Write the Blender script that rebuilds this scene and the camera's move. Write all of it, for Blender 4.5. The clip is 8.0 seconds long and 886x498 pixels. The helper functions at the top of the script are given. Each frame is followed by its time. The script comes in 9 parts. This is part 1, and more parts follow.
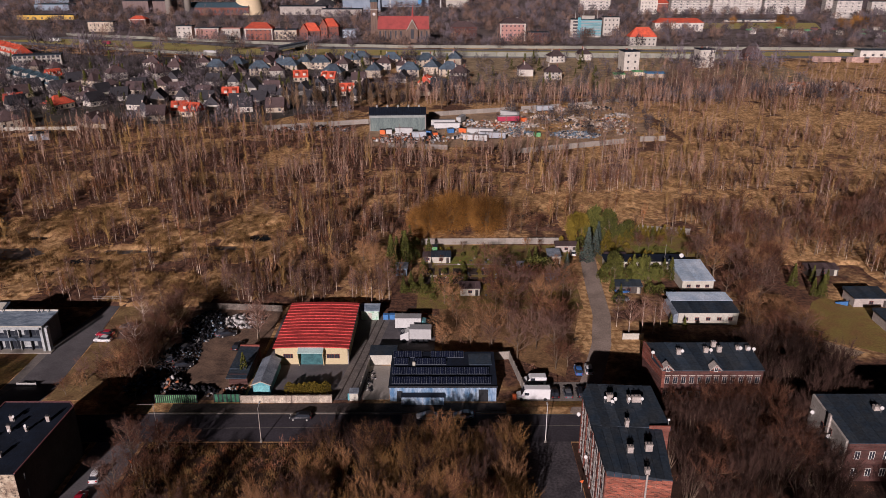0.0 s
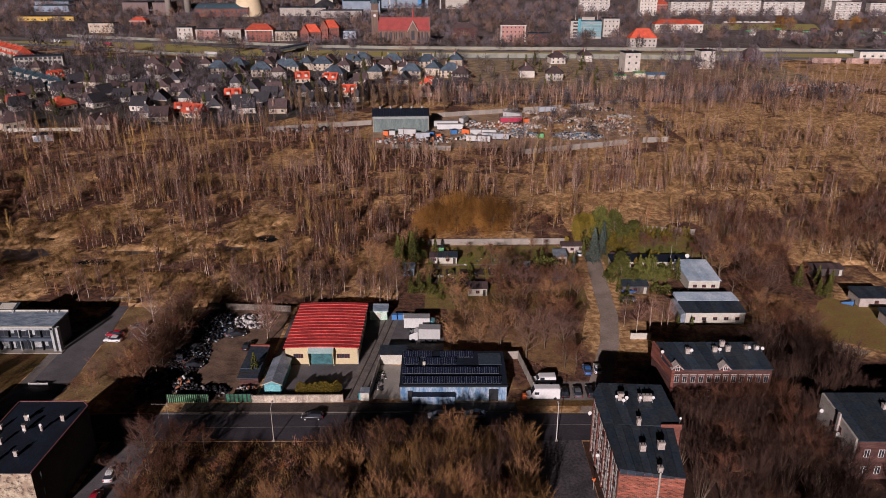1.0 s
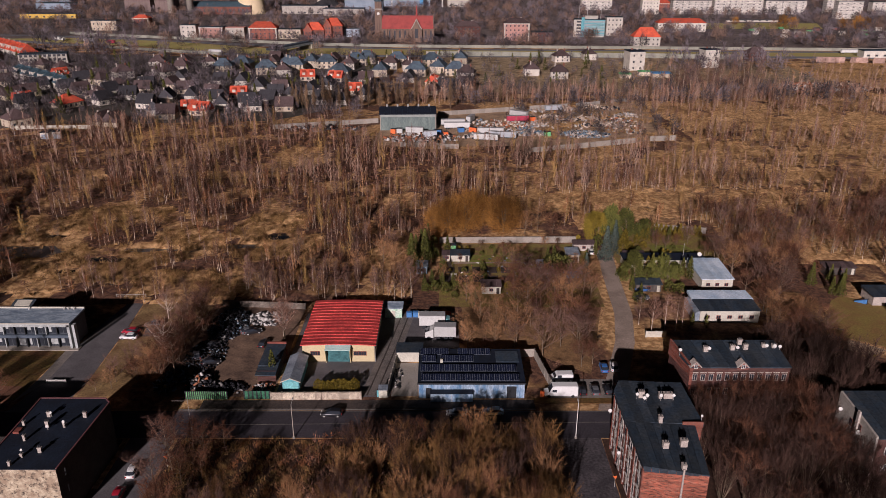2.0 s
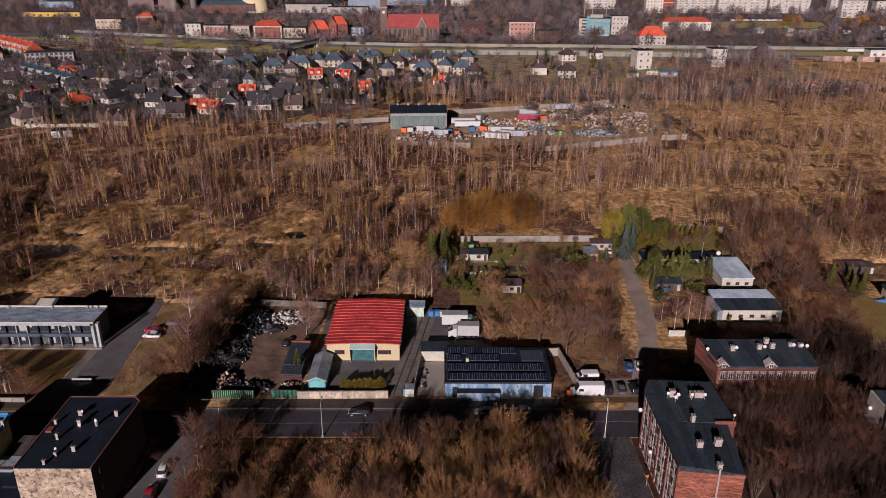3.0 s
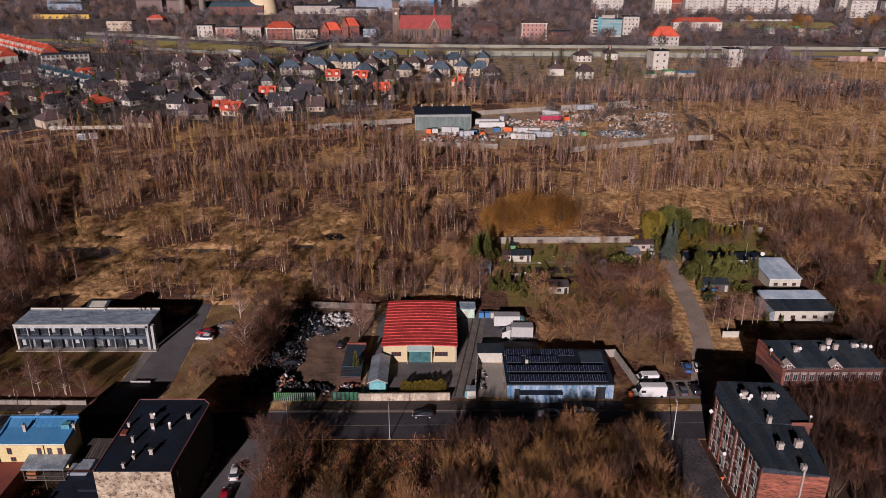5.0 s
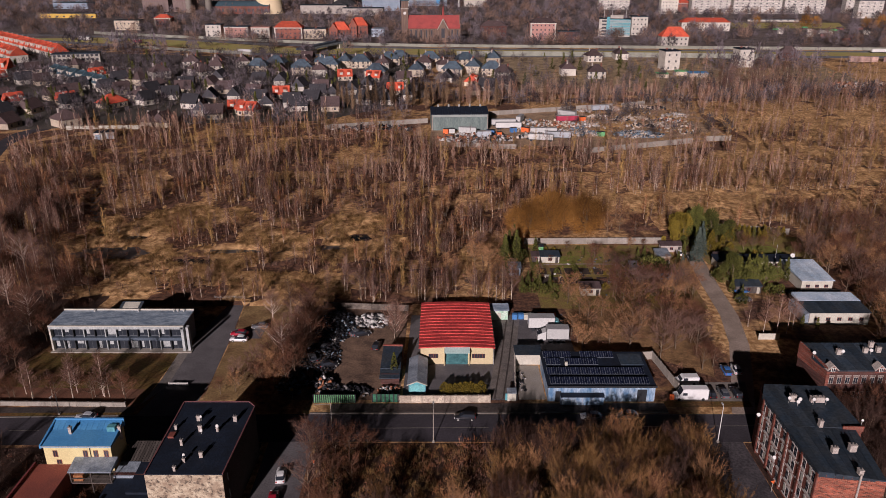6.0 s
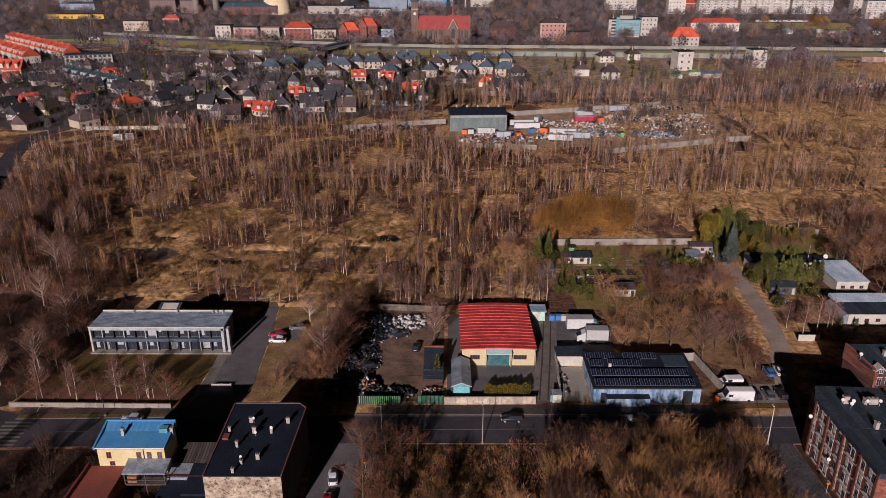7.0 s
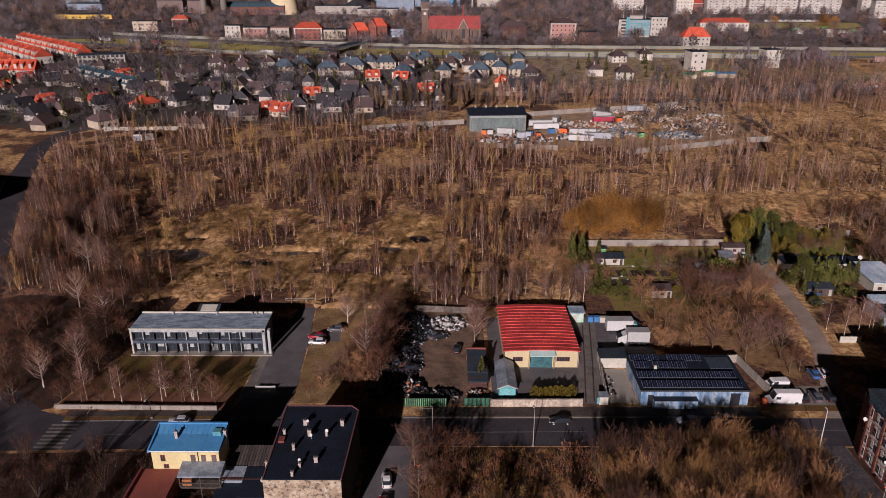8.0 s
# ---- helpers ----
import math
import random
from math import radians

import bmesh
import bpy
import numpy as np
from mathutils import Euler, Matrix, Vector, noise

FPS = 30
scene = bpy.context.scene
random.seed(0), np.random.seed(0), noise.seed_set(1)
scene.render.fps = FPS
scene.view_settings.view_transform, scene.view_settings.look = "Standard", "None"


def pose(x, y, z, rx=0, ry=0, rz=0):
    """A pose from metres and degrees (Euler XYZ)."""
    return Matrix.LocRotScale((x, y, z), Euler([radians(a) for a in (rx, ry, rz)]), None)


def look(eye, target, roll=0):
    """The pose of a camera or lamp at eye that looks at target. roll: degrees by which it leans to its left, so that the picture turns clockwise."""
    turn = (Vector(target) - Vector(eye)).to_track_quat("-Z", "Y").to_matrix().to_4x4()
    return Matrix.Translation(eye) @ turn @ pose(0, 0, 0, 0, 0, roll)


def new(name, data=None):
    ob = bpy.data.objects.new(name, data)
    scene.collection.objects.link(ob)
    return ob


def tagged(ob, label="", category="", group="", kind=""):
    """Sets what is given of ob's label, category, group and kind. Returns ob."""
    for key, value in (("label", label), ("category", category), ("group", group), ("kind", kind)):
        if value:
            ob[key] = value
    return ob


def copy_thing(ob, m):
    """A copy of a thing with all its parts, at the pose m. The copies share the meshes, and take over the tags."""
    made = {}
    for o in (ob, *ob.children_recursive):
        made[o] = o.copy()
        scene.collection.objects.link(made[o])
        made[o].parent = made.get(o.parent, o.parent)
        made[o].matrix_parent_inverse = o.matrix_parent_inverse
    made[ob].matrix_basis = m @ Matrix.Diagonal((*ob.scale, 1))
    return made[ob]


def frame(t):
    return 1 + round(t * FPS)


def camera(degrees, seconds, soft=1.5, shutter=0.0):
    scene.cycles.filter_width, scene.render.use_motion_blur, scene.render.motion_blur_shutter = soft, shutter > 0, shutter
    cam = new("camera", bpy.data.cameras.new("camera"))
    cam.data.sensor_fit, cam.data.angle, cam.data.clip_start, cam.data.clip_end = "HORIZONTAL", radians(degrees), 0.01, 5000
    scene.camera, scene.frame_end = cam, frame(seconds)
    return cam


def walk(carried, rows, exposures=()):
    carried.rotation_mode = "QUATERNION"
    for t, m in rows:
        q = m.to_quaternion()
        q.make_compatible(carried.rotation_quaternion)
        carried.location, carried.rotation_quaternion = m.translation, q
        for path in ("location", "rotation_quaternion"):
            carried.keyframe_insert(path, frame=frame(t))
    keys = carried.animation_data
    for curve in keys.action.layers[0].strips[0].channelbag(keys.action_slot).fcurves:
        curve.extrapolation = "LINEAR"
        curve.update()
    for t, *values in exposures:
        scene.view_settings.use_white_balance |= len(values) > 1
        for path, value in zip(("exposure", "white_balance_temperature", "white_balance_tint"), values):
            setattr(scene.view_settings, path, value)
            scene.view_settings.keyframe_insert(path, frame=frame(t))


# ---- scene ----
# ---------- camera and walk ----------
cam = camera(61.6, 8.0, soft=0.8)
METRES, EYE, TILT, LEAN, TURN = 52.0, 87.0, -21.7, 0.0, 0.0
ROWS = [
    (0.0, 0.0, 0.0, 0.0, -0.0, 0.0, -0.0),
    (0.5, -0.0168, -0.0073, -0.002, -0.03, 0.07, 0.03),
    (1.0, -0.0487, -0.0168, -0.004, -0.13, 0.09, 0.04),
    (1.5, -0.0836, -0.0224, -0.007, -0.17, 0.05, -0.02),
    (3.0, -0.2346, -0.019, -0.0068, -0.2, -0.12, -0.12),
    (3.5, -0.2968, -0.0194, -0.006, -0.2, -0.08, -0.08),
    (4.0, -0.3552, -0.0173, -0.0074, -0.21, -0.05, -0.03),
    (4.5, -0.4124, -0.0157, -0.008, -0.15, -0.03, 0.03),
    (6.0, -0.64, 0.0055, 0.0019, -0.11, -0.06, -0.07),
    (6.5, -0.7277, 0.0083, 0.0035, -0.05, -0.0, -0.1),
    (7.0, -0.8149, 0.0113, 0.0046, -0.01, -0.03, -0.07),
    (7.5, -0.904, 0.0164, 0.0079, 0.04, -0.04, -0.07),
    (8.0, -0.9943, 0.023, 0.0116, 0.09, -0.04, -0.07),
]
walk(cam, [(t, pose(0, 0, EYE, TILT, LEAN, TURN) @ pose(METRES * x, METRES * y, METRES * z, 90 + pitch, roll, yaw)) for t, x, y, z, yaw, pitch, roll in ROWS], [(0.0, -0.13, 5640, 26), (8.0, -0.13, 5640, 26)])

# ---------- sky, sun, exposure ----------
SUN_AZ, SUN_EL = 14.0, 19.0      # shadows fall 14 degrees right of straight ahead
world = bpy.data.worlds.new("world")
scene.world = world
world.use_nodes = True
wn = world.node_tree.nodes
sky = wn.new("ShaderNodeTexSky")
sky.sky_type = "NISHITA"
sky.sun_disc = False
sky.air_density, sky.dust_density = 0.6, 0.4
sky.sun_elevation = radians(SUN_EL)
sky.sun_rotation = radians(180 + SUN_AZ)
wn["Background"].inputs["Strength"].default_value = 0.0016
world.node_tree.links.new(sky.outputs[0], wn["Background"].inputs["Color"])
sun_data = bpy.data.lights.new("sun", "SUN")
sun_data.energy, sun_data.angle, sun_data.color = 5.0, radians(0.53), (1.0, 0.85, 0.69)
sun = new("sun", sun_data)
ca, sa, ce, se = math.cos(radians(SUN_AZ)), math.sin(radians(SUN_AZ)), math.cos(radians(SUN_EL)), math.sin(radians(SUN_EL))
sun.matrix_world = look((-sa * ce * 100, -ca * ce * 100, se * 100 + 60), (0, 0, 60))

# ---------- mesh tools ----------
rnd = random.Random(7)


class Shape:
    """Vertices and faces of one mesh."""

    def __init__(self):
        self.v, self.f = [], []

    def face(self, *pts):
        n = len(self.v)
        self.v += [tuple(p) for p in pts]
        self.f.append(tuple(range(n, n + len(pts))))

    def box(self, x0, x1, y0, y1, z0, z1):
        return self.prism([(x0, y0), (x1, y0), (x1, y1), (x0, y1)], z0, z1)

    def prism(self, plan, z0, z1):
        """Upright prism over a counter-clockwise plan; z1 may be a number or a list of heights."""
        n, k = len(self.v), len(plan)
        top = z1 if isinstance(z1, (list, tuple)) else [z1] * k
        self.v += [(x, y, z0) for x, y in plan] + [(x, y, t) for (x, y), t in zip(plan, top)]
        self.f.append(tuple(n + i for i in reversed(range(k))))
        self.f.append(tuple(n + k + i for i in range(k)))
        self.f += [(n + i, n + (i + 1) % k, n + k + (i + 1) % k, n + k + i) for i in range(k)]
        return self

    def extrude_x(self, prof, x0, x1, inset=0.0):
        """Prism along x over a (y, z) profile."""
        n, k = len(self.v), len(prof)
        self.v += [(x0 + inset, y, z) for y, z in prof] + [(x1 - inset, y, z) for y, z in prof]
        self.f.append(tuple(n + i for i in reversed(range(k))))
        self.f.append(tuple(n + k + i for i in range(k)))
        self.f += [(n + i, n + (i + 1) % k, n + k + (i + 1) % k, n + k + i) for i in range(k)]
        return self

    def extrude_y(self, prof, y0, y1):
        """Prism along y over an (x, z) profile."""
        n, k = len(self.v), len(prof)
        self.v += [(x, y0, z) for x, z in prof] + [(x, y1, z) for x, z in prof]
        self.f.append(tuple(n + i for i in range(k)))
        self.f.append(tuple(n + k + i for i in reversed(range(k))))
        self.f += [(n + (i + 1) % k, n + i, n + k + i, n + k + (i + 1) % k) for i in range(k)]
        return self

    def tube(self, a, b, ra, rb, n=8, caps=True):
        a, b = Vector(a), Vector(b)
        d = (b - a).normalized()
        u = d.orthogonal().normalized()
        w = d.cross(u)
        k = len(self.v)
        for p, r in ((a, ra), (b, rb)):
            for i in range(n):
                t = 2 * math.pi * i / n
                self.v.append(tuple(p + u * (r * math.cos(t)) + w * (r * math.sin(t))))
        self.f += [(k + i, k + (i + 1) % n, k + n + (i + 1) % n, k + n + i) for i in range(n)]
        if caps:
            self.f.append(tuple(k + i for i in reversed(range(n))))
            self.f.append(tuple(k + n + i for i in range(n)))
        return self

    def dish(self, c, r, aim, n=10):
        """Shallow bowl with thickness, open towards aim."""
        c, d = Vector(c), Vector(aim).normalized()
        u = d.orthogonal().normalized()
        w = d.cross(u)
        k = len(self.v)
        for rr, off in ((r, 0.0), (r * 0.6, -0.14 * r), (r, -0.06 * r), (r * 0.6, -0.22 * r)):
            for i in range(n):
                t = 2 * math.pi * i / n
                self.v.append(tuple(c + d * off + u * (rr * math.cos(t)) + w * (rr * math.sin(t))))
        self.v += [tuple(c - d * 0.2 * r), tuple(c - d * 0.28 * r)]
        for i in range(n):
            j = (i + 1) % n
            self.f += [(k + i, k + j, k + n + j, k + n + i), (k + n + i, k + n + j, k + 4 * n), (k + j, k + i, k + 2 * n + i, k + 2 * n + j),
                       (k + 2 * n + j, k + 2 * n + i, k + 3 * n + i, k + 3 * n + j), (k + 3 * n + j, k + 3 * n + i, k + 4 * n + 1)]
        return self

    def mesh(self, name, material, smooth=False):
        me = bpy.data.meshes.new(name)
        me.from_pydata(self.v, [], self.f)
        me.materials.append(material)
        if smooth:
            me.polygons.foreach_set("use_smooth", [True] * len(me.polygons))
        me.update()
        return me


def part(name, shape, material, parent=None, label="", smooth=False):
    """One mesh object under a thing or part. shape: a Shape, or a mesh to share."""
    me = shape.mesh(name, material, smooth) if isinstance(shape, Shape) else shape
    ob = new(name, me)
    if parent is not None:
        ob.parent = parent
    if label:
        ob["label"] = label
    return ob


def thing(name, x, y, z=0.0, rz=0.0, label="", category="", group="", kind=""):
    """An Empty at the base of a thing, whose parts are its children."""
    ob = new(name)
    ob.matrix_basis = pose(x, y, z, 0, 0, rz)
    return tagged(ob, label, category, group, kind)


def solid(name, shape, material, label="", category="", group="", kind=""):
    return tagged(part(name, shape, material), label, category, group, kind)


# ---------- materials ----------
def surface(name, base, rough=0.85, var=0.25, big=4.0, fine=0.25, metal=0.0, bump=0.15, second=None, spec=0.3, piece=0.0, stretch=(1, 1, 1)):
    """Base colour with stains about `big` metres across and grain about `fine` metres; second: a colour that the stains run into;
    piece: how much objects differ from one another."""
    m = bpy.data.materials.new(name)
    m.use_nodes = True
    nt = m.node_tree
    nd, ln = nt.nodes, nt.links
    bs = nd["Principled BSDF"]
    bs.inputs["Roughness"].default_value = rough
    bs.inputs["Metallic"].default_value = metal
    bs.inputs["Specular IOR Level"].default_value = spec
    geo = nd.new("ShaderNodeNewGeometry")
    mp = nd.new("ShaderNodeMapping")
    mp.inputs["Scale"].default_value = stretch
    ln.new(geo.outputs["Position"], mp.inputs["Vector"])
    n1 = nd.new("ShaderNodeTexNoise")
    n1.inputs["Scale"].default_value = 1.0 / big
    n1.inputs["Detail"].default_value = 5
    n1.inputs["Roughness"].default_value = 0.62
    n2 = nd.new("ShaderNodeTexNoise")
    n2.inputs["Scale"].default_value = 1.0 / fine
    n2.inputs["Detail"].default_value = 3
    for n in (n1, n2):
        ln.new(mp.outputs[0], n.inputs["Vector"])
    r1 = nd.new("ShaderNodeValToRGB")
    c2 = second or tuple(c * (1 - var) for c in base)
    r1.color_ramp.elements[0].position, r1.color_ramp.elements[0].color = 0.36, (*c2, 1)
    r1.color_ramp.elements[1].position, r1.color_ramp.elements[1].color = 0.62, (*base, 1)
    ln.new(n1.outputs["Fac"], r1.inputs["Fac"])
    mr = nd.new("ShaderNodeMapRange")
    mr.inputs["From Min"].default_value, mr.inputs["From Max"].default_value = 0.3, 0.7
    mr.inputs["To Min"].default_value, mr.inputs["To Max"].default_value = 1 - var, 1 + var
    ln.new(n2.outputs["Fac"], mr.inputs["Value"])
    mul = nd.new("ShaderNodeMix")
    mul.data_type, mul.blend_type = "RGBA", "MULTIPLY"
    mul.inputs[0].default_value = 1.0
    ln.new(r1.outputs["Color"], mul.inputs[6])
    ln.new(mr.outputs["Result"], mul.inputs[7])
    out = mul.outputs[2]
    if piece:
        oi = nd.new("ShaderNodeObjectInfo")
        pr = nd.new("ShaderNodeMapRange")
        pr.inputs["To Min"].default_value, pr.inputs["To Max"].default_value = 1 - piece, 1 + piece
        ln.new(oi.outputs["Random"], pr.inputs["Value"])
        m2 = nd.new("ShaderNodeMix")
        m2.data_type, m2.blend_type = "RGBA", "MULTIPLY"
        m2.inputs[0].default_value = 1.0
        ln.new(out, m2.inputs[6])
        ln.new(pr.outputs["Result"], m2.inputs[7])
        out = m2.outputs[2]
    ln.new(out, bs.inputs["Base Color"])
    if bump:
        bp = nd.new("ShaderNodeBump")
        bp.inputs["Strength"].default_value = bump
        bp.inputs["Distance"].default_value = fine
        ln.new(n2.outputs["Fac"], bp.inputs["Height"])
        ln.new(bp.outputs["Normal"], bs.inputs["Normal"])
    return m


def island(name, a, b, rough=0.9, spec=0.15):
    """Twigs, stalks, leaves and scraps: colour runs from a to b, piece by piece, and drifts over about 15 metres."""
    m = bpy.data.materials.new(name)
    m.use_nodes = True
    nd, ln = m.node_tree.nodes, m.node_tree.links
    bs = nd["Principled BSDF"]
    bs.inputs["Roughness"].default_value = rough
    bs.inputs["Specular IOR Level"].default_value = spec
    geo = nd.new("ShaderNodeNewGeometry")
    n1 = nd.new("ShaderNodeTexNoise")
    n1.inputs["Scale"].default_value = 1 / 15
    n1.inputs["Detail"].default_value = 3
    ln.new(geo.outputs["Position"], n1.inputs["Vector"])
    ad = nd.new("ShaderNodeMath")
    ad.operation = "MULTIPLY_ADD"
    ad.inputs[1].default_value = 1.5
    ad.inputs[2].default_value = -0.75
    ln.new(n1.outputs["Fac"], ad.inputs[0])
    ad2 = nd.new("ShaderNodeMath")
    ad2.use_clamp = True
    ln.new(ad.outputs[0], ad2.inputs[0])
    ln.new(geo.outputs["Random Per Island"], ad2.inputs[1])
    mx = nd.new("ShaderNodeMix")
    mx.data_type = "RGBA"
    mx.inputs[6].default_value, mx.inputs[7].default_value = (*a, 1), (*b, 1)
    ln.new(ad2.outputs[0], mx.inputs[0])
    ln.new(mx.outputs[2], bs.inputs["Base Color"])
    return m


def brickwork(name, brick, other, mortar, scale=1.0, width=0.26, row=0.075, joint=0.01):
    m = bpy.data.materials.new(name)
    m.use_nodes = True
    nd, ln = m.node_tree.nodes, m.node_tree.links
    bs = nd["Principled BSDF"]
    bs.inputs["Roughness"].default_value = 0.9
    bs.inputs["Specular IOR Level"].default_value = 0.2
    geo = nd.new("ShaderNodeNewGeometry")
    sep = nd.new("ShaderNodeSeparateXYZ")
    ln.new(geo.outputs["Position"], sep.inputs[0])
    ad = nd.new("ShaderNodeMath")
    ln.new(sep.outputs["X"], ad.inputs[0])
    ln.new(sep.outputs["Y"], ad.inputs[1])
    cmb = nd.new("ShaderNodeCombineXYZ")
    ln.new(ad.outputs[0], cmb.inputs["X"])
    ln.new(sep.outputs["Z"], cmb.inputs["Y"])
    br = nd.new("ShaderNodeTexBrick")
    br.inputs["Color1"].default_value, br.inputs["Color2"].default_value, br.inputs["Mortar"].default_value = (*brick, 1), (*other, 1), (*mortar, 1)
    br.inputs["Scale"].default_value = scale
    br.inputs["Brick Width"].default_value, br.inputs["Row Height"].default_value = width, row
    br.inputs["Mortar Size"].default_value = joint
    ln.new(cmb.outputs[0], br.inputs["Vector"])
    n1 = nd.new("ShaderNodeTexNoise")
    n1.inputs["Scale"].default_value = 0.5
    n1.inputs["Detail"].default_value = 6
    mpn = nd.new("ShaderNodeMapping")
    mpn.inputs["Scale"].default_value = (0.5, 0.5, 3.2)
    ln.new(geo.outputs["Position"], mpn.inputs["Vector"])
    ln.new(mpn.outputs[0], n1.inputs["Vector"])
    mr = nd.new("ShaderNodeMapRange")
    mr.inputs["From Min"].default_value, mr.inputs["From Max"].default_value = 0.3, 0.7
    mr.inputs["To Min"].default_value, mr.inputs["To Max"].default_value = 0.55, 1.35
    ln.new(n1.outputs["Fac"], mr.inputs["Value"])
    mx = nd.new("ShaderNodeMix")
    mx.data_type, mx.blend_type = "RGBA", "MULTIPLY"
    mx.inputs[0].default_value = 1.0
    ln.new(br.outputs["Color"], mx.inputs[6])
    ln.new(mr.outputs["Result"], mx.inputs[7])
    ln.new(mx.outputs[2], bs.inputs["Base Color"])
    bp = nd.new("ShaderNodeBump")
    bp.inputs["Strength"].default_value = 0.3
    bp.inputs["Distance"].default_value = 0.02
    ln.new(br.outputs["Fac"], bp.inputs["Height"])
    bp.invert = True
    ln.new(bp.outputs["Normal"], bs.inputs["Normal"])
    return m


GLASS = surface("window_glass", (0.03, 0.035, 0.045), rough=0.08, var=0.1, spec=0.6, bump=0)
FRAME_W = surface("white_frame", (0.75, 0.74, 0.7), rough=0.5, var=0.08, bump=0)
ASPHALT = surface("asphalt", (0.06, 0.052, 0.062), rough=0.9, var=0.22, big=9, fine=0.4, second=(0.038, 0.034, 0.039), bump=0.04)
ASPHALT_OLD = surface("worn_asphalt", (0.145, 0.134, 0.138), rough=0.9, var=0.22, big=5, fine=0.3, second=(0.1, 0.092, 0.096), bump=0.04)
ASPHALT_MID = surface("mauve_grey_asphalt", (0.085, 0.075, 0.08), rough=0.9, var=0.35, big=4, fine=0.5, second=(0.048, 0.043, 0.048))
PAVING_DARK = surface("dark_paving", (0.075, 0.058, 0.05), rough=0.9, var=0.3, big=4, fine=0.4, second=(0.045, 0.038, 0.036))
PLAY_LAWN = surface("sunny_lawn", (0.25, 0.19, 0.05), var=0.35, big=4, fine=0.4, second=(0.24, 0.14, 0.05), bump=0.05)
LANE = surface("gravel_lane", (0.38, 0.3, 0.245), rough=0.95, var=0.25, big=6, fine=0.4, second=(0.25, 0.195, 0.155), bump=0.05)
GARDEN_GREEN = surface("garden_grass", (0.24, 0.2, 0.045), var=0.4, big=3, fine=0.4, second=(0.2, 0.12, 0.055), bump=0.15)
PAVING = surface("paving", (0.23, 0.2, 0.175), rough=0.9, var=0.2, big=6, fine=0.4, second=(0.13, 0.12, 0.11))
PAINT_LINE = surface("road_paint", (0.19, 0.175, 0.15), rough=0.8, var=0.3, big=2, fine=0.2)
KERB = surface("kerb_stone", (0.17, 0.155, 0.135), var=0.2, big=3)
EARTH = surface("bare_earth", (0.23, 0.15, 0.1), var=0.3, big=4, fine=0.4, second=(0.1, 0.066, 0.048), bump=0.15)
LAWN = surface("winter_lawn", (0.12, 0.088, 0.017), var=0.4, big=7, fine=0.5, second=(0.13, 0.058, 0.022), bump=0.15)
# leaf litter whose base colour also carries tree shade
SHADE_LITTER = surface("shade_dark_litter", (0.07, 0.036, 0.022), var=0.4, big=3, fine=0.4, second=(0.032, 0.018, 0.014), bump=0.15)
DRYGRASS = surface("dry_grass", (0.3, 0.2, 0.085), var=0.35, big=5, fine=0.5, second=(0.17, 0.1, 0.045), bump=0.2)
SANDY = surface("sand_pit", (0.4, 0.3, 0.2), var=0.2, big=4)
TAR = surface("tar_roof", (0.011, 0.018, 0.034), rough=0.75, var=0.25, big=3, fine=0.4, second=(0.008, 0.011, 0.019))
TAR_GREY = surface("grey_felt_roof", (0.026, 0.04, 0.058), rough=0.65, var=0.35, big=3, fine=0.5, second=(0.042, 0.05, 0.058), piece=0.25)
TIN = surface("tin_roof", (0.36, 0.41, 0.47), rough=0.45, var=0.25, big=2.5, fine=0.3, metal=0.3, second=(0.18, 0.215, 0.26))
TIN_TRIM = surface("roof_trim", (0.5, 0.5, 0.5), rough=0.5, var=0.2, metal=0.3)
RED_TIN = surface("red_sheet_roof", (0.68, 0.095, 0.08), rough=0.55, var=0.2, big=4, fine=0.5, second=(0.47, 0.058, 0.055), piece=0.08)
CREAM = surface("cream_render", (0.56, 0.47, 0.28), var=0.1, big=4, second=(0.55, 0.46, 0.27))
WHITE = surface("white_render", (0.54, 0.515, 0.43), var=0.14, big=3, fine=0.3, second=(0.44, 0.415, 0.345))
YELLOW = surface("yellow_render", (0.66, 0.57, 0.29), var=0.08, big=4, second=(0.56, 0.46, 0.23))
PEELED = surface("peeling_plaster", (0.44, 0.36, 0.29), var=0.3, big=1.3, fine=0.2, second=(0.16, 0.115, 0.09), bump=0.4)


def flaking(name, coat, bare, deep):
    """Old plaster that has come off in sharp-edged patches."""
    m = bpy.data.materials.new(name)
    m.use_nodes = True
    nd, ln = m.node_tree.nodes, m.node_tree.links
    bs = nd["Principled BSDF"]
    bs.inputs["Roughness"].default_value = 0.9
    geo = nd.new("ShaderNodeNewGeometry")
    colour = None
    for size, lo, hi, tone in ((2.0, .4, .6, bare), (0.8, .5, .62, deep), (0.3, .5, .66, bare)):
        n = nd.new("ShaderNodeTexNoise")
        n.inputs["Scale"].default_value = 1 / size
        n.inputs["Detail"].default_value = 6
        n.inputs["Roughness"].default_value = 0.7
        ln.new(geo.outputs["Position"], n.inputs["Vector"])
        r = nd.new("ShaderNodeMapRange")
        r.inputs["From Min"].default_value, r.inputs["From Max"].default_value = lo, hi
        ln.new(n.outputs["Fac"], r.inputs["Value"])
        x = nd.new("ShaderNodeMix")
        x.data_type = "RGBA"
        x.inputs[6].default_value = (*coat, 1)
        if colour is not None:
            ln.new(colour, x.inputs[6])
        x.inputs[7].default_value = (*tone, 1)
        ln.new(r.outputs["Result"], x.inputs[0])
        colour = x.outputs[2]
    ln.new(colour, bs.inputs["Base Color"])
    return m


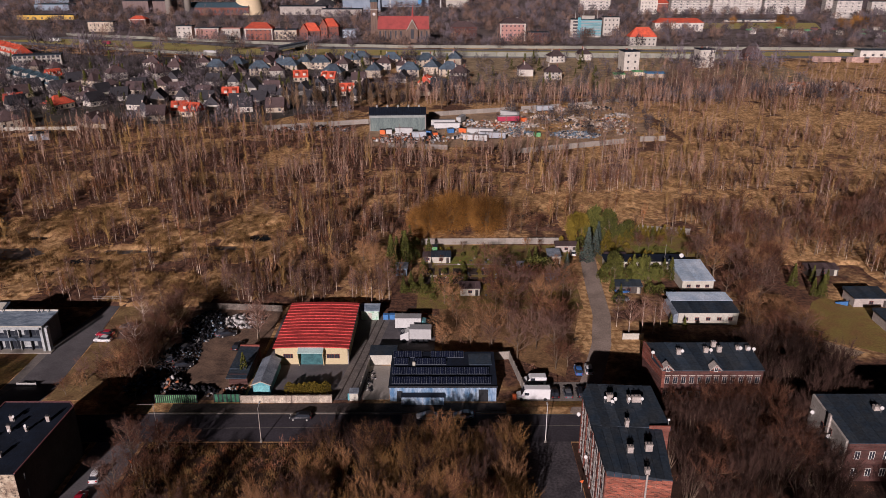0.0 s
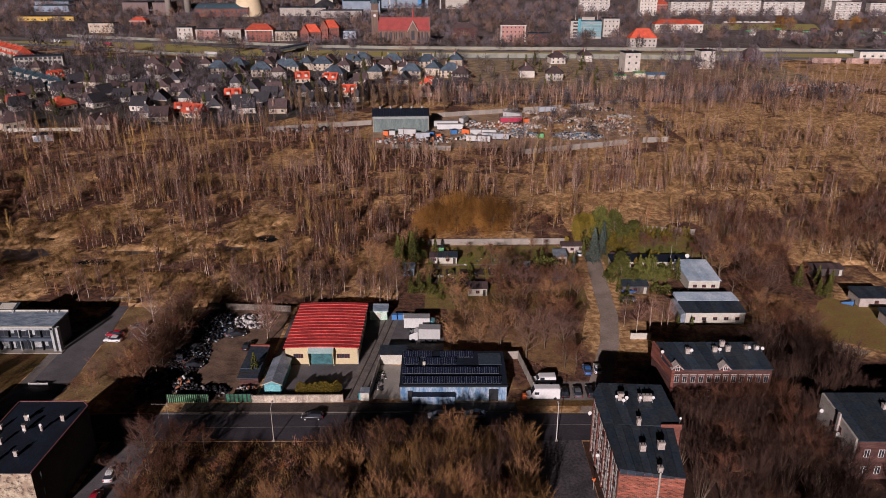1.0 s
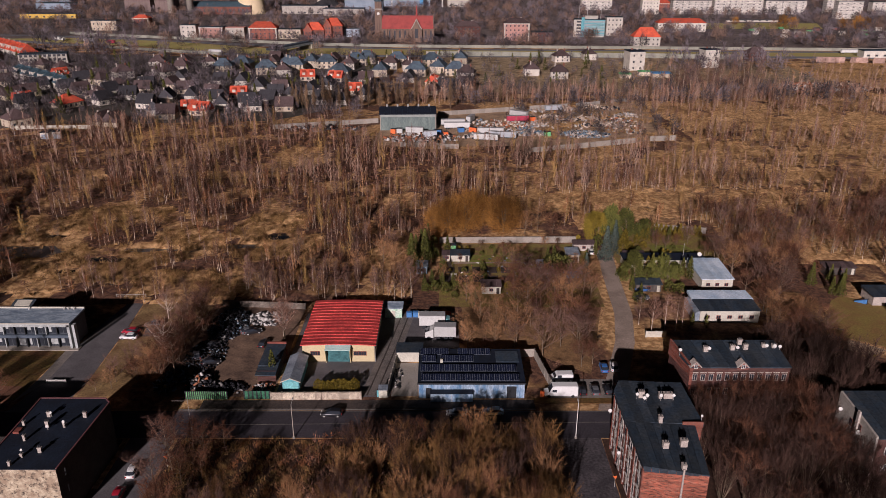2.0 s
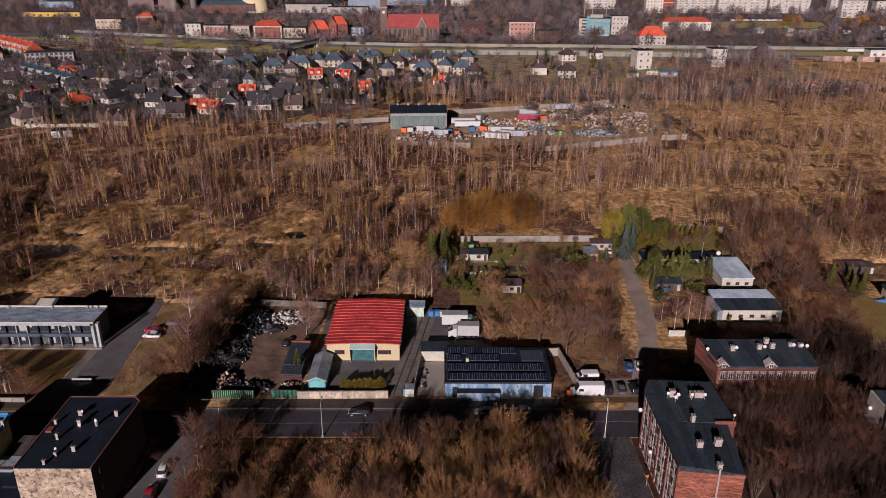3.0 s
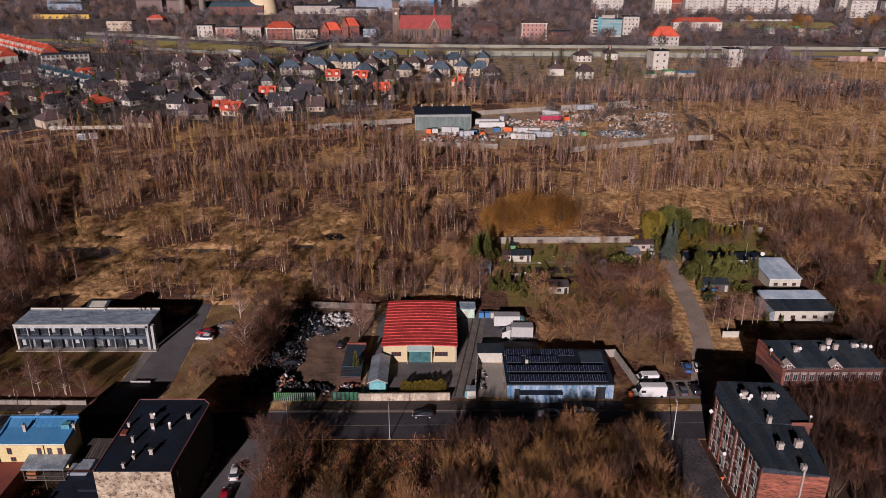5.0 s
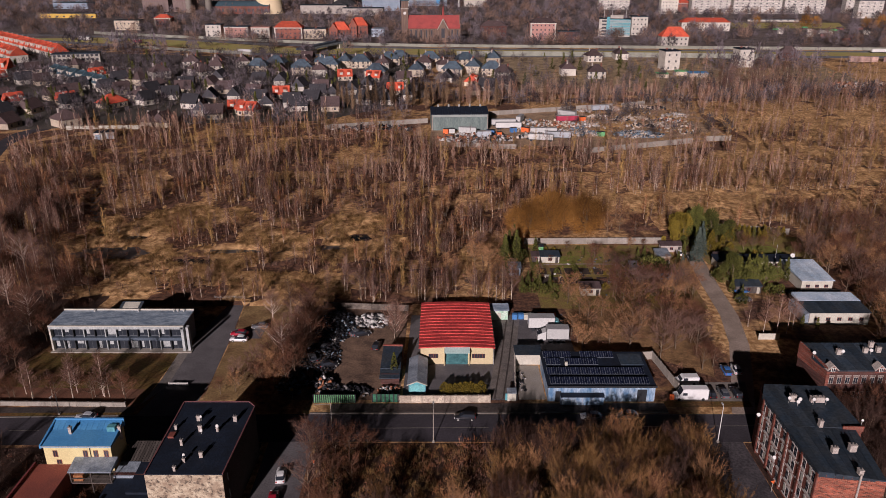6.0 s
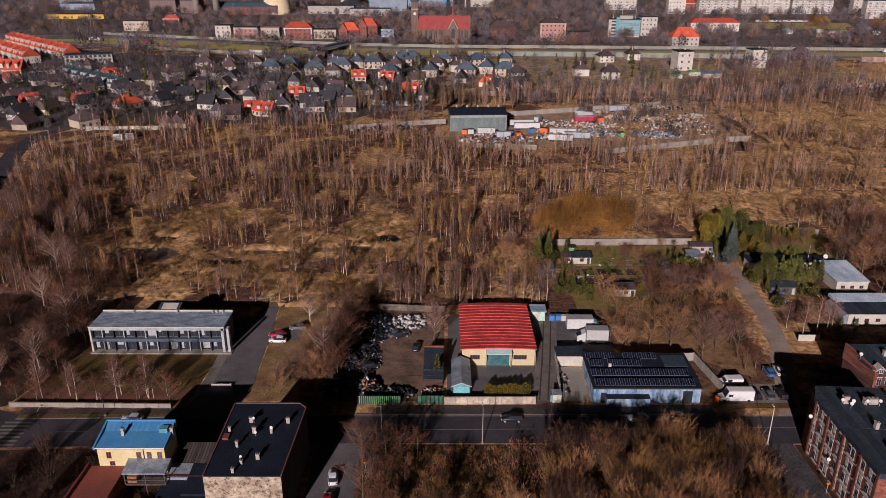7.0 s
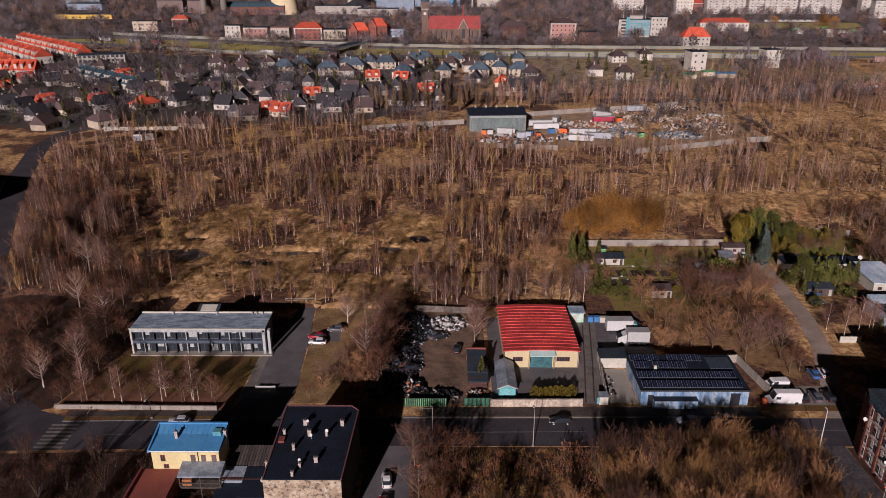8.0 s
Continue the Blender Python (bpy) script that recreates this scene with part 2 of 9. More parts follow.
FLAKING = flaking("flaking_plaster", (0.58, 0.49, 0.35), (0.3, 0.22, 0.15), (0.06, 0.045, 0.036))
GREYPLASTER = surface("grey_plaster", (0.42, 0.38, 0.33), var=0.2, big=3, fine=0.3, second=(0.3, 0.27, 0.24))
CONCRETE = surface("concrete", (0.28, 0.25, 0.21), var=0.2, big=2.5, fine=0.25, second=(0.3, 0.27, 0.235), piece=0.15)
STONE = surface("fence_stone", (0.5, 0.43, 0.33), var=0.3, big=0.9, fine=0.2, second=(0.3, 0.24, 0.19), piece=0.2, bump=0.5)
BLUEWALL = surface("weathered_blue_sheet", (0.36, 0.45, 0.55), rough=0.6, var=0.2, big=1.6, fine=0.3, second=(0.09, 0.19, 0.33), stretch=(1.6, 1, 0.5))
BLUETIN = surface("blue_sheet_roof", (0.085, 0.27, 0.5), rough=0.5, var=0.1, big=3, fine=0.3, second=(0.06, 0.22, 0.45), piece=0.06)
TEALPAINT = surface("teal_paint", (0.13, 0.38, 0.42), rough=0.6, var=0.2, big=1.5, second=(0.08, 0.25, 0.3))
GREENPAINT = surface("green_fence_paint", (0.19, 0.48, 0.2), rough=0.7, var=0.2, big=1.5, second=(0.08, 0.27, 0.11), piece=0.3)
RUSTRED = surface("red_oxide", (0.26, 0.075, 0.05), rough=0.8, var=0.2, big=3, second=(0.2, 0.06, 0.045))
DARKWOOD = surface("old_boards", (0.09, 0.075, 0.065), var=0.35, big=1.5, fine=0.2, piece=0.35, second=(0.06, 0.05, 0.045), stretch=(4, 0.6, 1))
BRICK = brickwork("red_brick", (0.25, 0.066, 0.04), (0.17, 0.047, 0.032), (0.2, 0.13, 0.105))
# grimy brick, darkened further to paint tree shade on the tenement fronts
BRICK_DARK = brickwork("sooty_shaded_brick", (0.12, 0.045, 0.036), (0.07, 0.03, 0.026), (0.1, 0.072, 0.062))
# plaster darkened to paint in the shade of an unlit side wall
SHADE_PLASTER = surface("shade_dark_plaster", (0.06, 0.052, 0.048), var=0.3, big=3)
BRICK_PALE = surface("chimney_render", (0.46, 0.41, 0.36), var=0.25, big=0.8, fine=0.2, second=(0.35, 0.3, 0.27))
PANEL = surface("solar_glass", (0.012, 0.016, 0.035), rough=0.25, var=0.2, spec=0.4, bump=0, piece=0.3)
ALU = surface("dark_aluminium", (0.25, 0.28, 0.32), rough=0.5, metal=0.5, var=0.1, bump=0)
STEEL = surface("galvanised_steel", (0.5, 0.49, 0.46), rough=0.5, metal=0.2, var=0.15, bump=0)
DISH = surface("dish_white", (0.62, 0.61, 0.58), rough=0.5, var=0.08, bump=0)
DARKMETAL = surface("dark_metal", (0.03, 0.032, 0.036), rough=0.5, var=0.2, bump=0)
TILE_RED = surface("orange_roof_tiles", (0.58, 0.1, 0.045), rough=0.8, var=0.22, big=3, fine=0.4, second=(0.4, 0.07, 0.04), piece=0.28)
TILE_BROWN = surface("brown_roof_tiles", (0.1, 0.068, 0.066), rough=0.8, var=0.25, big=3, fine=0.4, piece=0.3)
TILE_BLUE = surface("slate_blue_roof", (0.085, 0.12, 0.15), rough=0.7, var=0.22, big=3, fine=0.4, second=(0.05, 0.066, 0.088), piece=0.2)
TILE_TEAL = surface("teal_grey_roof", (0.055, 0.095, 0.12), rough=0.7, var=0.2, big=3, fine=0.4, piece=0.15)
TILE_BLACK = surface("black_roof_tiles", (0.048, 0.046, 0.052), rough=0.65, var=0.25, big=3, fine=0.4, piece=0.3)
STUCCO = surface("pale_stucco", (0.52, 0.44, 0.33), var=0.18, big=4, second=(0.4, 0.335, 0.255), piece=0.3)
STUCCO_W = surface("white_stucco", (0.55, 0.51, 0.44), var=0.14, big=4, second=(0.44, 0.405, 0.35), piece=0.22)
PINK = surface("pink_stucco", (0.42, 0.23, 0.19), var=0.1, big=5, piece=0.15)

# ---------- the ground ----------
def ground_material(name="rough_ground", cover=(0.45, 0.55)):
    m = bpy.data.materials.new(name)
    m.use_nodes = True
    nd, ln = m.node_tree.nodes, m.node_tree.links
    bs = nd["Principled BSDF"]
    bs.inputs["Roughness"].default_value = 0.95
    bs.inputs["Specular IOR Level"].default_value = 0.1
    geo = nd.new("ShaderNodeNewGeometry")

    def grain(size, detail, stretch=(1, 1, 1)):
        mp = nd.new("ShaderNodeMapping")
        mp.inputs["Scale"].default_value = tuple(s / size for s in stretch)
        ln.new(geo.outputs["Position"], mp.inputs["Vector"])
        n = nd.new("ShaderNodeTexNoise")
        n.inputs["Scale"].default_value = 1
        n.inputs["Detail"].default_value = detail
        n.inputs["Roughness"].default_value = 0.62
        ln.new(mp.outputs[0], n.inputs["Vector"])
        return n.outputs["Fac"]

    def mixed(a, b, fac):
        x = nd.new("ShaderNodeMix")
        x.data_type = "RGBA"
        for slot, value in ((6, a), (7, b)):
            if isinstance(value, tuple):
                x.inputs[slot].default_value = (*value, 1)
            else:
                ln.new(value, x.inputs[slot])
        ln.new(fac, x.inputs[0])
        return x.outputs[2]

    def steps(fac, lo, hi):
        r = nd.new("ShaderNodeMapRange")
        r.interpolation_type = "SMOOTHSTEP"
        r.inputs["From Min"].default_value, r.inputs["From Max"].default_value = lo, hi
        ln.new(fac, r.inputs["Value"])
        return r.outputs["Result"]

    straw = mixed((0.33, 0.182, 0.078), (0.74, 0.47, 0.22), steps(grain(1.6, 5), 0.38, 0.64))
    moss = mixed(straw, (0.25, 0.14, 0.06), steps(grain(24, 4), 0.5, 0.7))
    litter = mixed((0.19, 0.1, 0.062), (0.08, 0.044, 0.033), steps(grain(1.3, 5), 0.38, 0.62))
    both = mixed(moss, litter, steps(grain(26, 6), *cover))
    bare = mixed(both, (0.085, 0.065, 0.052), steps(grain(11, 6, (1, 1.4, 1)), 0.6, 0.7))
    ln.new(bare, bs.inputs["Base Color"])
    bp = nd.new("ShaderNodeBump")
    bp.inputs["Strength"].default_value = 0.5
    bp.inputs["Distance"].default_value = 0.5
    ln.new(grain(0.9, 4), bp.inputs["Height"])
    ln.new(bp.outputs["Normal"], bs.inputs["Normal"])
    return m


GROUND = ground_material()
STRAW_GROUND = ground_material("straw_ground", (0.56, 0.68))
LITTER_GROUND = ground_material("littered_ground", (0.3, 0.42))
# brown town ground with a bluish haze tint mixed into its colour
TOWN_GROUND = surface("hazed_town_gardens", (0.21, 0.165, 0.145), var=0.4, big=14, fine=2.0, second=(0.1, 0.082, 0.078), bump=0.5)
solid("ground", Shape().prism([(-4500, -4000), (4500, -4000), (4500, 4600), (-4500, 4600)], -0.5, 0.0), GROUND,
      "dry grassy waste ground and earth reaching to the horizon", "ground", kind="structure")


def sheet(name, plan, material, z, label, category, parent=None):
    s = Shape().prism(plan, -0.2, z)
    if parent is not None:
        return part(name, s, material, parent)
    return solid(name, s, material, label, category, kind="structure")


def band(line, width):
    """Plan of a strip of that width along a line."""
    pts = [Vector(p) for p in line]
    left, right = [], []
    for i, p in enumerate(pts):
        d = (pts[min(i + 1, len(pts) - 1)] - pts[max(i - 1, 0)]).normalized()
        n = Vector((-d.y, d.x)) * (width / 2)
        left.append(p + n)
        right.append(p - n)
    return left, right


def strip(name, line, width, z, material, label, category, kind="structure", z0=-0.2):
    left, right = band(line, width)
    s = Shape()
    for i in range(len(line) - 1):
        s.prism([tuple(right[i]), tuple(right[i + 1]), tuple(left[i + 1]), tuple(left[i])], z0, z)
    return solid(name, s, material, label, category, kind=kind)


sheet("town_ground", [(-1200, 1700), (-900, 900), (-420, 800), (-200, 760), (1000, 745), (1400, 1700)], TOWN_GROUND, 0.03, "brown gardens and wooded ground of the town", "gardens")
sheet("garden_ground", [(0, 500), (120, 505), (270, 520), (290, 690), (-20, 690), (-40, 560)], surface("tended_gardens", (0.44, 0.33, 0.2), var=0.4, big=7, fine=1.5, second=(0.2, 0.14, 0.075)), 0.03, "gardens round the villas by the motorway", "gardens")

# main road, its verge, kerbs and lines
strip("road", [(-300, 113.5), (-160, 121), (-120, 122), (-60, 123.3), (200, 123.4)], 9.2, 0.02, ASPHALT, "dark asphalt main road with worn painted lines", "road")
strip("road", [(-62, 40), (-62, 119.5)], 8.6, 0.016, ASPHALT_OLD, "worn asphalt side road beside the flat-roofed building", "road")
strip("road", [(19.5, 30), (19.8, 119.5)], 9.4, 0.016, ASPHALT_MID, "worn asphalt side road beside the brick tenement", "road")
strip("road", [(28, 127.5), (33, 142), (38, 157), (41, 172), (43, 198), (45, 216)], 4.6, 0.018, LANE, "pale worn lane leading to the gardens", "road")
strip("road", [(-152, 116), (-157, 135), (-168, 160), (-185, 200), (-208, 250), (-229, 300), (-246, 350), (-249, 378), (-238, 402), (-212, 424), (-190, 452)], 9.0, 0.018, ASPHALT, "asphalt road curving past the waste ground", "road")
strip("kerb", [(-60, 128.1), (13, 128.3)], 0.3, 0.14, KERB, "pale stone kerb beside the main road", "kerb")
strip("kerb", [(35, 128.3), (200, 128.3)], 0.3, 0.14, KERB, "pale stone kerb beside the main road", "kerb")
strip("kerb", [(-128, 126.5), (-94, 127.3)], 0.3, 0.14, KERB, "pale stone kerb beside the main road", "kerb")
strip("pavement", [(-56, 130), (13, 130.2)], 3.0, 0.1, PAVING_DARK, "concrete pavement in front of the yard walls", "pavement")
strip("verge", [(-128, 127.3), (-97, 127.8)], 1.2, 0.09, LAWN, "strip of worn grass beside the road", "verge")
strip("pavement", [(-128, 129), (-96, 129.2)], 1.9, 0.1, PAVING_DARK, "worn concrete pavement along the low wall", "pavement")
strip("verge", [(13, 131.5), (31, 131.5)], 2.0, 0.05, LAWN, "strip of worn grass beside the road", "verge")
for i, (x0, x1) in enumerate(((-118, -112), (-109, -103), (-100, -95), (-50, -24), (-20, 10), (14, 40))):
    strip("lane_line", [(x0, 122.2 + 0.012 * (x0 + 118)), (x1, 122.2 + 0.012 * (x1 + 118))], 0.16, 0.03, PAINT_LINE, "worn white centre line", "road marking")
strip("edge_line", [(-60, 127.6), (40, 127.7)], 0.1, 0.03, PAINT_LINE, "worn pale edge line of the road", "road marking")
for i in range(7):
    solid("zebra_stripe", Shape().box(-129.5, -124, 117.8 + i * 1.2, 118.35 + i * 1.2, 0, 0.032), PAINT_LINE, "worn white zebra crossing stripe", "road marking", "zebra crossing", "structure")

sheet("road_junction", [(-170, 115.5), (-128, 118), (-126, 127.2), (-134, 130.2), (-143, 138), (-156, 139)], ASPHALT, 0.014, "dark asphalt junction of the two roads", "road")
# litter under the near trees, coloured darker to stand in for their shade
sheet("woodland_floor", [(-185, 60), (-67.5, 60), (-67.5, 118.2), (-120, 116.6), (-158, 115.4), (-185, 114)], SHADE_LITTER, 0.006, "leaf litter with painted shade below roadside bushes", "leaf litter")
sheet("woodland_floor", [(-57, 60), (14.6, 60), (14.6, 118.4), (-57, 118.4)], SHADE_LITTER, 0.006, "leaf litter with painted shade below roadside trees", "leaf litter")
sheet("woodland_floor", [(24.6, 60), (110, 60), (110, 118.4), (24.6, 118.4)], SHADE_LITTER, 0.006, "leaf litter with painted shade between the tenements", "leaf litter")

# more litter sheets with shade in their colour, over brighter straw ground
sheet("woodland_floor", [(-142, 128), (-132.5, 131), (-126.5, 156), (-122, 192), (-178, 196), (-160, 150)], SHADE_LITTER, 0.006, "leaf litter with painted shade below the trees beside the office", "leaf litter")
sheet("woodland_floor", [(64, 126.5), (98, 126.5), (94, 150), (84, 160), (66, 152)], SHADE_LITTER, 0.006, "leaf litter with painted shade beside the gabled tenement", "leaf litter")
sheet("bare_patch", [(0, 150.5), (15, 151.5), (27, 142), (36, 176), (-1, 176)], surface("grove_floor", (0.32, 0.19, 0.085), var=0.4, big=3, fine=0.4, second=(0.15, 0.085, 0.04), bump=0.1), 0.006, "brown grassy floor of the grove", "ground")
# yards, drives and lawns
sheet("lawn", [(-132, 132.2), (-95.4, 131.8), (-94.3, 153), (-126, 153)], LAWN, 0.012, "mown winter lawn in front of the office", "lawn")
sheet("leaf_litter", [(-132, 131.8), (-97.4, 131.2), (-96.6, 137), (-130, 138)], surface("leaf_litter", (0.19, 0.085, 0.05), var=0.3, big=3, second=(0.12, 0.06, 0.035)), 0.02, "strip of reddish fallen leaves inside the wall", "leaf litter")
sheet("driveway", [(-95, 127), (-84.5, 127), (-83.5, 140), (-84.4, 160), (-85.8, 180), (-89.5, 180), (-92.5, 160), (-92.6, 140)], ASPHALT_OLD, 0.02, "grey asphalt drive beside the office", "driveway")
sheet("footpath", [(-95.6, 131), (-92.4, 138), (-92.3, 156), (-94.6, 156), (-94.6, 140)], PAVING, 0.03, "pale paved path beside the drive", "path")
sheet("rough_lawn", [(-83.2, 133), (-74, 133), (-66, 176), (-85.5, 180), (-84, 160)], DRYGRASS, 0.012, "dry grass beside the parked cars", "lawn")
sheet("parking_pad", [(-85, 159.5), (-77, 159.5), (-77, 164.5), (-85.2, 164.5)], ASPHALT_OLD, 0.025, "small asphalt parking pad", "parking")
sheet("yard_ground", [(-69, 133), (-42, 133), (-42, 175), (-65, 176)], EARTH, 0.01, "bare brown earth of the scrap yard", "yard")
sheet("yard_paving", [(-41.5, 133), (-17.3, 133), (-13, 172), (-41, 172)], ASPHALT_OLD, 0.015, "grey asphalt yard in front of the red-roofed hall", "yard")
sheet("yard_paving", [(-16, 152), (-2, 152), (-2, 173), (-15, 173)], ASPHALT_OLD, 0.02, "grey asphalt truck yard", "yard")
strip("alley_slabs", [(-21.2, 133.5), (-18.6, 150), (-15.6, 171)], 4.6, 0.022, surface("worn_alley_slabs", (0.2, 0.175, 0.155), var=0.3, big=2.5, fine=0.3, second=(0.13, 0.115, 0.105), bump=0.2), "worn pale concrete alley between hall and workshop", "alley")
for side in (-.9, .9):
    strip("wheel_track", [(-21.2 + side, 133.5), (-18.6 + side, 150), (-15.6 + side, 171)], .35, 0.028, PAVING_DARK, "dark wheel track worn into the alley", "alley")
sheet("concrete_yard", [(-17, 133.2), (-11.4, 133.2), (-11.4, 147), (-16.6, 147)], CONCRETE, 0.03, "pale concrete yard beside the solar-roofed workshop", "yard")
sheet("parking_pad", [(16.5, 132.5), (31, 132.5), (33, 140), (17.5, 140)], PAVING, 0.02, "worn paved parking place", "parking")
sheet("lawn", [(88, 162), (104, 152), (125, 148), (122, 172), (103, 183), (99, 180)], PLAY_LAWN, 0.012, "mown winter lawn by the playground", "lawn")
sheet("sand_patch", [(84, 158), (88, 162), (99, 153), (94, 150)], SANDY, 0.016, "pale sandy patch of the playground", "sand")
sheet("garden_plot", [(47, 206), (84, 206), (84, 229), (60, 234), (47, 226)], GARDEN_GREEN, 0.012, "green and brown garden plots behind the long shed", "garden")
sheet("garden_plot", [(-7, 176), (37, 176), (39, 222), (-6.5, 222)], GARDEN_GREEN, 0.012, "green and brown allotment plots", "garden")

# ---------- pieces shared by the buildings ----------
_cache = {}


FAR_GLASS = surface("dark_window_glass", (0.055, 0.055, 0.062), rough=0.3, var=0.15, bump=0)


def window(parent, x, y, z, w, h, rz=0, name="window", frame=None, bars=1, far=False):
    """A window whose outer face looks along local -y turned by rz; x, y, z: middle of its foot on the wall."""
    frame = frame or FRAME_W
    key = (w, h, frame.name, bars, far)
    if key not in _cache:
        if far:
            _cache[key] = (Shape().box(-w / 2, w / 2, -0.06, 0, 0, h).mesh("window", FAR_GLASS), [])
        else:
            t, n = 0.08, bars + 1
            pw = (w - t * (n + 1)) / n
            panes = []
            for i in range(n):
                a = -w / 2 + t + i * (pw + t)
                panes.append(Shape().box(a, a + pw, -0.075, -0.02, t, h - t).mesh("pane", GLASS))
            _cache[key] = (Shape().box(-w / 2, w / 2, -0.06, 0, 0, h).mesh("window", frame), panes)
    a, panes = _cache[key]
    ob = part(name, a, None, parent)
    ob.matrix_basis = pose(x, y, z, 0, 0, rz)
    for b in panes:
        part("pane", b, None, ob)
    return ob


def window_row(parent, a, b, n, z, w, h, rz=0, skip=(), **kw):
    for i in range(n):
        if i in skip:
            continue
        f = (i + 0.5) / n
        window(parent, a[0] + (b[0] - a[0]) * f, a[1] + (b[1] - a[1]) * f, z, w, h, rz, **kw)


def chimney(parent, x, y, z, w, d, h, pots=2, mat=None):
    ob = part("chimney", Shape().box(x - w / 2, x + w / 2, y - d / 2, y + d / 2, z, z + h).box(x - w / 2 - .06, x + w / 2 + .06, y - d / 2 - .06, y + d / 2 + .06, z + h, z + h + .12), mat or BRICK_PALE, parent)
    for i in range(pots):
        px = x + (i - (pots - 1) / 2) * w / max(1, pots)
        part("chimney_pot", Shape().tube((px, y, z + h + .12), (px, y, z + h + .5), .11, .09, 6), DARKMETAL, ob)
    return ob


def satellite_dish(parent, x, y, z, r=0.45, post=0.9):
    """A dish on a short post, aimed to the sun's side."""
    ob = part("satellite_dish", Shape().dish((x, y - .12, z + post), r * .72, (-0.25, -0.85, 0.45)), DISH, parent)
    part("mast", Shape().tube((x, y, z - .3), (x, y, z + post), .035, .035, 5), STEEL, ob)
    return ob


def sheets_of_roof(parent, name, x0, x1, y0, y1, z0, z1, n, mat, lap=0.05):
    """Roof of n strips side by side along x, rising from z0 at y0 to z1 at y1."""
    w = (x1 - x0) / n
    for i in range(n):
        a = x0 + i * w
        part(name, Shape().prism([(a, y0), (a + w - lap, y0), (a + w - lap, y1), (a, y1)], min(z0, z1) - .3, [z0, z0, z1, z1]), mat, parent)


# ---------- office: long white two-storey block with glass front ----------
OFFICE_GREY = surface("office_render", (0.42, 0.44, 0.43), var=0.2, big=2, second=(0.3, 0.32, 0.32))
FRAME_D = surface("grey_frame", (0.1, 0.11, 0.12), var=0.1, bump=0)


OFFICE_ROOF = surface("streaked_blue_roof", (0.38, 0.45, 0.52), rough=0.5, var=0.3, big=2.2, fine=0.3, second=(0.13, 0.18, 0.245), stretch=(.5, 1.4, 1))


def office():
    b = thing("office_building", -108.6, 157.4, label="modern two-storey grey-white office with glazed front and flat roof", category="building")
    W, D, H = 15.4, 4.0, 6.7
    part("wall", Shape().box(-W, W, -D + .9, D, 0, H - .35), surface("dark_cladding", (0.12, 0.125, 0.14), var=0.2, big=3), b)
    part("roof", Shape().box(-W - .2, W + .2, -D - .1, D + .1, H - .35, H), OFFICE_ROOF, b, "blue-grey weathered sheet roof")
    part("fascia", Shape().box(-W - .25, W + .25, -D - .25, -D - .1, H - .85, H + .08), OFFICE_GREY, b, "white fascia beam")
    part("parapet", Shape().box(-W - .2, W + .2, D - .1, D + .15, H, H + .35), WHITE, b)
    for x in (W - .2, W + 1.0):
        part("column", Shape().box(x - .3, x + .3, -D - .25, -D + .9, 0, H - .35), OFFICE_GREY, b)
    part("column", Shape().box(-W - .25, -W + .15, -D - .2, -D + .9, 0, H - .35), WHITE, b)
    part("floor_band", Shape().box(-W, W - .6, -D - .15, -D + .9, 2.9, 3.6), surface("blue_grey_band", (0.09, 0.115, 0.15), var=0.2), b)
    part("plinth", Shape().box(-W - .4, W + 1.6, -D - 1.0, -D + .9, 0, .25), CONCRETE, b)
    for z, h in ((.3, 2.4), (3.7, 2.1)):
        for i in range(12):
            window(b, -W + 1.3 + i * 2.5, -D + .89, z, 2.3, h, name="glazing", bars=1, frame=FRAME_D)
    for i in range(11):
        part("pillar", Shape().box(-W + 2.45 + i * 2.5, -W + 2.65 + i * 2.5, -D + .2, -D + .89, .25, H - .85), OFFICE_GREY if i in (0, 2, 4, 5, 8, 9) else DARKMETAL, b)
    part("roof_lip", Shape().box(-W - .3, W + .3, -D - .32, -D - .25, H - .1, H + .14), WHITE, b, "white front lip of the roof")
    for i, z, w, h in ((0, .3, .8, 1.5), (1, .3, .5, 1.9), (1, 3.7, .9, 1.2), (2, .3, 1.4, .8), (3, 3.7, .7, 1.6), (4, .3, .6, 2.0), (5, 3.7, 1.7, 1.8), (5, .3, .9, 1.0), (6, 3.7, .6, .9), (7, .3, 1.5, 1.9), (8, 3.7, .8, 1.3), (8, .3, .5, 1.7), (9, 3.7, 1.1, .7), (10, .3, 1.6, 1.6), (10, 3.7, .6, 1.7), (11, .3, .7, 1.2)):
        part("blind", Shape().box(-W + .5 + i * 2.5, -W + .5 + w + i * 2.5, -D + .76, -D + .8, z + 2.1 - h, z + 2.0), OFFICE_GREY, b, "pale lowered blind")
    hat = part("roof_access", Shape().prism([(-2.6, D + .3), (2.6, D + .3), (2.6, D + 3.2), (-2.6, D + 3.2)], 0, [H + .2, H + .2, H + .9, H + .9]), TAR_GREY, b)
    part("skylight", Shape().prism([(-1.8, D + .6), (1.9, D + .6), (1.9, D + 2.8), (-1.8, D + 2.8)], H, [H + .36, H + .36, H + .9, H + .9]), WHITE, hat)
    for x in (-8, 2.5, 11, 12, 13.4):
        part("roof_vent", Shape().tube((x, D - .7, H), (x, D - .7, H + .7), .16, .16, 6), STEEL, b)


office()


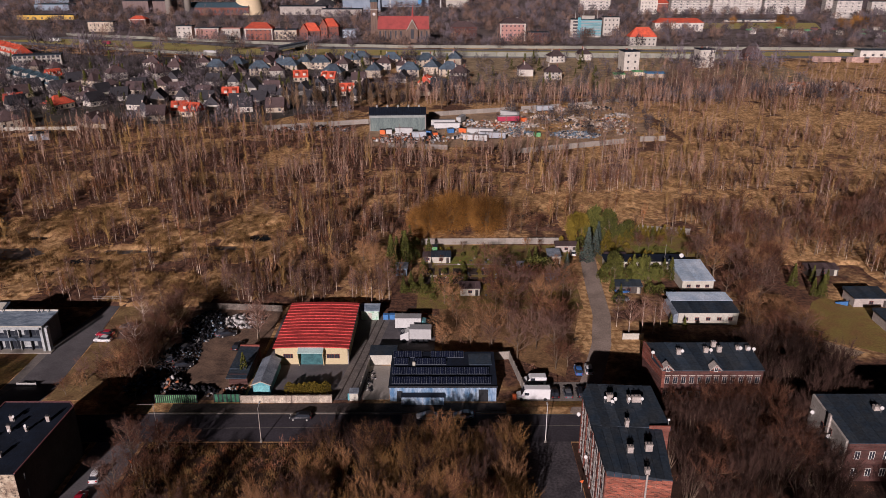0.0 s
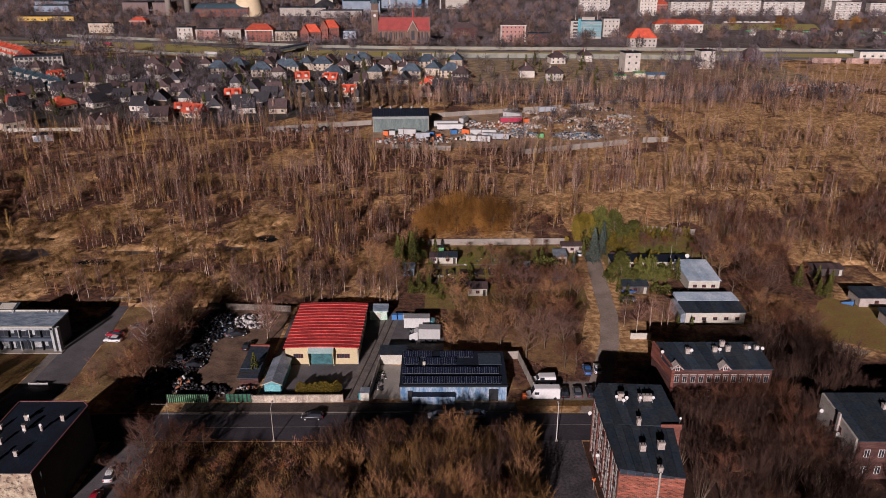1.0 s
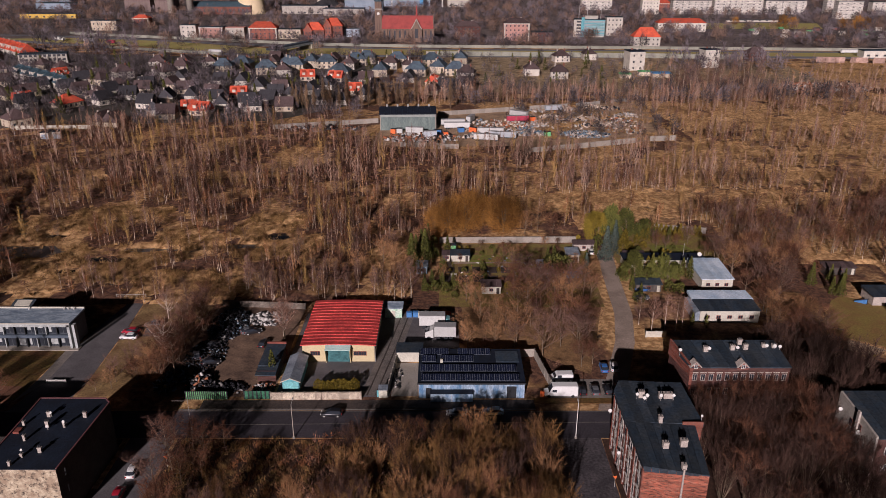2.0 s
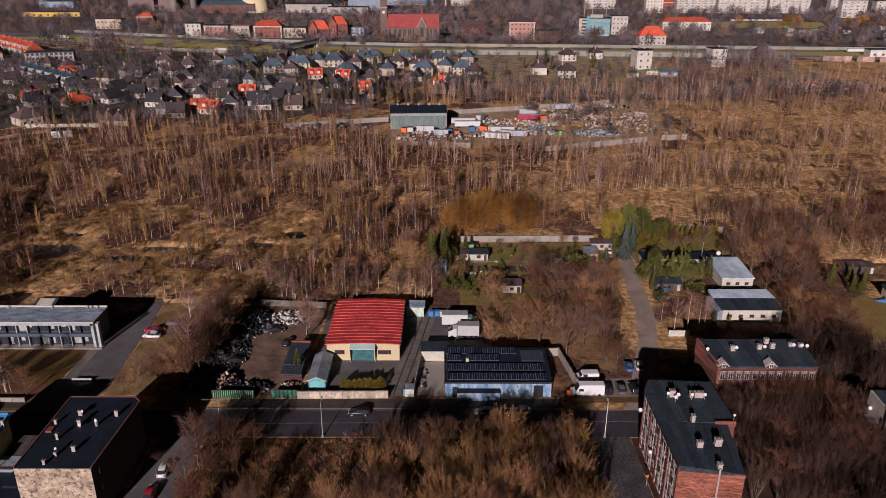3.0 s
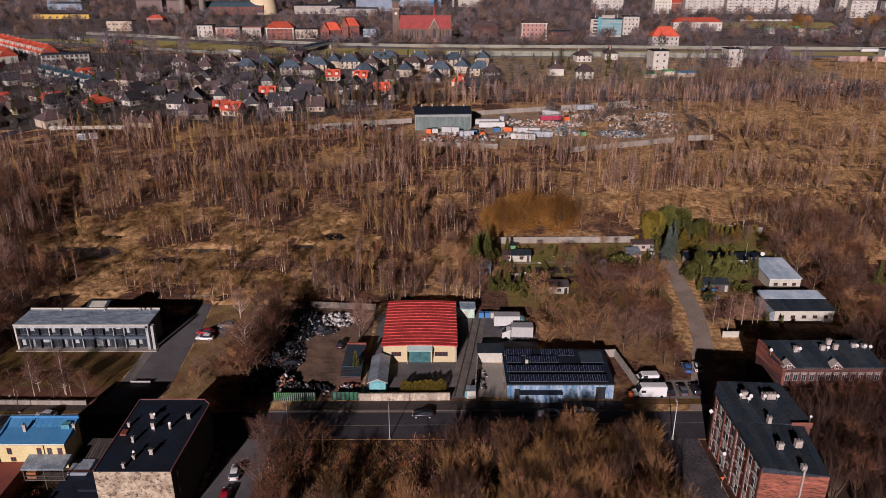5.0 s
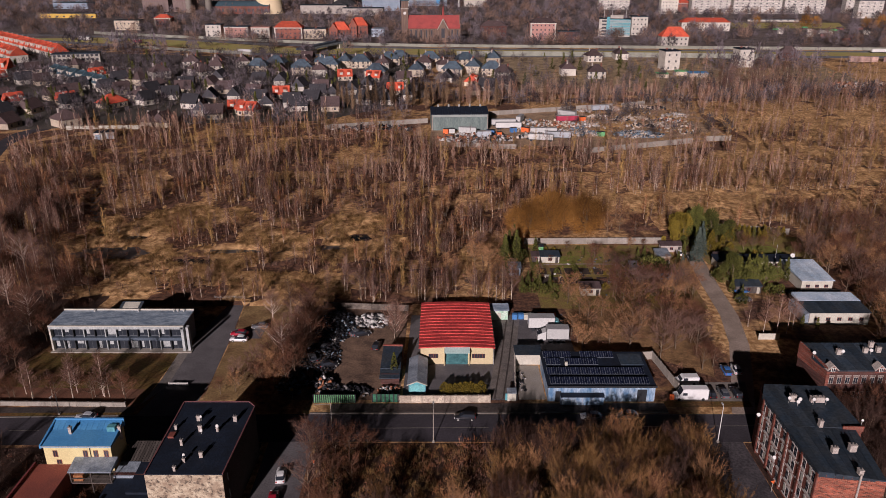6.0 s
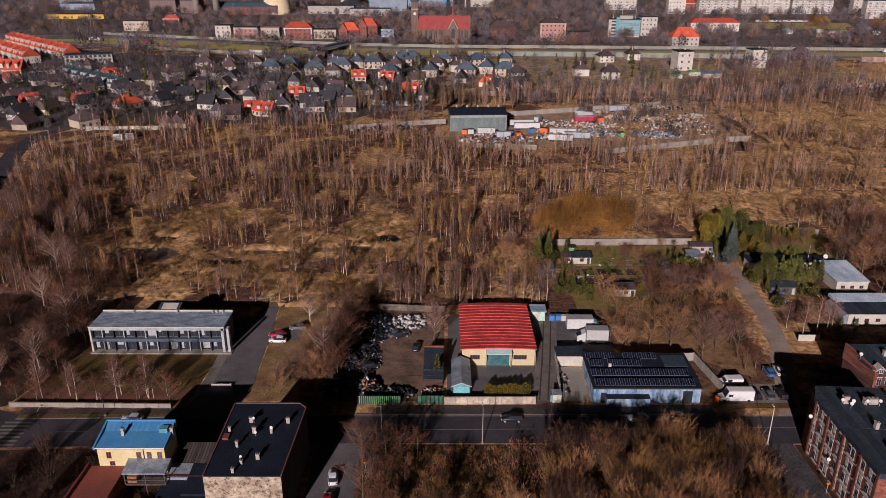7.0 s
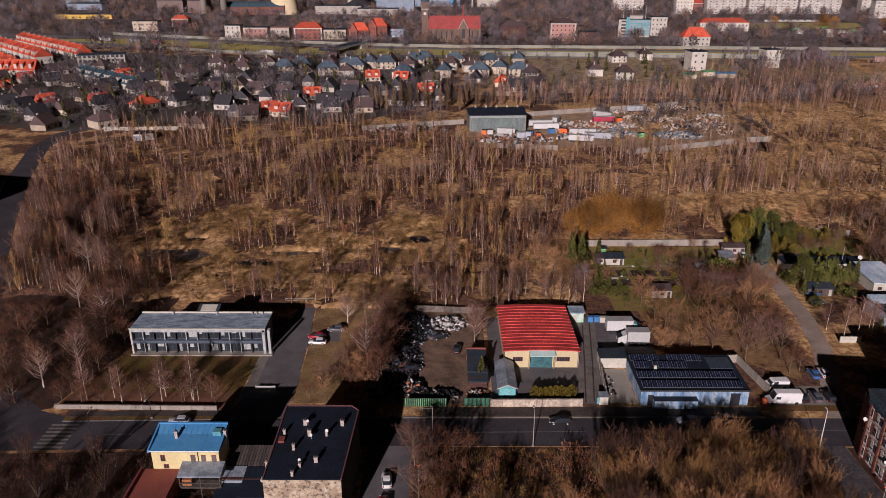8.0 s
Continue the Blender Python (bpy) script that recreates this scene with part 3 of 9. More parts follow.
# ---------- flat-roofed black-topped tenement ----------
def flat_tenement():
    b = thing("tenement", -74.0, 106.1, label="flat-roofed tenement with black tar roof and peeling plaster end wall", category="building")
    X0, X1, Y0, Y1, H = -6.1, 6.2, -10.1, 10.2, 10.5
    plan = [(X0, Y0), (X1, Y0), (X1 + .7, Y1 - 1.4), (X1 - .6, Y1), (X0 - .2, Y1)]
    # wall colour holds the shade of the side away from the sun
    part("wall", Shape().prism(plan, 0, H - .25), SHADE_PLASTER, b)
    part("end_wall", Shape().box(X0, X1, Y0 - .12, Y0, 0, H - .1), FLAKING, b, "pale peeling plaster end wall")
    part("roof", Shape().prism([(x * 1.005, y * 1.003) for x, y in plan], H - .25, H), TAR, b, "black tar felt roof")
    edge = surface("roof_edging", (0.2, 0.085, 0.085), rough=0.6, var=0.2)
    for p, q in ((plan[1], plan[2]), (plan[2], plan[3]), (plan[3], plan[4]), (plan[4], plan[0])):
        s = Shape().tube((*p, H + .04), (*q, H + .04), .14, .14, 4)
        part("roof_edging", s, edge, b)
    for x, y, h, pots in ((-.6, 1.2, 1.5, 3), (-1.9, 4.4, 1.2, 2), (2.3, 1.3, .9, 1), (4.6, 4.2, 1.3, 2), (-2.6, -2.6, 1.4, 1), (-.8, -7.0, .8, 1), (1.6, -5.8, 1.2, 2), (-5.0, 1.8, 1.0, 1), (-1.6, -9.2, 1.0, 1)):
        chimney(b, x, y, H, .6 if pots > 1 else .4, .45, h * .75, pots)
    satellite_dish(b, 2.4, 1.0, H, .42, 1.3)
    satellite_dish(b, -.2, .4, H, .36, .8)
    satellite_dish(b, -.9, -6.6, H, .36, 1.1)
    satellite_dish(b, -1.4, 4.2, H, .35, 1.0)
    for z in (1.2, 4.4, 7.6):
        window_row(b, (X1 + .01, Y0 + 1), (X1 + .02, Y1 - 2), 6, z, 1.0, 1.5, rz=90)
    part("hatch", Shape().box(-5.6, -4.6, -.8, .6, H, H + .35), RUSTRED, b)


flat_tenement()


# ---------- yellow house with blue roof, terrace and awning ----------
def yellow_house():
    b = thing("yellow_house", -96.2, 109.7, label="yellow rendered house with bright blue sheet roof", category="house")
    part("wall", Shape().prism([(-5.8, -2.9), (5.8, -2.9), (5.8, 2.9), (-5.8, 2.9)], 0, [7.8, 7.8, 8.6, 8.6]), YELLOW, b)
    sheets_of_roof(b, "roof_panel", -6.0, 6.0, -3.1, .9, 7.9, 8.5, 4, BLUETIN, .012)
    sheets_of_roof(b, "roof_panel", -6.0, 6.0, .9, 3.0, 8.5, 9.3, 12, BLUETIN, .03)
    part("ridge_cap", Shape().box(-6.1, 6.1, 2.8, 3.1, 8.0, 9.5), BLUETIN, b)
    part("verge_board", Shape().prism([(-6.3, -3.2), (-6.0, -3.2), (-6.0, 3.1), (-6.3, 3.1)], 7.5, [8.1, 8.1, 9.4, 9.4]), BLUETIN, b)
    for x in (-3.9, 1.3, 3.1, 4.9):
        window(b, x, -2.91, 5.6, .8, 1.3, frame=RUSTRED)
    window(b, -3.5, -2.91, 4.1, .9, .9, frame=RUSTRED)
    part("gutter", Shape().tube((-6.0, -3.2, 7.85), (6.0, -3.2, 7.85), .08, .08, 5), STEEL, b)
    part("downpipe", Shape().tube((2.2, -3.0, 0), (2.2, -3.0, 7.8), .06, .06, 5), DARKMETAL, b)
    chimney(b, -2.2, .0, 8.3, .5, .5, 1.3, 1)
    part("box_dormer", Shape().box(4.0, 5.4, .4, 1.5, 8.3, 9.3), TEALPAINT, b)
    chimney(b, 6.0, 1.0, 6.5, .5, .5, 2.6, 1)
    t = thing("terrace", -100.6, 101.2, label="red-brown terrace roof with low parapet", category="terrace")
    part("terrace_deck", Shape().box(-3.2, 3.2, -6, 5.6, 0, 4.0), RUSTRED, t)
    part("parapet", Shape().box(-3.5, -3.2, -6, 5.6, 0, 4.5), surface("dark_red_parapet", (0.2, 0.05, 0.05), var=0.2), t)
    a = thing("awning", -93.0, 105.1, label="pale sheet-metal awning over a timber porch", category="awning")
    sheets_of_roof(a, "awning_sheet", -3.8, 3.6, -1.6, 1.7, 5.0, 5.6, 4, TIN, .02)
    for x in (-3.5, 0, 3.3):
        part("post", Shape().box(x - .08, x + .08, -1.5, -1.34, 0, 4.9), DARKWOOD, a)
    part("floor", Shape().box(-3.7, 3.5, -1.6, 1.6, 2.5, 2.7), DARKWOOD, a)
    part("railing", Shape().box(-3.5, 3.4, -1.55, -1.4, 3.4, 3.55), DARKWOOD, a)
    part("timber_box", Shape().box(-3.2, -1.6, -1.2, -.4, 2.7, 3.9), surface("orange_wood", (0.36, 0.15, 0.06), var=0.3), a)
    g = thing("terrace_wall", -94, 97.5, label="low white balustrade of the court", category="wall")
    part("wall", Shape().box(-3.6, 4, -.15, .15, 0, 2.6), WHITE, g)
    for x in (-3.2, 3.6):
        part("gate_post", Shape().box(x - .3, x + .3, -.3, .3, 0, 3.6), WHITE, g)


yellow_house()


def lean_tos():
    b = thing("timber_shed", -85.2, 109.0, label="low shed with weathered board roof beside the tenement", category="shed")
    part("wall", Shape().box(-4.6, 4.6, -4.0, 4.2, 0, 3.2), BRICK_DARK, b)
    for i in range(18):
        x = -4.7 + i * .52
        part("roof_board", Shape().prism([(x, -.6), (x + .46, -.6), (x + .46, 4.4), (x, 4.4)], 3.0, [3.4, 3.4, 4.1, 4.1]), DARKWOOD, b)
    part("tin_patch", Shape().prism([(-4.6, -4.2), (-1, -4.2), (-1, -.8), (-4.6, -.8)], 2.6, [3.1, 3.1, 3.5, 3.5]), TIN, b)
    part("felt_roof", Shape().prism([(-1, -8.2), (4.7, -8.2), (4.7, -.8), (-1, -.8)], 2.2, [2.9, 2.9, 3.4, 3.4]), TAR, b)
    chimney(b, 2.6, -.9, 3.2, .6, .6, 1.3, 1)
    chimney(b, 4.4, 3.6, 3.8, .5, .5, 1.0, 1)
    part("white_wall", Shape().box(2.2, 5.0, -4.6, -3.8, 0, 3.6), WHITE, b)
    c = thing("covered_yard", -85.2, 101.6, label="low dark felt-roofed outbuilding in the court", category="shed")
    part("wall", Shape().box(-5, 4.6, -4.6, 3, 0, 2.2), BRICK_DARK, c)
    part("roof", Shape().prism([(-5.2, -4.8), (4.8, -4.8), (4.8, 3.1), (-5.2, 3.1)], 2.2, [2.35, 2.35, 2.6, 2.6]), TAR, c)


lean_tos()


# ---------- red-roofed hall ----------
def red_hall():
    b = thing("warehouse_hall", -29.8, 158.8, label="cream rendered hall with bowed red sheet roof and teal porch", category="building")
    X, Y0, Y1, H = 8.2, -11.2, 11.6, 4.2
    arch = [(-X + 2 * X * i / 12, H + 0.32 * (1 - ((i - 6) / 6) ** 2)) for i in range(13)]
    part("wall", Shape().extrude_y([(X, 0)] + list(reversed(arch)) + [(-X, 0)], Y0, Y1), CREAM, b)
    n = 15
    step = (Y1 - Y0 + .6) / n
    for i in range(n):
        a = Y0 - .4 + i * step
        s = Shape()
        k = len(arch)
        for x, z in arch:
            s.v += [(x * 1.05, a, z + .27), (x * 1.05, a + step, z + .14), (x * 1.05, a, z + .04), (x * 1.05, a + step, z - .02)]
        for j in range(k - 1):
            p = 4 * j
            s.f += [(p, p + 4, p + 5, p + 1), (p + 2, p + 3, p + 7, p + 6), (p, p + 2, p + 6, p + 4), (p + 1, p + 5, p + 7, p + 3)]
        s.f += [(0, 1, 3, 2), (4 * k - 4, 4 * k - 2, 4 * k - 1, 4 * k - 3)]
        part("roof_sheet", s, RED_TIN, b, smooth=False)
    part("porch_roof", Shape().prism([(-2.8, Y0 - 2.0), (2.9, Y0 - 2.0), (2.9, Y0), (-2.8, Y0)], 3.9, [4.05, 4.05, 4.7, 4.7]), surface("pale_teal_sheet", (0.5, 0.66, 0.62), rough=0.5, var=0.15), b)
    part("gate", Shape().box(-2.5, 2.5, Y0 - .08, Y0, 0, 3.7), surface("dark_teal_steel", (0.06, 0.17, 0.18), rough=0.6, var=0.3, big=1.2, second=(0.03, 0.09, 0.1)), b, "closed dark teal steel gate")
    for x in (-2.8, 2.8):
        part("porch_cheek", Shape().extrude_x([(Y0 - 1.9, 4.0), (Y0 - .7, 0), (Y0, 0), (Y0, 4.2)], x - .06, x + .06), CREAM, b, "sloping cream cheek wall of the porch")
    window(b, 4.9, Y0 - .01, 1.6, 3.0, 1.1, bars=4, frame=RUSTRED)
    window(b, -5.3, Y0 - .01, 1.6, 2.2, 1.1, bars=3, frame=RUSTRED)
    part("gutter", Shape().tube((X + .45, Y0, H), (X + .45, Y1, H), .1, .1, 5), STEEL, b)
    part("downpipe", Shape().tube((X + .15, Y0 - .1, 0), (X + .15, Y0 - .1, H), .07, .07, 5), STEEL, b)
    s = thing("green_shed", -18.6, 171.0, label="small pale green shed with blue-grey sheet roof", category="shed")
    part("wall", Shape().box(-2.2, 2.2, -1.4, 1.6, 0, 2.6), surface("pale_green_wall", (0.3, 0.52, 0.36), var=0.25, big=1.5, second=(0.62, 0.68, 0.6)), s)
    part("roof", Shape().prism([(-2.5, -1.7), (2.5, -1.7), (2.5, 1.9), (-2.5, 1.9)], 2.6, [2.75, 2.75, 3.1, 3.1]), OFFICE_ROOF, s)
    part("door", Shape().box(-.5, .5, -1.46, -1.4, 0, 2.0), WHITE, s)


red_hall()


# ---------- workshop with solar panels ----------
def workshop():
    b = thing("workshop", 0, 139.2, label="low workshop with weathered blue walls and dark solar roof", category="building")
    X, Y0, Y1, H = 11.1, -6.7, 6.6, 3.6
    part("wall", Shape().prism([(-X, Y0), (X, Y0), (X, Y1), (-X, Y1)], 0, [H, H, H + .5, H + .5]), BLUEWALL, b)
    part("roof", Shape().prism([(-X - .2, Y0 - .2), (X + .2, Y0 - .2), (X + .2, Y1 + .1), (-X - .2, Y1 + .1)], H - .05, [H + .1, H + .1, H + .65, H + .65]), TAR, b)
    part("eaves_beam", Shape().box(-X - .25, X + .25, Y0 - .35, Y0 - .2, H - .1, H + .3), DARKMETAL, b)
    for row, (y, z, a, c) in enumerate(((-6.1, .2, -10.6, 10.7), (-2.5, .35, -10.8, 10.4), (1.2, .5, -10.6, 0.9), (4.0, .62, -10.9, 5.2))):
        n = int((c - a) / 1.03)
        for i in range(n):
            if row == 3 and i in (6, 7) or row == 2 and i == 3:
                continue
            key = "solar"
            if key not in _cache:
                _cache[key] = (Shape().prism([(0, 0), (1, 0), (1, 1.9), (0, 1.9)], -.04, [0, 0, .55, .55]).mesh("solar_panel", ALU),
                               Shape().prism([(.035, .04), (.475, .04), (.475, 1.86), (.035, 1.86)], -.02, [.035, .035, .565, .565]).mesh("solar_cell", PANEL))
            p = part("solar_panel", _cache[key][0], None, b)
            p.location = (a + i * 1.03, y, H + z + .1)
            for side in (0, .46):
                q = part("cell_glass", _cache[key][1], None, p)
                q.location = (side * 1.06, 0, 0)
    part("roof_plate", Shape().prism([(5.6, 1.2), (10.6, 1.2), (10.6, 5.6), (5.6, 5.6)], H, [H + .62, H + .62, H + .8, H + .8]), TAR_GREY, b)
    part("doorway", Shape().box(-9.6, -8.4, Y0 - .06, Y0, 0, 2.5), DARKMETAL, b)
    part("doorway", Shape().box(7.4, 9.4, Y0 - .06, Y0, 0, 2.9), DARKMETAL, b)
    part("roof_vent", Shape().box(-6.6, -6.0, 1.0, 1.4, H + .3, H + 1.2), WHITE, b)
    a = thing("container_hut", -4.2, 131.2, label="blue-white weathered metal hut against the workshop", category="hut")
    part("body", Shape().box(-4.4, 4.4, -.2, 1.1, 0, 2.0), BLUEWALL, a)
    part("roof", Shape().prism([(-4.5, -.35), (4.5, -.35), (4.5, 1.1), (-4.5, 1.1)], 2.0, [2.1, 2.1, 2.25, 2.25]), TAR, a)
    for x in (-2.2, 0, 2.2):
        part("panel_joint", Shape().box(x - .04, x + .04, -.23, -.2, 0, 2.0), TIN_TRIM, a)
    w = thing("white_annex", -13.6, 149.3, label="low white annex with grey felt roof", category="building")
    part("wall", Shape().box(-2.9, 3.0, -1.9, 1.9, 0, 2.5), WHITE, w)
    part("roof", Shape().prism([(-3.1, -2.0), (3.1, -2.0), (3.1, 2.1), (-3.1, 2.1)], 2.5, [2.62, 2.62, 2.9, 2.9]), TAR_GREY, w)


workshop()


def yard_sheds():
    g = thing("garage", -38.4, 139.4, label="long gabled garage with blue-grey roof and teal front", category="garage")
    part("wall", Shape().extrude_y([(1.8, 0), (1.8, 2.4), (0, 3.2), (-1.8, 2.4), (-1.8, 0)], -4.2, 6.6), TEALPAINT, g)
    for s in (-1, 1):
        for i in range(9):
            y = -4.5 + i * 1.25
            part("roof_sheet", Shape().extrude_y([(0, 3.26), (0, 3.36), (s * 2.1, 2.42), (s * 2.1, 2.32)], y, y + 1.22), TIN, g)
    part("barge_board", Shape().extrude_y([(0, 3.4), (2.2, 2.45), (2.2, 2.25), (0, 3.18), (-2.2, 2.25), (-2.2, 2.45)], -4.6, -4.5), WHITE, g)
    part("garage_door", Shape().box(-1.6, 1.6, -4.26, -4.2, 0, 2.2), surface("teal_door", (0.2, 0.5, 0.52), var=0.2, big=1), g)
    d = thing("long_shed", -44.4, 144.5, label="low shed with dark felt roof and red front", category="shed")
    part("wall", Shape().box(-2, 2, -5.4, 6, 0, 2.5), BRICK_DARK, d)
    part("roof", Shape().prism([(-2.2, -3.4), (2.2, -3.4), (2.2, 6.3), (-2.2, 6.3)], 2.5, [2.8, 2.7, 2.9, 3.0]), TAR_GREY, d)
    part("porch_roof", Shape().prism([(-2.2, -6.8), (2.2, -6.8), (2.2, -3.4), (-2.2, -3.4)], 2.2, [2.4, 2.4, 2.6, 2.6]), TAR_GREY, d)
    part("parapet", Shape().box(-2.2, 2.2, 6.1, 6.5, 0, 3.3), RUSTRED, d)


yard_sheds()


# ---------- walls and fences ----------
def panel_wall(name, a, b, h, n, mat, label, piece="panel", t=0.18, post=None, skip=()):
    """A wall of n panels between posts from a to b."""
    d = Vector((b[0] - a[0], b[1] - a[1]))
    ang = math.degrees(math.atan2(d.y, d.x))
    w = thing(name, a[0], a[1], rz=ang, label=label, category="wall", kind="structure")
    step = d.length / n
    pm = Shape().box(.05, step - .05, -t / 2, t / 2, 0, h).mesh(piece, mat)
    sm = Shape().box(-.13, .13, -t / 2 - .06, t / 2 + .06, 0, h + .08).mesh("post", post or mat)
    for i in range(n + 1):
        if i < n and i not in skip:
            part(piece, pm, None, w).location = (i * step, 0, 0)
        p = part("post", sm, None, w)
        p.location = (i * step, 0, 0)
    return w


panel_wall("wall_1", (-131.5, 131.0), (-98.3, 130.5), 1.0, 13, CONCRETE, "low pale concrete wall along the pavement", t=.3)
panel_wall("wall_2", (-42, 132), (-23.2, 132.2), 1.7, 8, STONE, "pale rough stone wall along the pavement", t=.35)
panel_wall("green_fence", (-59.8, 132), (-51.2, 132), 1.9, 20, GREENPAINT, "bright green sheet-metal fence of the scrap yard", piece="sheet", t=.06, post=DARKMETAL)
panel_wall("green_gate", (-47.6, 132.2), (-42.3, 132.2), 1.9, 6, surface("dark_green_sheet", (0.04, 0.14, 0.08), var=0.3, piece=0.3), "dark green metal gate", piece="sheet", t=.06, post=DARKMETAL)
panel_wall("wall_3", (-64, 176.4), (-42, 174.5), 1.7, 9, surface("grimy_concrete", (0.16, 0.135, 0.11), var=0.4, big=1.5, second=(0.08, 0.066, 0.055), piece=0.3), "concrete panel wall behind the scrap yard")
panel_wall("wall_4", (-17.7, 134), (-16.2, 152), 2.0, 7, CONCRETE, "pale concrete wall beside the alley")
panel_wall("wall_5", (17.2, 136.5), (15.2, 150), 2.0, 6, CONCRETE, "pale concrete panel wall beside the workshop")
panel_wall("wall_6", (15.2, 150), (3.6, 148.6), 2.0, 5, CONCRETE, "pale concrete panel wall behind the workshop")
panel_wall("garden_wall", (-6.8, 222.4), (37.5, 223.2), 2.1, 18, CONCRETE, "long pale concrete wall behind the allotments")
panel_wall("garden_wall", (60, 236.3), (82, 231.5), 2.1, 9, CONCRETE, "long pale concrete wall behind the thuja hedge")
panel_wall("white_wall", (43.6, 159.4), (48.4, 159.4), 1.6, 2, WHITE, "short white wall beside the lane")
panel_wall("yard_fence", (-19.8, 133.0), (-17.9, 133.2), 1.5, 2, TEALPAINT, "small teal gate beside the alley", t=.08)
gate = thing("drive_gate", -90, 180.6, label="galvanised tubular gate across the end of the drive", category="gate")
for gx in (-4, -1.3, 1.3, 4):
    part("post", Shape().tube((gx, 0, 0), (gx, 0, 1.4), .06, .06, 6), STEEL, gate)
for gz in (.35, .85, 1.35):
    part("rail", Shape().tube((-4, 0, gz), (4, 0, gz), .045, .045, 6), STEEL, gate)
panel_wall("drive_barrier", (-92.0, 138.4), (-88, 138.4), .8, 2, STEEL, "low steel barrier across the drive", t=.06)

# ---------- brick tenement ----------
def brick_tenement():
    b = thing("tenement", 30, 106, label="red brick four-storey tenement with dark felt roof and many dishes", category="building")
    H = 11.6
    main = [(-4.4, -11.0), (5.5, -12.5), (7.4, .6), (8.8, .9), (8.9, 14.0), (-3.4, 13.8), (-4.4, 10.4)]
    part("wall", Shape().prism(main, 0, [H, H - .4, H - .4, H - .4, H - .4, H, H]), BRICK, b)
    n = 8
    for i in range(n):
        f0, f1 = i / n, (i + 1) / n - .006
        lo = [(-4.5 + 10.1 * f, -11.15 - 1.5 * f) for f in (f0, f1)]
        hi = [(-4.5 + 12.0 * f, .7) for f in (f0, f1)]
        zz = [H + .45 - .7 * f for f in (f0, f1)]
        part("roof_strip", Shape().prism([lo[0], lo[1], hi[1], hi[0]], H - .6, [zz[0], zz[1], zz[1] + .1, zz[0] + .1]), TAR_GREY, b)
    for i in range(8):
        x0, x1 = -4.5 + i * 1.69, -4.5 + (i + 1) * 1.69 - .05
        y1 = 14.1 if i else 10.6
        part("roof_strip", Shape().prism([(x0, .75), (x1, .75), (x1, 14.1), (x0, y1)], H - .6, [H + .5 - .07 * i] * 4), TAR_GREY, b)
    part("fire_wall", Shape().box(5.2, 8.8, .5, .74, H - .6, H + .5), BRICK, b)
    part("drainpipe", Shape().tube((1.6, -12.25, 0), (1.6, -12.25, H + .6), .16, .16, 6), BRICK_PALE, b, "pale rendered flue up the end wall")
    for x, y, h, w, pots in ((.0, 8.6, 1.3, 1.0, 3), (4.8, 8.4, 1.0, 1.6, 2), (3.4, 8.4, 1.0, .5, 1), (1.4, .9, 1.2, .6, 1), (.3, -6.2, 1.0, .9, 2), (3.4, -5.8, 1.2, 1.1, 2), (1.7, -11.6, .8, .7, 1)):
        chimney(b, x, y, H + .3, w, .8, h, pots)
    for x, y, r in ((-.9, 8.0, .42), (.1, 6.8, .45), (.8, 7.6, .48), (3.3, 7.6, .42), (5.6, 7.6, .42), (8.6, 1.2, .3)):
        satellite_dish(b, x, y, H + .5, r, .9)
    balc = surface("balcony_slab", (0.5, 0.46, 0.42), var=0.2, big=2)
    for f, z in enumerate((.8, 3.6, 6.4, 9.2)):
        for i in range(13):
            y = -10.3 + i * 1.6 + .22 * (-1) ** i
            window(b, -4.41, y, z, .85, 1.75, rz=-90, frame=balc)
            part("lintel", Shape().extrude_x([(y - .62, z + 1.72), (y - .3, z + 2.0), (y + .3, z + 2.0), (y + .62, z + 1.72)], -4.54, -4.4), balc, b)
            part("sill", Shape().box(-4.6, -4.4, y - .55, y + .55, z - .14, z), balc, b)
            # pale plates over some of the panes
            if (i * 7 + f * 3) % 5 < 2:
                part("curtain", Shape().box(-4.5, -4.49, y - .3, y + .3, z + .5, z + 1.6), WHITE, b)
        part("string_course", Shape().box(-4.5, -4.4, -11, 10.4, z + 2.22, z + 2.36), BRICK_PALE, b)
    for y in (-10.9, -5.8, -.4, 5.0, 9.6):
        part("pilaster", Shape().box(-4.6, -4.4, y - .28, y + .28, 0, H - .1), BRICK, b)
    part("end_wall", Shape().prism([(-4.4, -11.14), (5.5, -12.64), (5.5, -12.5), (-4.4, -11.0)], 0, [H - .05, H - .45, H - .45, H - .05]), brickwork("end_brick", (0.4, 0.1, 0.056), (0.1, 0.03, 0.022), (0.3, 0.17, 0.12), 1.0, 0.5, 0.16, 0.02), b, "bright brick end wall with pale joints")
    satellite_dish(b, -5.1, 9.6, 8.0, .5, .4)
    satellite_dish(b, -5.0, 1.6, 4.6, .45, .4)


brick_tenement()


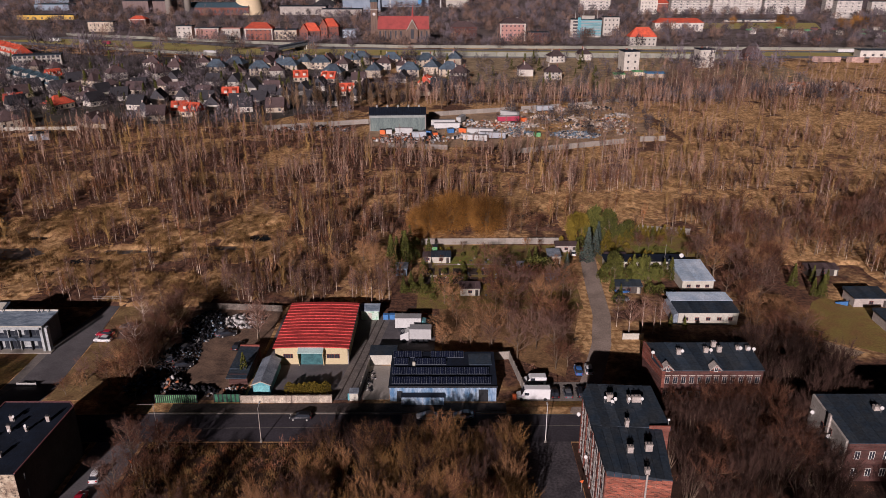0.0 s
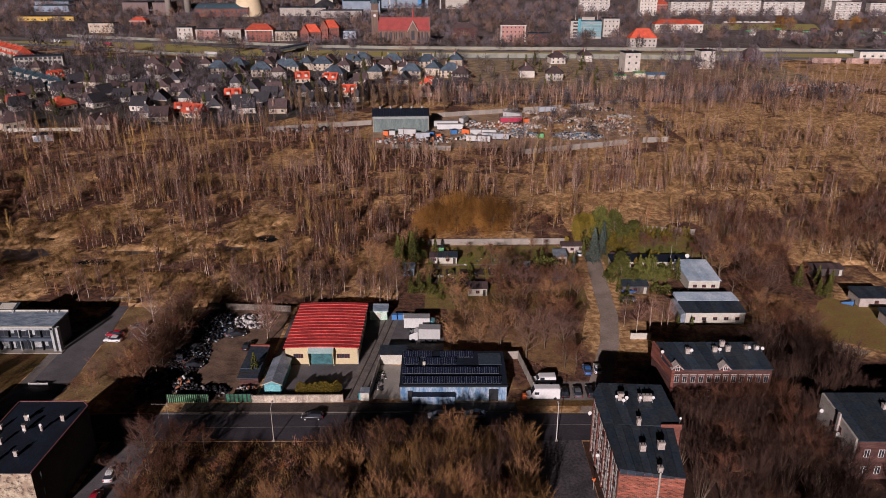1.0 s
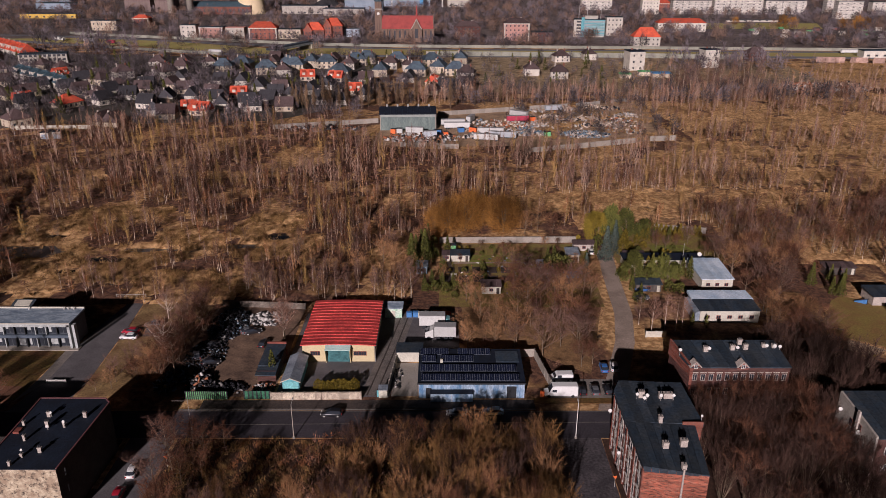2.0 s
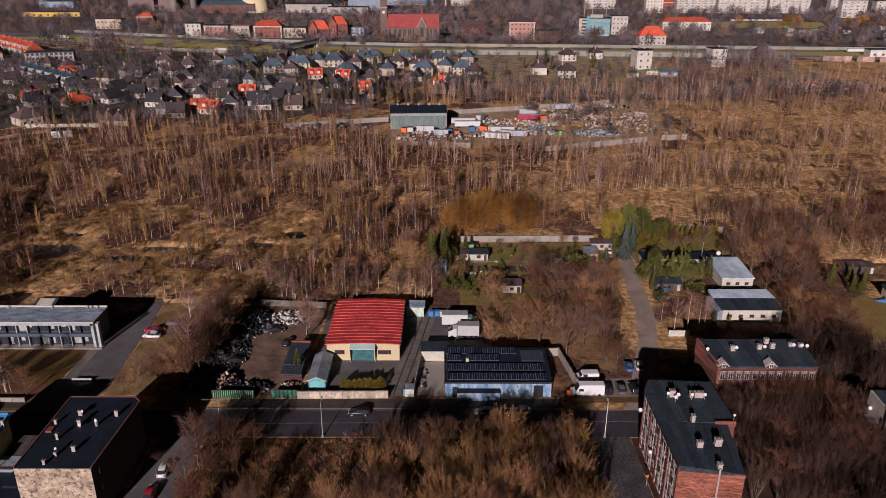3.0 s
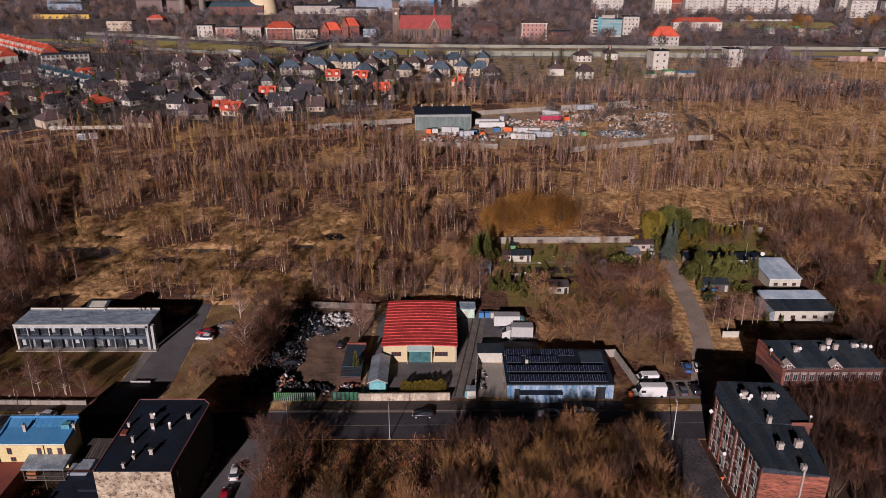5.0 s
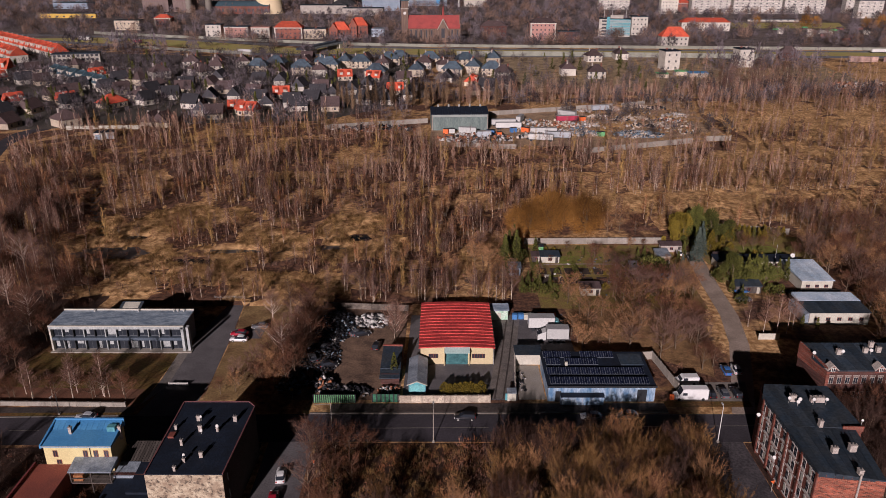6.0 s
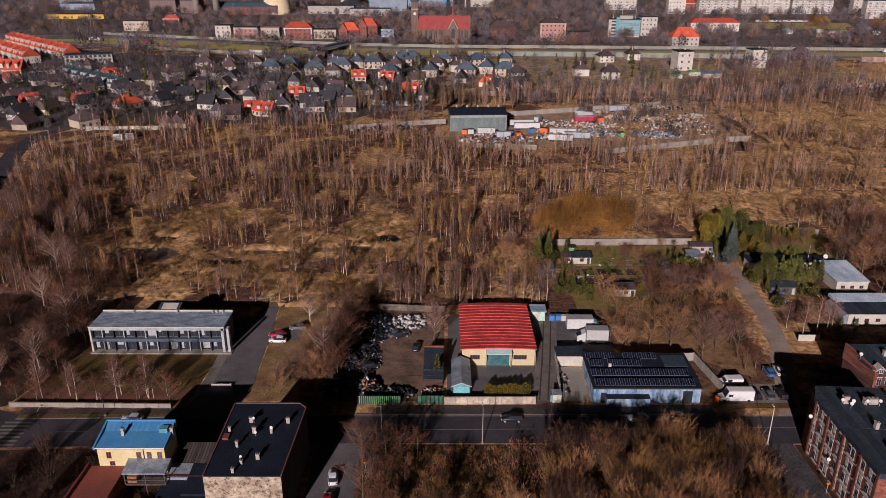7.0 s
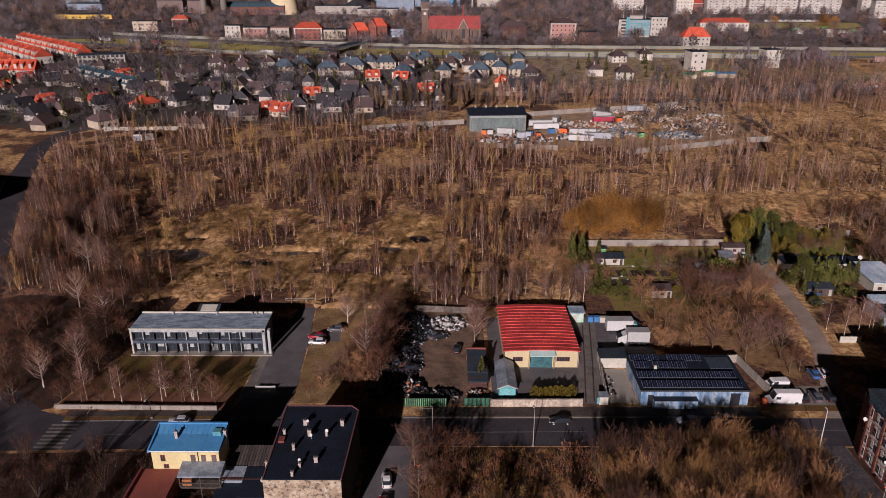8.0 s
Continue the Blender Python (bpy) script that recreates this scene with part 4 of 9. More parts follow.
# ---------- brick school-like house with gablets ----------
def gabled_tenement():
    b = thing("tenement", 54, 134, label="sooty brick two-storey tenement with grey felt roof and small gables", category="building")
    X0, X1, Y0, Y1, H = -9.9, 10.3, -4.6, 4.4, 9.4
    part("wall", Shape().prism([(X0, Y0), (X1, Y0), (X1, Y1), (X0 - 1.6, Y1)], 0, [H, H, H + .9, H + .9]), BRICK_DARK, b)
    part("plinth_band", Shape().box(X0, X1, Y0 - .06, Y0, 0, 2.2), PEELED, b, "pale plastered ground-floor band")
    n = 10
    for i in range(n):
        f0, f1 = i / n, (i + 1) / n - .004
        a0, a1 = X0 - .2 + (X1 - X0 + .4) * f0, X0 - .2 + (X1 - X0 + .4) * f1
        b0, b1 = X0 - 1.8 + (X1 - X0 + 2.0) * f0, X0 - 1.8 + (X1 - X0 + 2.0) * f1
        part("roof_strip", Shape().prism([(a0, Y0 - .3), (a1, Y0 - .3), (b1, Y1 + .2), (b0, Y1 + .2)], H - .1, [H + .15, H + .15, H + 1.2, H + 1.2]), TAR_GREY, b)
    part("side_parapet", Shape().prism([(X0 - .15, Y0), (X0 + .2, Y0), (X0 - 1.5, Y1), (X0 - 1.85, Y1)], H - 2, [H + .5, H + .5, H + 1.6, H + 1.6]), BRICK, b)
    for x in (X0 + .9, .6):
        part("gablet", Shape().extrude_y([(x + 1.1, H - .4), (x + 1.1, H + .1), (x, H + 1.2), (x - 1.1, H + .1), (x - 1.1, H - .4)], Y0 - .25, Y0 + 1.3), BRICK, b)
        part("gablet_coping", Shape().extrude_y([(x + 1.3, H + .1), (x, H + 1.4), (x - 1.3, H + .1), (x - 1.1, H + .0), (x, H + 1.12), (x + 1.1, H + .0)], Y0 - .35, Y0 + 1.5), BRICK_PALE, b)
    for z in (3.0, 6.3):
        window_row(b, (X0 + .2, Y0 - .01), (X1 - .2, Y0 - .01), 12, z, .95, 1.55, frame=BRICK_PALE)
    for x in (X0 + .9, .6):
        window(b, x, Y0 - .26, H - .2, .8, .9)
    for i in range(12):
        x = X0 + .2 + (X1 - X0 - .4) * (i + .5) / 12
        part("lintel", Shape().box(x - .65, x + .65, Y0 - .05, Y0, 8.02, 8.22), BRICK_PALE, b)
    for x, y, h in ((-5.4, .6, 1.3), (.4, 1.2, 1.3), (2.6, 3.2, 1.6), (3.2, 1.4, 1.4), (7.4, 2.2, 1.1), (9.4, 2.0, 1.1)):
        chimney(b, x, y, H + .5, .9, .7, h, 2)
    for x, y in ((-4.8, .2), (1.2, .6), (7.6, 1.4), (9.2, 1.2), (10.2, 1.0), (-11.0, -.4)):
        satellite_dish(b, x, y, H + .6, .5, 1.1)
    part("corner_pier", Shape().box(X0 - .1, X0 + .5, Y0 - .12, Y0, 0, H), BRICK, b)


gabled_tenement()


# ---------- tenement with plastered end ----------
def east_tenement():
    b = thing("tenement", 84, 113.6, label="tenement with grey plastered end wall, brick front and grey roof", category="building")
    X0, X1, Y0, Y1, H = -14.0, 16, -6.4, 6.6, 8.8
    prof = [(Y0, 0), (Y0, H - .6), (Y1, H + .6), (Y1, 0)]
    part("wall", Shape().extrude_x(prof, X0 + .2, X1), BRICK_DARK, b)
    part("end_wall", Shape().extrude_x([(Y0, 0), (Y0, H - .2), (Y1, H + .9), (Y1, 0)], X0 - .2, X0 + .2), GREYPLASTER, b, "stained grey plaster end wall")
    for i in range(15):
        x = X0 + .2 + i * 2
        part("roof_strip", Shape().extrude_x([(Y0 - .3, H - .6), (Y0 - .3, H - .42), (Y1 + .2, H + .82), (Y1 + .2, H + .62)], x, x + 1.95), TAR_GREY, b)
    for z in (1.2, 4.8):
        window_row(b, (X0 + 1, Y0 - .01), (X1 - 1, Y0 - .01), 11, z, 1.0, 1.6)
    for y, z in ((1.5, 5.6), (-1.4, 6.2)):
        window(b, X0 - .21, y, z, .9, 1.4, rz=-90, frame=BRICK)
    part("flue", Shape().box(X0 - .55, X0 - .2, -.9, -.2, 0, H + 1.2), BRICK_PALE, b)
    satellite_dish(b, X0 - .5, 5.0, 6.0, .55, .8)
    satellite_dish(b, X0 - .5, -1.6, 5.4, .6, .8)
    satellite_dish(b, X0 + 7.4, -6.7, 4.6, .55, .8)
    for x, y in ((-4.5, 2.2), (-1.0, -.2), (3, 3), (9, 2)):
        chimney(b, x, y, H - .2, 1.2, .8, 1.4, 2)
        satellite_dish(b, x + .4, y - .8, H - .2, .5, 1.5)


east_tenement()


# ---------- pale houses beyond the lane ----------
def pale_house(name, x, y, w, d, h, rise, mat, roof, label, rz=0, wins=3):
    b = thing(name, x, y, rz=rz, label=label, category="building")
    part("wall", Shape().prism([(-w / 2, -d / 2), (w / 2, -d / 2), (w / 2, d / 2), (-w / 2, d / 2)], 0, [h, h, h + rise, h + rise]), mat, b)
    n = max(4, int(w / 1.2))
    for i in range(n):
        a = -w / 2 - .3 + i * (w + .6) / n
        part("roof_sheet", Shape().prism([(a, -d / 2 - .3), (a + (w + .6) / n - .03, -d / 2 - .3), (a + (w + .6) / n - .03, d / 2 + .3), (a, d / 2 + .3)], h - .02, [h + .12, h + .12, h + rise + .14, h + rise + .14]), roof, b)
    if wins:
        window_row(b, (-w / 2 + .5, -d / 2 - .01), (w / 2 - .5, -d / 2 - .01), wins, h * .35, 1.1, .9, frame=RUSTRED)
    return b


TIN_PALE = surface("pale_sheet_roof", (0.68, 0.78, 0.88), rough=0.5, var=0.2, big=3, fine=0.3, metal=0.1, second=(0.42, 0.55, 0.68), piece=0.14)
h1 = pale_house("pale_house", 70.4, 193.5, 8.6, 13, 3.2, .8, WHITE, TIN_PALE, "white rendered house with pale blue sheet roof", wins=3)
part("terrace_wall", Shape().box(-4.6, 5.6, -8.6, -8.3, 0, 1.4), CONCRETE, h1)
h2 = pale_house("workshop", 66.6, 171.8, 15, 9.6, 3.4, .5, WHITE, TAR_GREY, "low white workshop with pale and dark sheet roof", wins=5)
part("upper_roof", Shape().prism([(-8, 1.2), (8, 1.2), (7.4, 5.4), (-8, 5.4)], 3.6, [3.9, 3.9, 4.4, 4.4]), TIN_PALE, h2)
part("side_lean_to", Shape().prism([(-8.6, -4.4), (-7.5, -4.4), (-7.5, 4.6), (-8.6, 4.6)], 0, [2.6, 3.0, 3.0, 2.6]), TIN, h2)
h3 = pale_house("long_shed", 60, 204.5, 24, 4.5, 2.6, .3, WHITE, TAR, "long low white shed with black felt roof", wins=6)
satellite_dish(h3, 10.5, -1, 3, .9, 1.0)
satellite_dish(h3, 11.0, -2.6, 2.4, .8, .6)
part("mast", Shape().tube((6, 0, 2.5), (6, 0, 7), .06, .05, 5), STEEL, h3)

GARDEN = (  # x, y, width, depth, height, wall, roof
    (-12.0, 199.0, 3.2, 3.0, 2.4, "blue", "tin"), (-.6, 208.6, 5.6, 3.2, 2.1, "white", "grey"), (30.5, 192.0, 3.4, 2.6, 2.0, "wood", "blue"),
    (24.0, 199.8, 4.2, 3.6, 2.3, "grey", "tin"), (7.4, 185.6, 5.2, 3.2, 2.2, "white", "brown"), (33.5, 208.5, 3.6, 4.6, 2.6, "white", "tin"),
    (38.5, 217.0, 6.5, 2.4, 2.2, "brick", "brown"), (-4.6, 208.8, 2.6, 2.4, 1.9, "wood", "brown"), (52.0, 207, 6, 3, 2.4, "wood", "brown"),
    (51, 187, 7, 3, 2.2, "wood", "grey"), (113, 180, 9, 6, 2.6, "brick", "grey"), (111.6, 166.4, 4, 7, 2.6, "brick", "grey"),
    (110, 199, 9, 3, 2.2, "wood", "brown"),
)
walls = {"blue": BLUEWALL, "white": WHITE, "grey": GREYPLASTER, "brick": BRICK_PALE, "wood": DARKWOOD}
roofs = {"tin": TIN, "grey": TAR_GREY, "blue": BLUETIN, "brown": TILE_BROWN}
words = {"blue": "weathered blue", "white": "white", "grey": "grey", "brick": "pale brick", "wood": "dark board"}
rwords = {"tin": "tin", "grey": "grey felt", "blue": "blue sheet", "brown": "brown"}
for x, y, w, d, h, a, c in GARDEN:
    s = pale_house("garden_shed", x, y, w, d, h, .5, walls[a], roofs[c], f"small {words[a]} garden shed with {rwords[c]} roof", wins=1)
    part("door", Shape().box(w / 2 - 1.2, w / 2 - .4, -d / 2 - .05, -d / 2, 0, 1.85), DARKWOOD if a != "wood" else WHITE, s)

# ---------- lamp posts ----------
def lamp_post(x, y, h, label, mat, arm=1.4, rz=0):
    p = thing("street_lamp", x, y, rz=rz, label=label, category="street lamp", group="street lamps")
    part("pole", Shape().tube((0, 0, 0), (0, 0, h), .1, .06, 8), mat, p)
    part("arm", Shape().tube((0, 0, h - .05), (0, arm, h + .25), .05, .04, 6), STEEL, p)
    part("lamp_head", Shape().box(-.14, .14, arm - .1, arm + .6, h + .18, h + .32), STEEL, p)
    part("base", Shape().box(-.22, .22, -.22, .22, 0, .35), CONCRETE, p)


lamp_post(-34.8, 118.6, 7.6, "slim grey concrete street lamp on the verge", CONCRETE)
lamp_post(19.6, 118.6, 8.0, "white-banded concrete lamp post at the junction", DISH, .4)
lamp_post(-118.0, 118.0, 7.5, "slim dark steel street lamp on the verge", DARKMETAL)
lamp_post(-110.5, 127.6, 5.0, "slim dark steel street lamp on the verge", DARKMETAL, rz=180)
lamp_post(-233, 388, 8.0, "slim pale steel street lamp on the verge", STEEL)
lamp_post(-222, 370, 8.0, "slim pale steel street lamp on the verge", STEEL)
g = thing("cantilever_mast", -55.2, 117.4, label="thin weathered mast with a long side arm at the junction", category="mast")
for x in (1.4,):
    part("leg", Shape().tube((x, 0, 0), (x, 0, 9.5), .05, .035, 6), CONCRETE, g)
part("arm", Shape().tube((-1.6, 0, 9.2), (1.6, 0, 9.2), .035, .035, 5), CONCRETE, g)


# ---------- trees and plants ----------
BARK_BIRCH = surface("birch_bark", (0.62, 0.52, 0.4), var=0.3, big=1.5, fine=0.2, second=(0.22, 0.15, 0.105), piece=0.25, bump=0)
BARK = surface("grey_bark", (0.2, 0.148, 0.1), var=0.3, big=2, fine=0.2, piece=0.2, bump=0)
TW_BIRCH = island("birch_twigs", (0.085, 0.047, 0.038), (0.26, 0.15, 0.112))
# near-black twig tone stands in for shade within the thickets
TW_SHADE = island("shade_dark_twigs", (0.032, 0.018, 0.014), (0.105, 0.058, 0.043))
TW_PALE = island("pale_twigs", (0.21, 0.13, 0.095), (0.46, 0.3, 0.215))
# settlement twigs, bluish tint added as painted distance haze
TW_SETTLE = island("hazed_garden_twigs", (0.057, 0.049, 0.052), (0.105, 0.088, 0.091))
TW_TAN = island("tan_twigs", (0.15, 0.073, 0.034), (0.46, 0.245, 0.115))
TW_RUST = island("rust_twigs", (0.115, 0.046, 0.022), (0.36, 0.155, 0.064))
TW_DARK = island("dark_twigs", (0.07, 0.03, 0.019), (0.2, 0.09, 0.05))
# town twigs, shifted to grey-mauve to paint in haze
TW_FAR = island("hazed_far_twigs", (0.115, 0.096, 0.105), (0.2, 0.165, 0.178))
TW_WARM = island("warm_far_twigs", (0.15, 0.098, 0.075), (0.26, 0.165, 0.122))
TW_POPLAR = island("poplar_twigs", (0.11, 0.07, 0.04), (0.32, 0.21, 0.125))
TW_ORANGE = island("willow_twigs", (0.135, 0.062, 0.016), (0.44, 0.215, 0.05))
TW_GOLD = island("golden_twigs", (0.17, 0.1, 0.034), (0.44, 0.275, 0.095))
# rust twig colour, darkened for shade over the undergrowth
TW_EMBER = island("ember_twigs", (0.06, 0.022, 0.014), (0.17, 0.064, 0.032))
TW_MAUVE = island("mauve_twigs", (0.125, 0.06, 0.042), (0.37, 0.195, 0.125))
TW_OCHRE = island("ochre_brown_twigs", (0.075, 0.037, 0.014), (0.31, 0.17, 0.06))
TW_PINK = island("pale_pink_twigs", (0.15, 0.072, 0.05), (0.4, 0.24, 0.17))
BARK_WHITE = surface("white_birch_bark", (0.66, 0.56, 0.47), var=0.2, big=1.5, fine=0.2, second=(0.4, 0.31, 0.25), bump=0)
STRAW_BROWN = island("brown_straw", (0.12, 0.068, 0.026), (0.33, 0.2, 0.075))
STRAW = island("straw", (0.24, 0.135, 0.055), (0.42, 0.265, 0.11))
THUJA_G = island("thuja_green", (0.06, 0.066, 0.016), (0.17, 0.165, 0.036))
THUJA_Y = island("thuja_yellow", (0.12, 0.092, 0.012), (0.3, 0.215, 0.03))
PINE = island("pine_needles", (0.045, 0.05, 0.013), (0.165, 0.165, 0.036))
SPRUCE = island("blue_spruce_needles", (0.06, 0.085, 0.07), (0.14, 0.17, 0.14))
rg = np.random.default_rng(11)


class Sticks:
    """Tapered three-sided twigs gathered as arrays of vertices and triangles."""

    def __init__(self):
        self.v, self.t, self.n = [], [], 0

    def twig(self, a, b, r, tip=0.0):
        a, b = np.asarray(a, float), np.asarray(b, float)
        d = b - a
        u = np.cross(d, (0.31, 0.9, 0.17))
        u /= np.linalg.norm(u) + 1e-9
        w = np.cross(d, u)
        w /= np.linalg.norm(w) + 1e-9
        ring = [a + r * u, a + r * (-0.5 * u + 0.87 * w), a + r * (-0.5 * u - 0.87 * w)]
        n = self.n
        if tip:
            self.v += ring + [b + tip * u, b + tip * (-0.5 * u + 0.87 * w), b + tip * (-0.5 * u - 0.87 * w)]
            for i in range(3):
                j = (i + 1) % 3
                self.t += [(n + i, n + j, n + 3 + j), (n + i, n + 3 + j, n + 3 + i)]
            self.n += 6
        else:
            self.v += ring + [b]
            self.t += [(n, n + 1, n + 3), (n + 1, n + 2, n + 3)]
            self.n += 4

    def leaf(self, c, s, flat=0.5):
        """A small four-faced clump."""
        c = np.asarray(c, float)
        p = rg.normal(0, 1, (4, 3))
        p = p / np.linalg.norm(p, axis=1)[:, None] * s * rg.uniform(.6, 1.2, (4, 1))
        p[:, 2] *= flat + .5
        n = self.n
        self.v += list(c + p)
        self.t += [(n, n + 1, n + 2), (n, n + 3, n + 1), (n, n + 2, n + 3), (n + 1, n + 3, n + 2)]
        self.n += 4

    def arrays(self):
        return np.array(self.v, np.float32).reshape(-1, 3), np.array(self.t, np.int32).reshape(-1, 3)


def tri_mesh(name, v, t, mats, index=None):
    me = bpy.data.meshes.new(name)
    me.vertices.add(len(v))
    me.vertices.foreach_set("co", np.ascontiguousarray(v, np.float32).ravel())
    me.loops.add(3 * len(t))
    me.loops.foreach_set("vertex_index", np.ascontiguousarray(t, np.int32).ravel())
    me.polygons.add(len(t))
    me.polygons.foreach_set("loop_start", np.arange(0, 3 * len(t), 3, dtype=np.int32))
    for m in mats:
        me.materials.append(m)
    if index is not None:
        me.polygons.foreach_set("material_index", np.ascontiguousarray(index, np.int32))
    me.update(calc_edges=True)
    return me


def bent(h, lean, k=4):
    x = np.cumsum(rg.normal(0, lean * h / k, (k, 2)), axis=0)
    return [np.zeros(3)] + [np.array((x[i, 0], x[i, 1], h * (i + 1) / k)) for i in range(k)]


def along(line, f):
    k = (len(line) - 1) * min(max(f, 0), 0.9999)
    i = int(k)
    return line[i] + (line[i + 1] - line[i]) * (k - i)


def slim_tree(h, branches=26, sub=4, r=0.1, tw=0.035, spread=0.16, start=0.25, up=0.9):
    """Birch or poplar: straight stem, thin rising branches."""
    trunk, crown = Sticks(), Sticks()
    line = bent(h, 0.025)
    for i in range(4):
        trunk.twig(line[i], line[i + 1], r * (1 - i / 4.4), r * (1 - (i + 1) / 4.4))
    for i in range(branches):
        f = start + (1 - start) * (i + rg.uniform()) / branches
        a = along(line, f)
        t = rg.uniform(0, 2 * math.pi)
        ln = h * spread * (1.25 - f) * rg.uniform(.7, 1.3)
        d = np.array((math.cos(t), math.sin(t), up * rg.uniform(.7, 1.5)))
        b = a + d * ln
        crown.twig(a, b, tw * 1.5)
        for j in range(sub):
            p = a + (b - a) * rg.uniform(.3, 1)
            e = d * rg.uniform(.5, 1.0) + rg.normal(0, .45, 3)
            crown.twig(p, p + e * ln * .55, tw)
    return trunk, crown


def broad_tree(h, limbs=6, sub=5, tips=6, r=0.22, tw=0.045, spread=0.55, fork=0.25, rise=1.0, droop=0.0):
    """Wide bare crown: limbs along a leader, with branches and twigs."""
    trunk, crown = Sticks(), Sticks()
    line = bent(h * .82, .035, 5)
    for i in range(5):
        trunk.twig(line[i], line[i + 1], r * (1 - i / 5.3), r * (1 - (i + 1) / 5.3))
    for i in range(limbs):
        g = (i + rg.uniform(0, .6)) / limbs
        top = along(line, fork + (.92 - fork) * g)
        t = 2.4 * i + rg.uniform(-.5, .5)
        out = spread * h * .5 * (1.05 - .65 * g) * rg.uniform(.7, 1.15)
        side = np.array((math.cos(t), math.sin(t), 0))
        mid = top + side * out * .5 + np.array((0, 0, out * rg.uniform(.35, .6) * rise))
        end = top + side * out + np.array((0, 0, out * rg.uniform(.8, 1.3) * rise))
        thick = r * (.55 - .25 * g)
        trunk.twig(top, mid, thick, thick * .6)
        trunk.twig(mid, end, thick * .6, thick * .15)
        for j in range(sub):
            f = rg.uniform(0.15, 1)
            a = (top + (mid - top) * f * 2) if f < .5 else (mid + (end - mid) * (f * 2 - 1))
            d = rg.normal(0, .5, 3) + np.array((math.cos(t) * .5, math.sin(t) * .5, .8 * rise))
            b = a + d / np.linalg.norm(d) * h * rg.uniform(.1, .2) * (1.1 - .4 * g)
            crown.twig(a, b, tw * 1.8)
            for k in range(tips):
                p = a + (b - a) * rg.uniform(.1, 1)
                e = d / np.linalg.norm(d) * .8 + rg.normal(0, .5, 3)
                e[2] -= droop
                crown.twig(p, p + e * h * rg.uniform(.06, .13), tw * .8)
    return trunk, crown


def vase_tree(h, stems=7, sub=9, tips=14, r=0.12, tw=0.02, spread=0.5):
    """Many rising stems with long upright twigs."""
    trunk, crown = Sticks(), Sticks()
    for i in range(stems):
        t = 2 * math.pi * (i + rg.uniform(0, .8)) / stems
        out = rg.uniform(.15, 1.0) * spread * h * .5
        base = np.array((math.cos(t) * .2, math.sin(t) * .2, 0))
        top = np.array((math.cos(t) * out, math.sin(t) * out, h * rg.uniform(.62, .85)))
        mid = (base + top) / 2 + rg.normal(0, .02 * h, 3)
        trunk.twig(base, mid, r, r * .6)
        trunk.twig(mid, top, r * .6, r * .2)
        for j in range(sub):
            f = rg.uniform(.3, 1)
            a = base + (mid - base) * f * 2 if f < .5 else mid + (top - mid) * (f * 2 - 1)
            d = np.array((math.cos(t) * .25, math.sin(t) * .25, 1.0)) + rg.normal(0, .34, 3) * (1, 1, .3)
            b = a + d / np.linalg.norm(d) * h * rg.uniform(.12, .24)
            crown.twig(a, b, tw * 1.6)
            for k in range(tips):
                p = a + (b - a) * rg.uniform(0, .95)
                e = d * .8 + rg.normal(0, .48, 3) * (1, 1, .5)
                crown.twig(p, p + e / np.linalg.norm(e) * h * rg.uniform(.05, .115), tw)
    return trunk, crown


def dome_tree(h, w, n, tw, foot=0.12, limbs=9, r=0.2, up=0.5, wild=0.02):
    """Rounded crown: limbs from a short trunk and many twigs towards a domed outline."""
    trunk, crown = Sticks(), Sticks()
    top = np.array((0, 0, h * max(foot, .1)))
    trunk.twig((0, 0, 0), top, r, r * .8)
    mids = []
    for i in range(limbs):
        t = 2 * math.pi * (i + rg.uniform(0, .8)) / limbs
        k = rg.uniform(.15, .85)
        e = np.array((math.cos(t) * w * .42 * k, math.sin(t) * w * .42 * k, h * (.9 - .42 * k)))
        trunk.twig(top, e, r * .45, r * .1)
        mids.append(e)
    lobes = rg.normal(0, 1, (7, 3))
    for i in range(n):
        d = rg.normal(0, 1, 3)
        d /= np.linalg.norm(d)
        swell = 1 + .16 * math.sin(3 * d[0] + lobes[0, 0] * 3) * math.cos(4 * d[1] + lobes[1, 0] * 3) + rg.normal(0, .05)
        f = rg.uniform(.35, .9)
        c = np.array((0, 0, h * (foot + (1 - foot) * .42)))
        scale = np.array((w * .5, w * .5, h * (1 - foot) * .56)) * swell
        a = c + d * scale * f
        b = c + d * scale * min(1.05, f + rg.uniform(.15, .3)) + np.array((0, 0, up * h * .08)) + rg.normal(0, wild * h, 3)
        crown.twig(a, b, tw)
    return trunk, crown


def column_leaf(h, w, n, size, taper=2.2):
    crown, trunk = Sticks(), Sticks()
    trunk.twig((0, 0, 0), (0, 0, h * .5), .1, .05)
    for i in range(n):
        f = rg.uniform(.02, 1) ** .9
        t = rg.uniform(0, 2 * math.pi)
        rr = w / 2 * (1 - f ** taper) * rg.uniform(.6, 1.08)
        crown.leaf((rr * math.cos(t), rr * math.sin(t), f * h), size * rg.uniform(.7, 1.3), 1.0)
    return trunk, crown


def conifer(h, w, n, size, shape=1.0, bare=0.1):
    crown, trunk = Sticks(), Sticks()
    trunk.twig((0, 0, 0), (0, 0, h * .97), .16, .03)
    tiers = max(6, int(h / .9))
    for i in range(n):
        k = int(rg.integers(tiers))
        f = bare + (1 - bare) * (k + .8 * rg.uniform()) / tiers
        t = rg.uniform(0, 2 * math.pi)
        full = w / 2 * (1 - f) ** shape
        rr = full * math.sqrt(rg.uniform(.15, 1)) * (1 + .18 * math.sin(5 * t + k))
        crown.leaf((rr * math.cos(t), rr * math.sin(t), f * h - .12 * rr), size * rg.uniform(.7, 1.3), .3)
    return trunk, crown


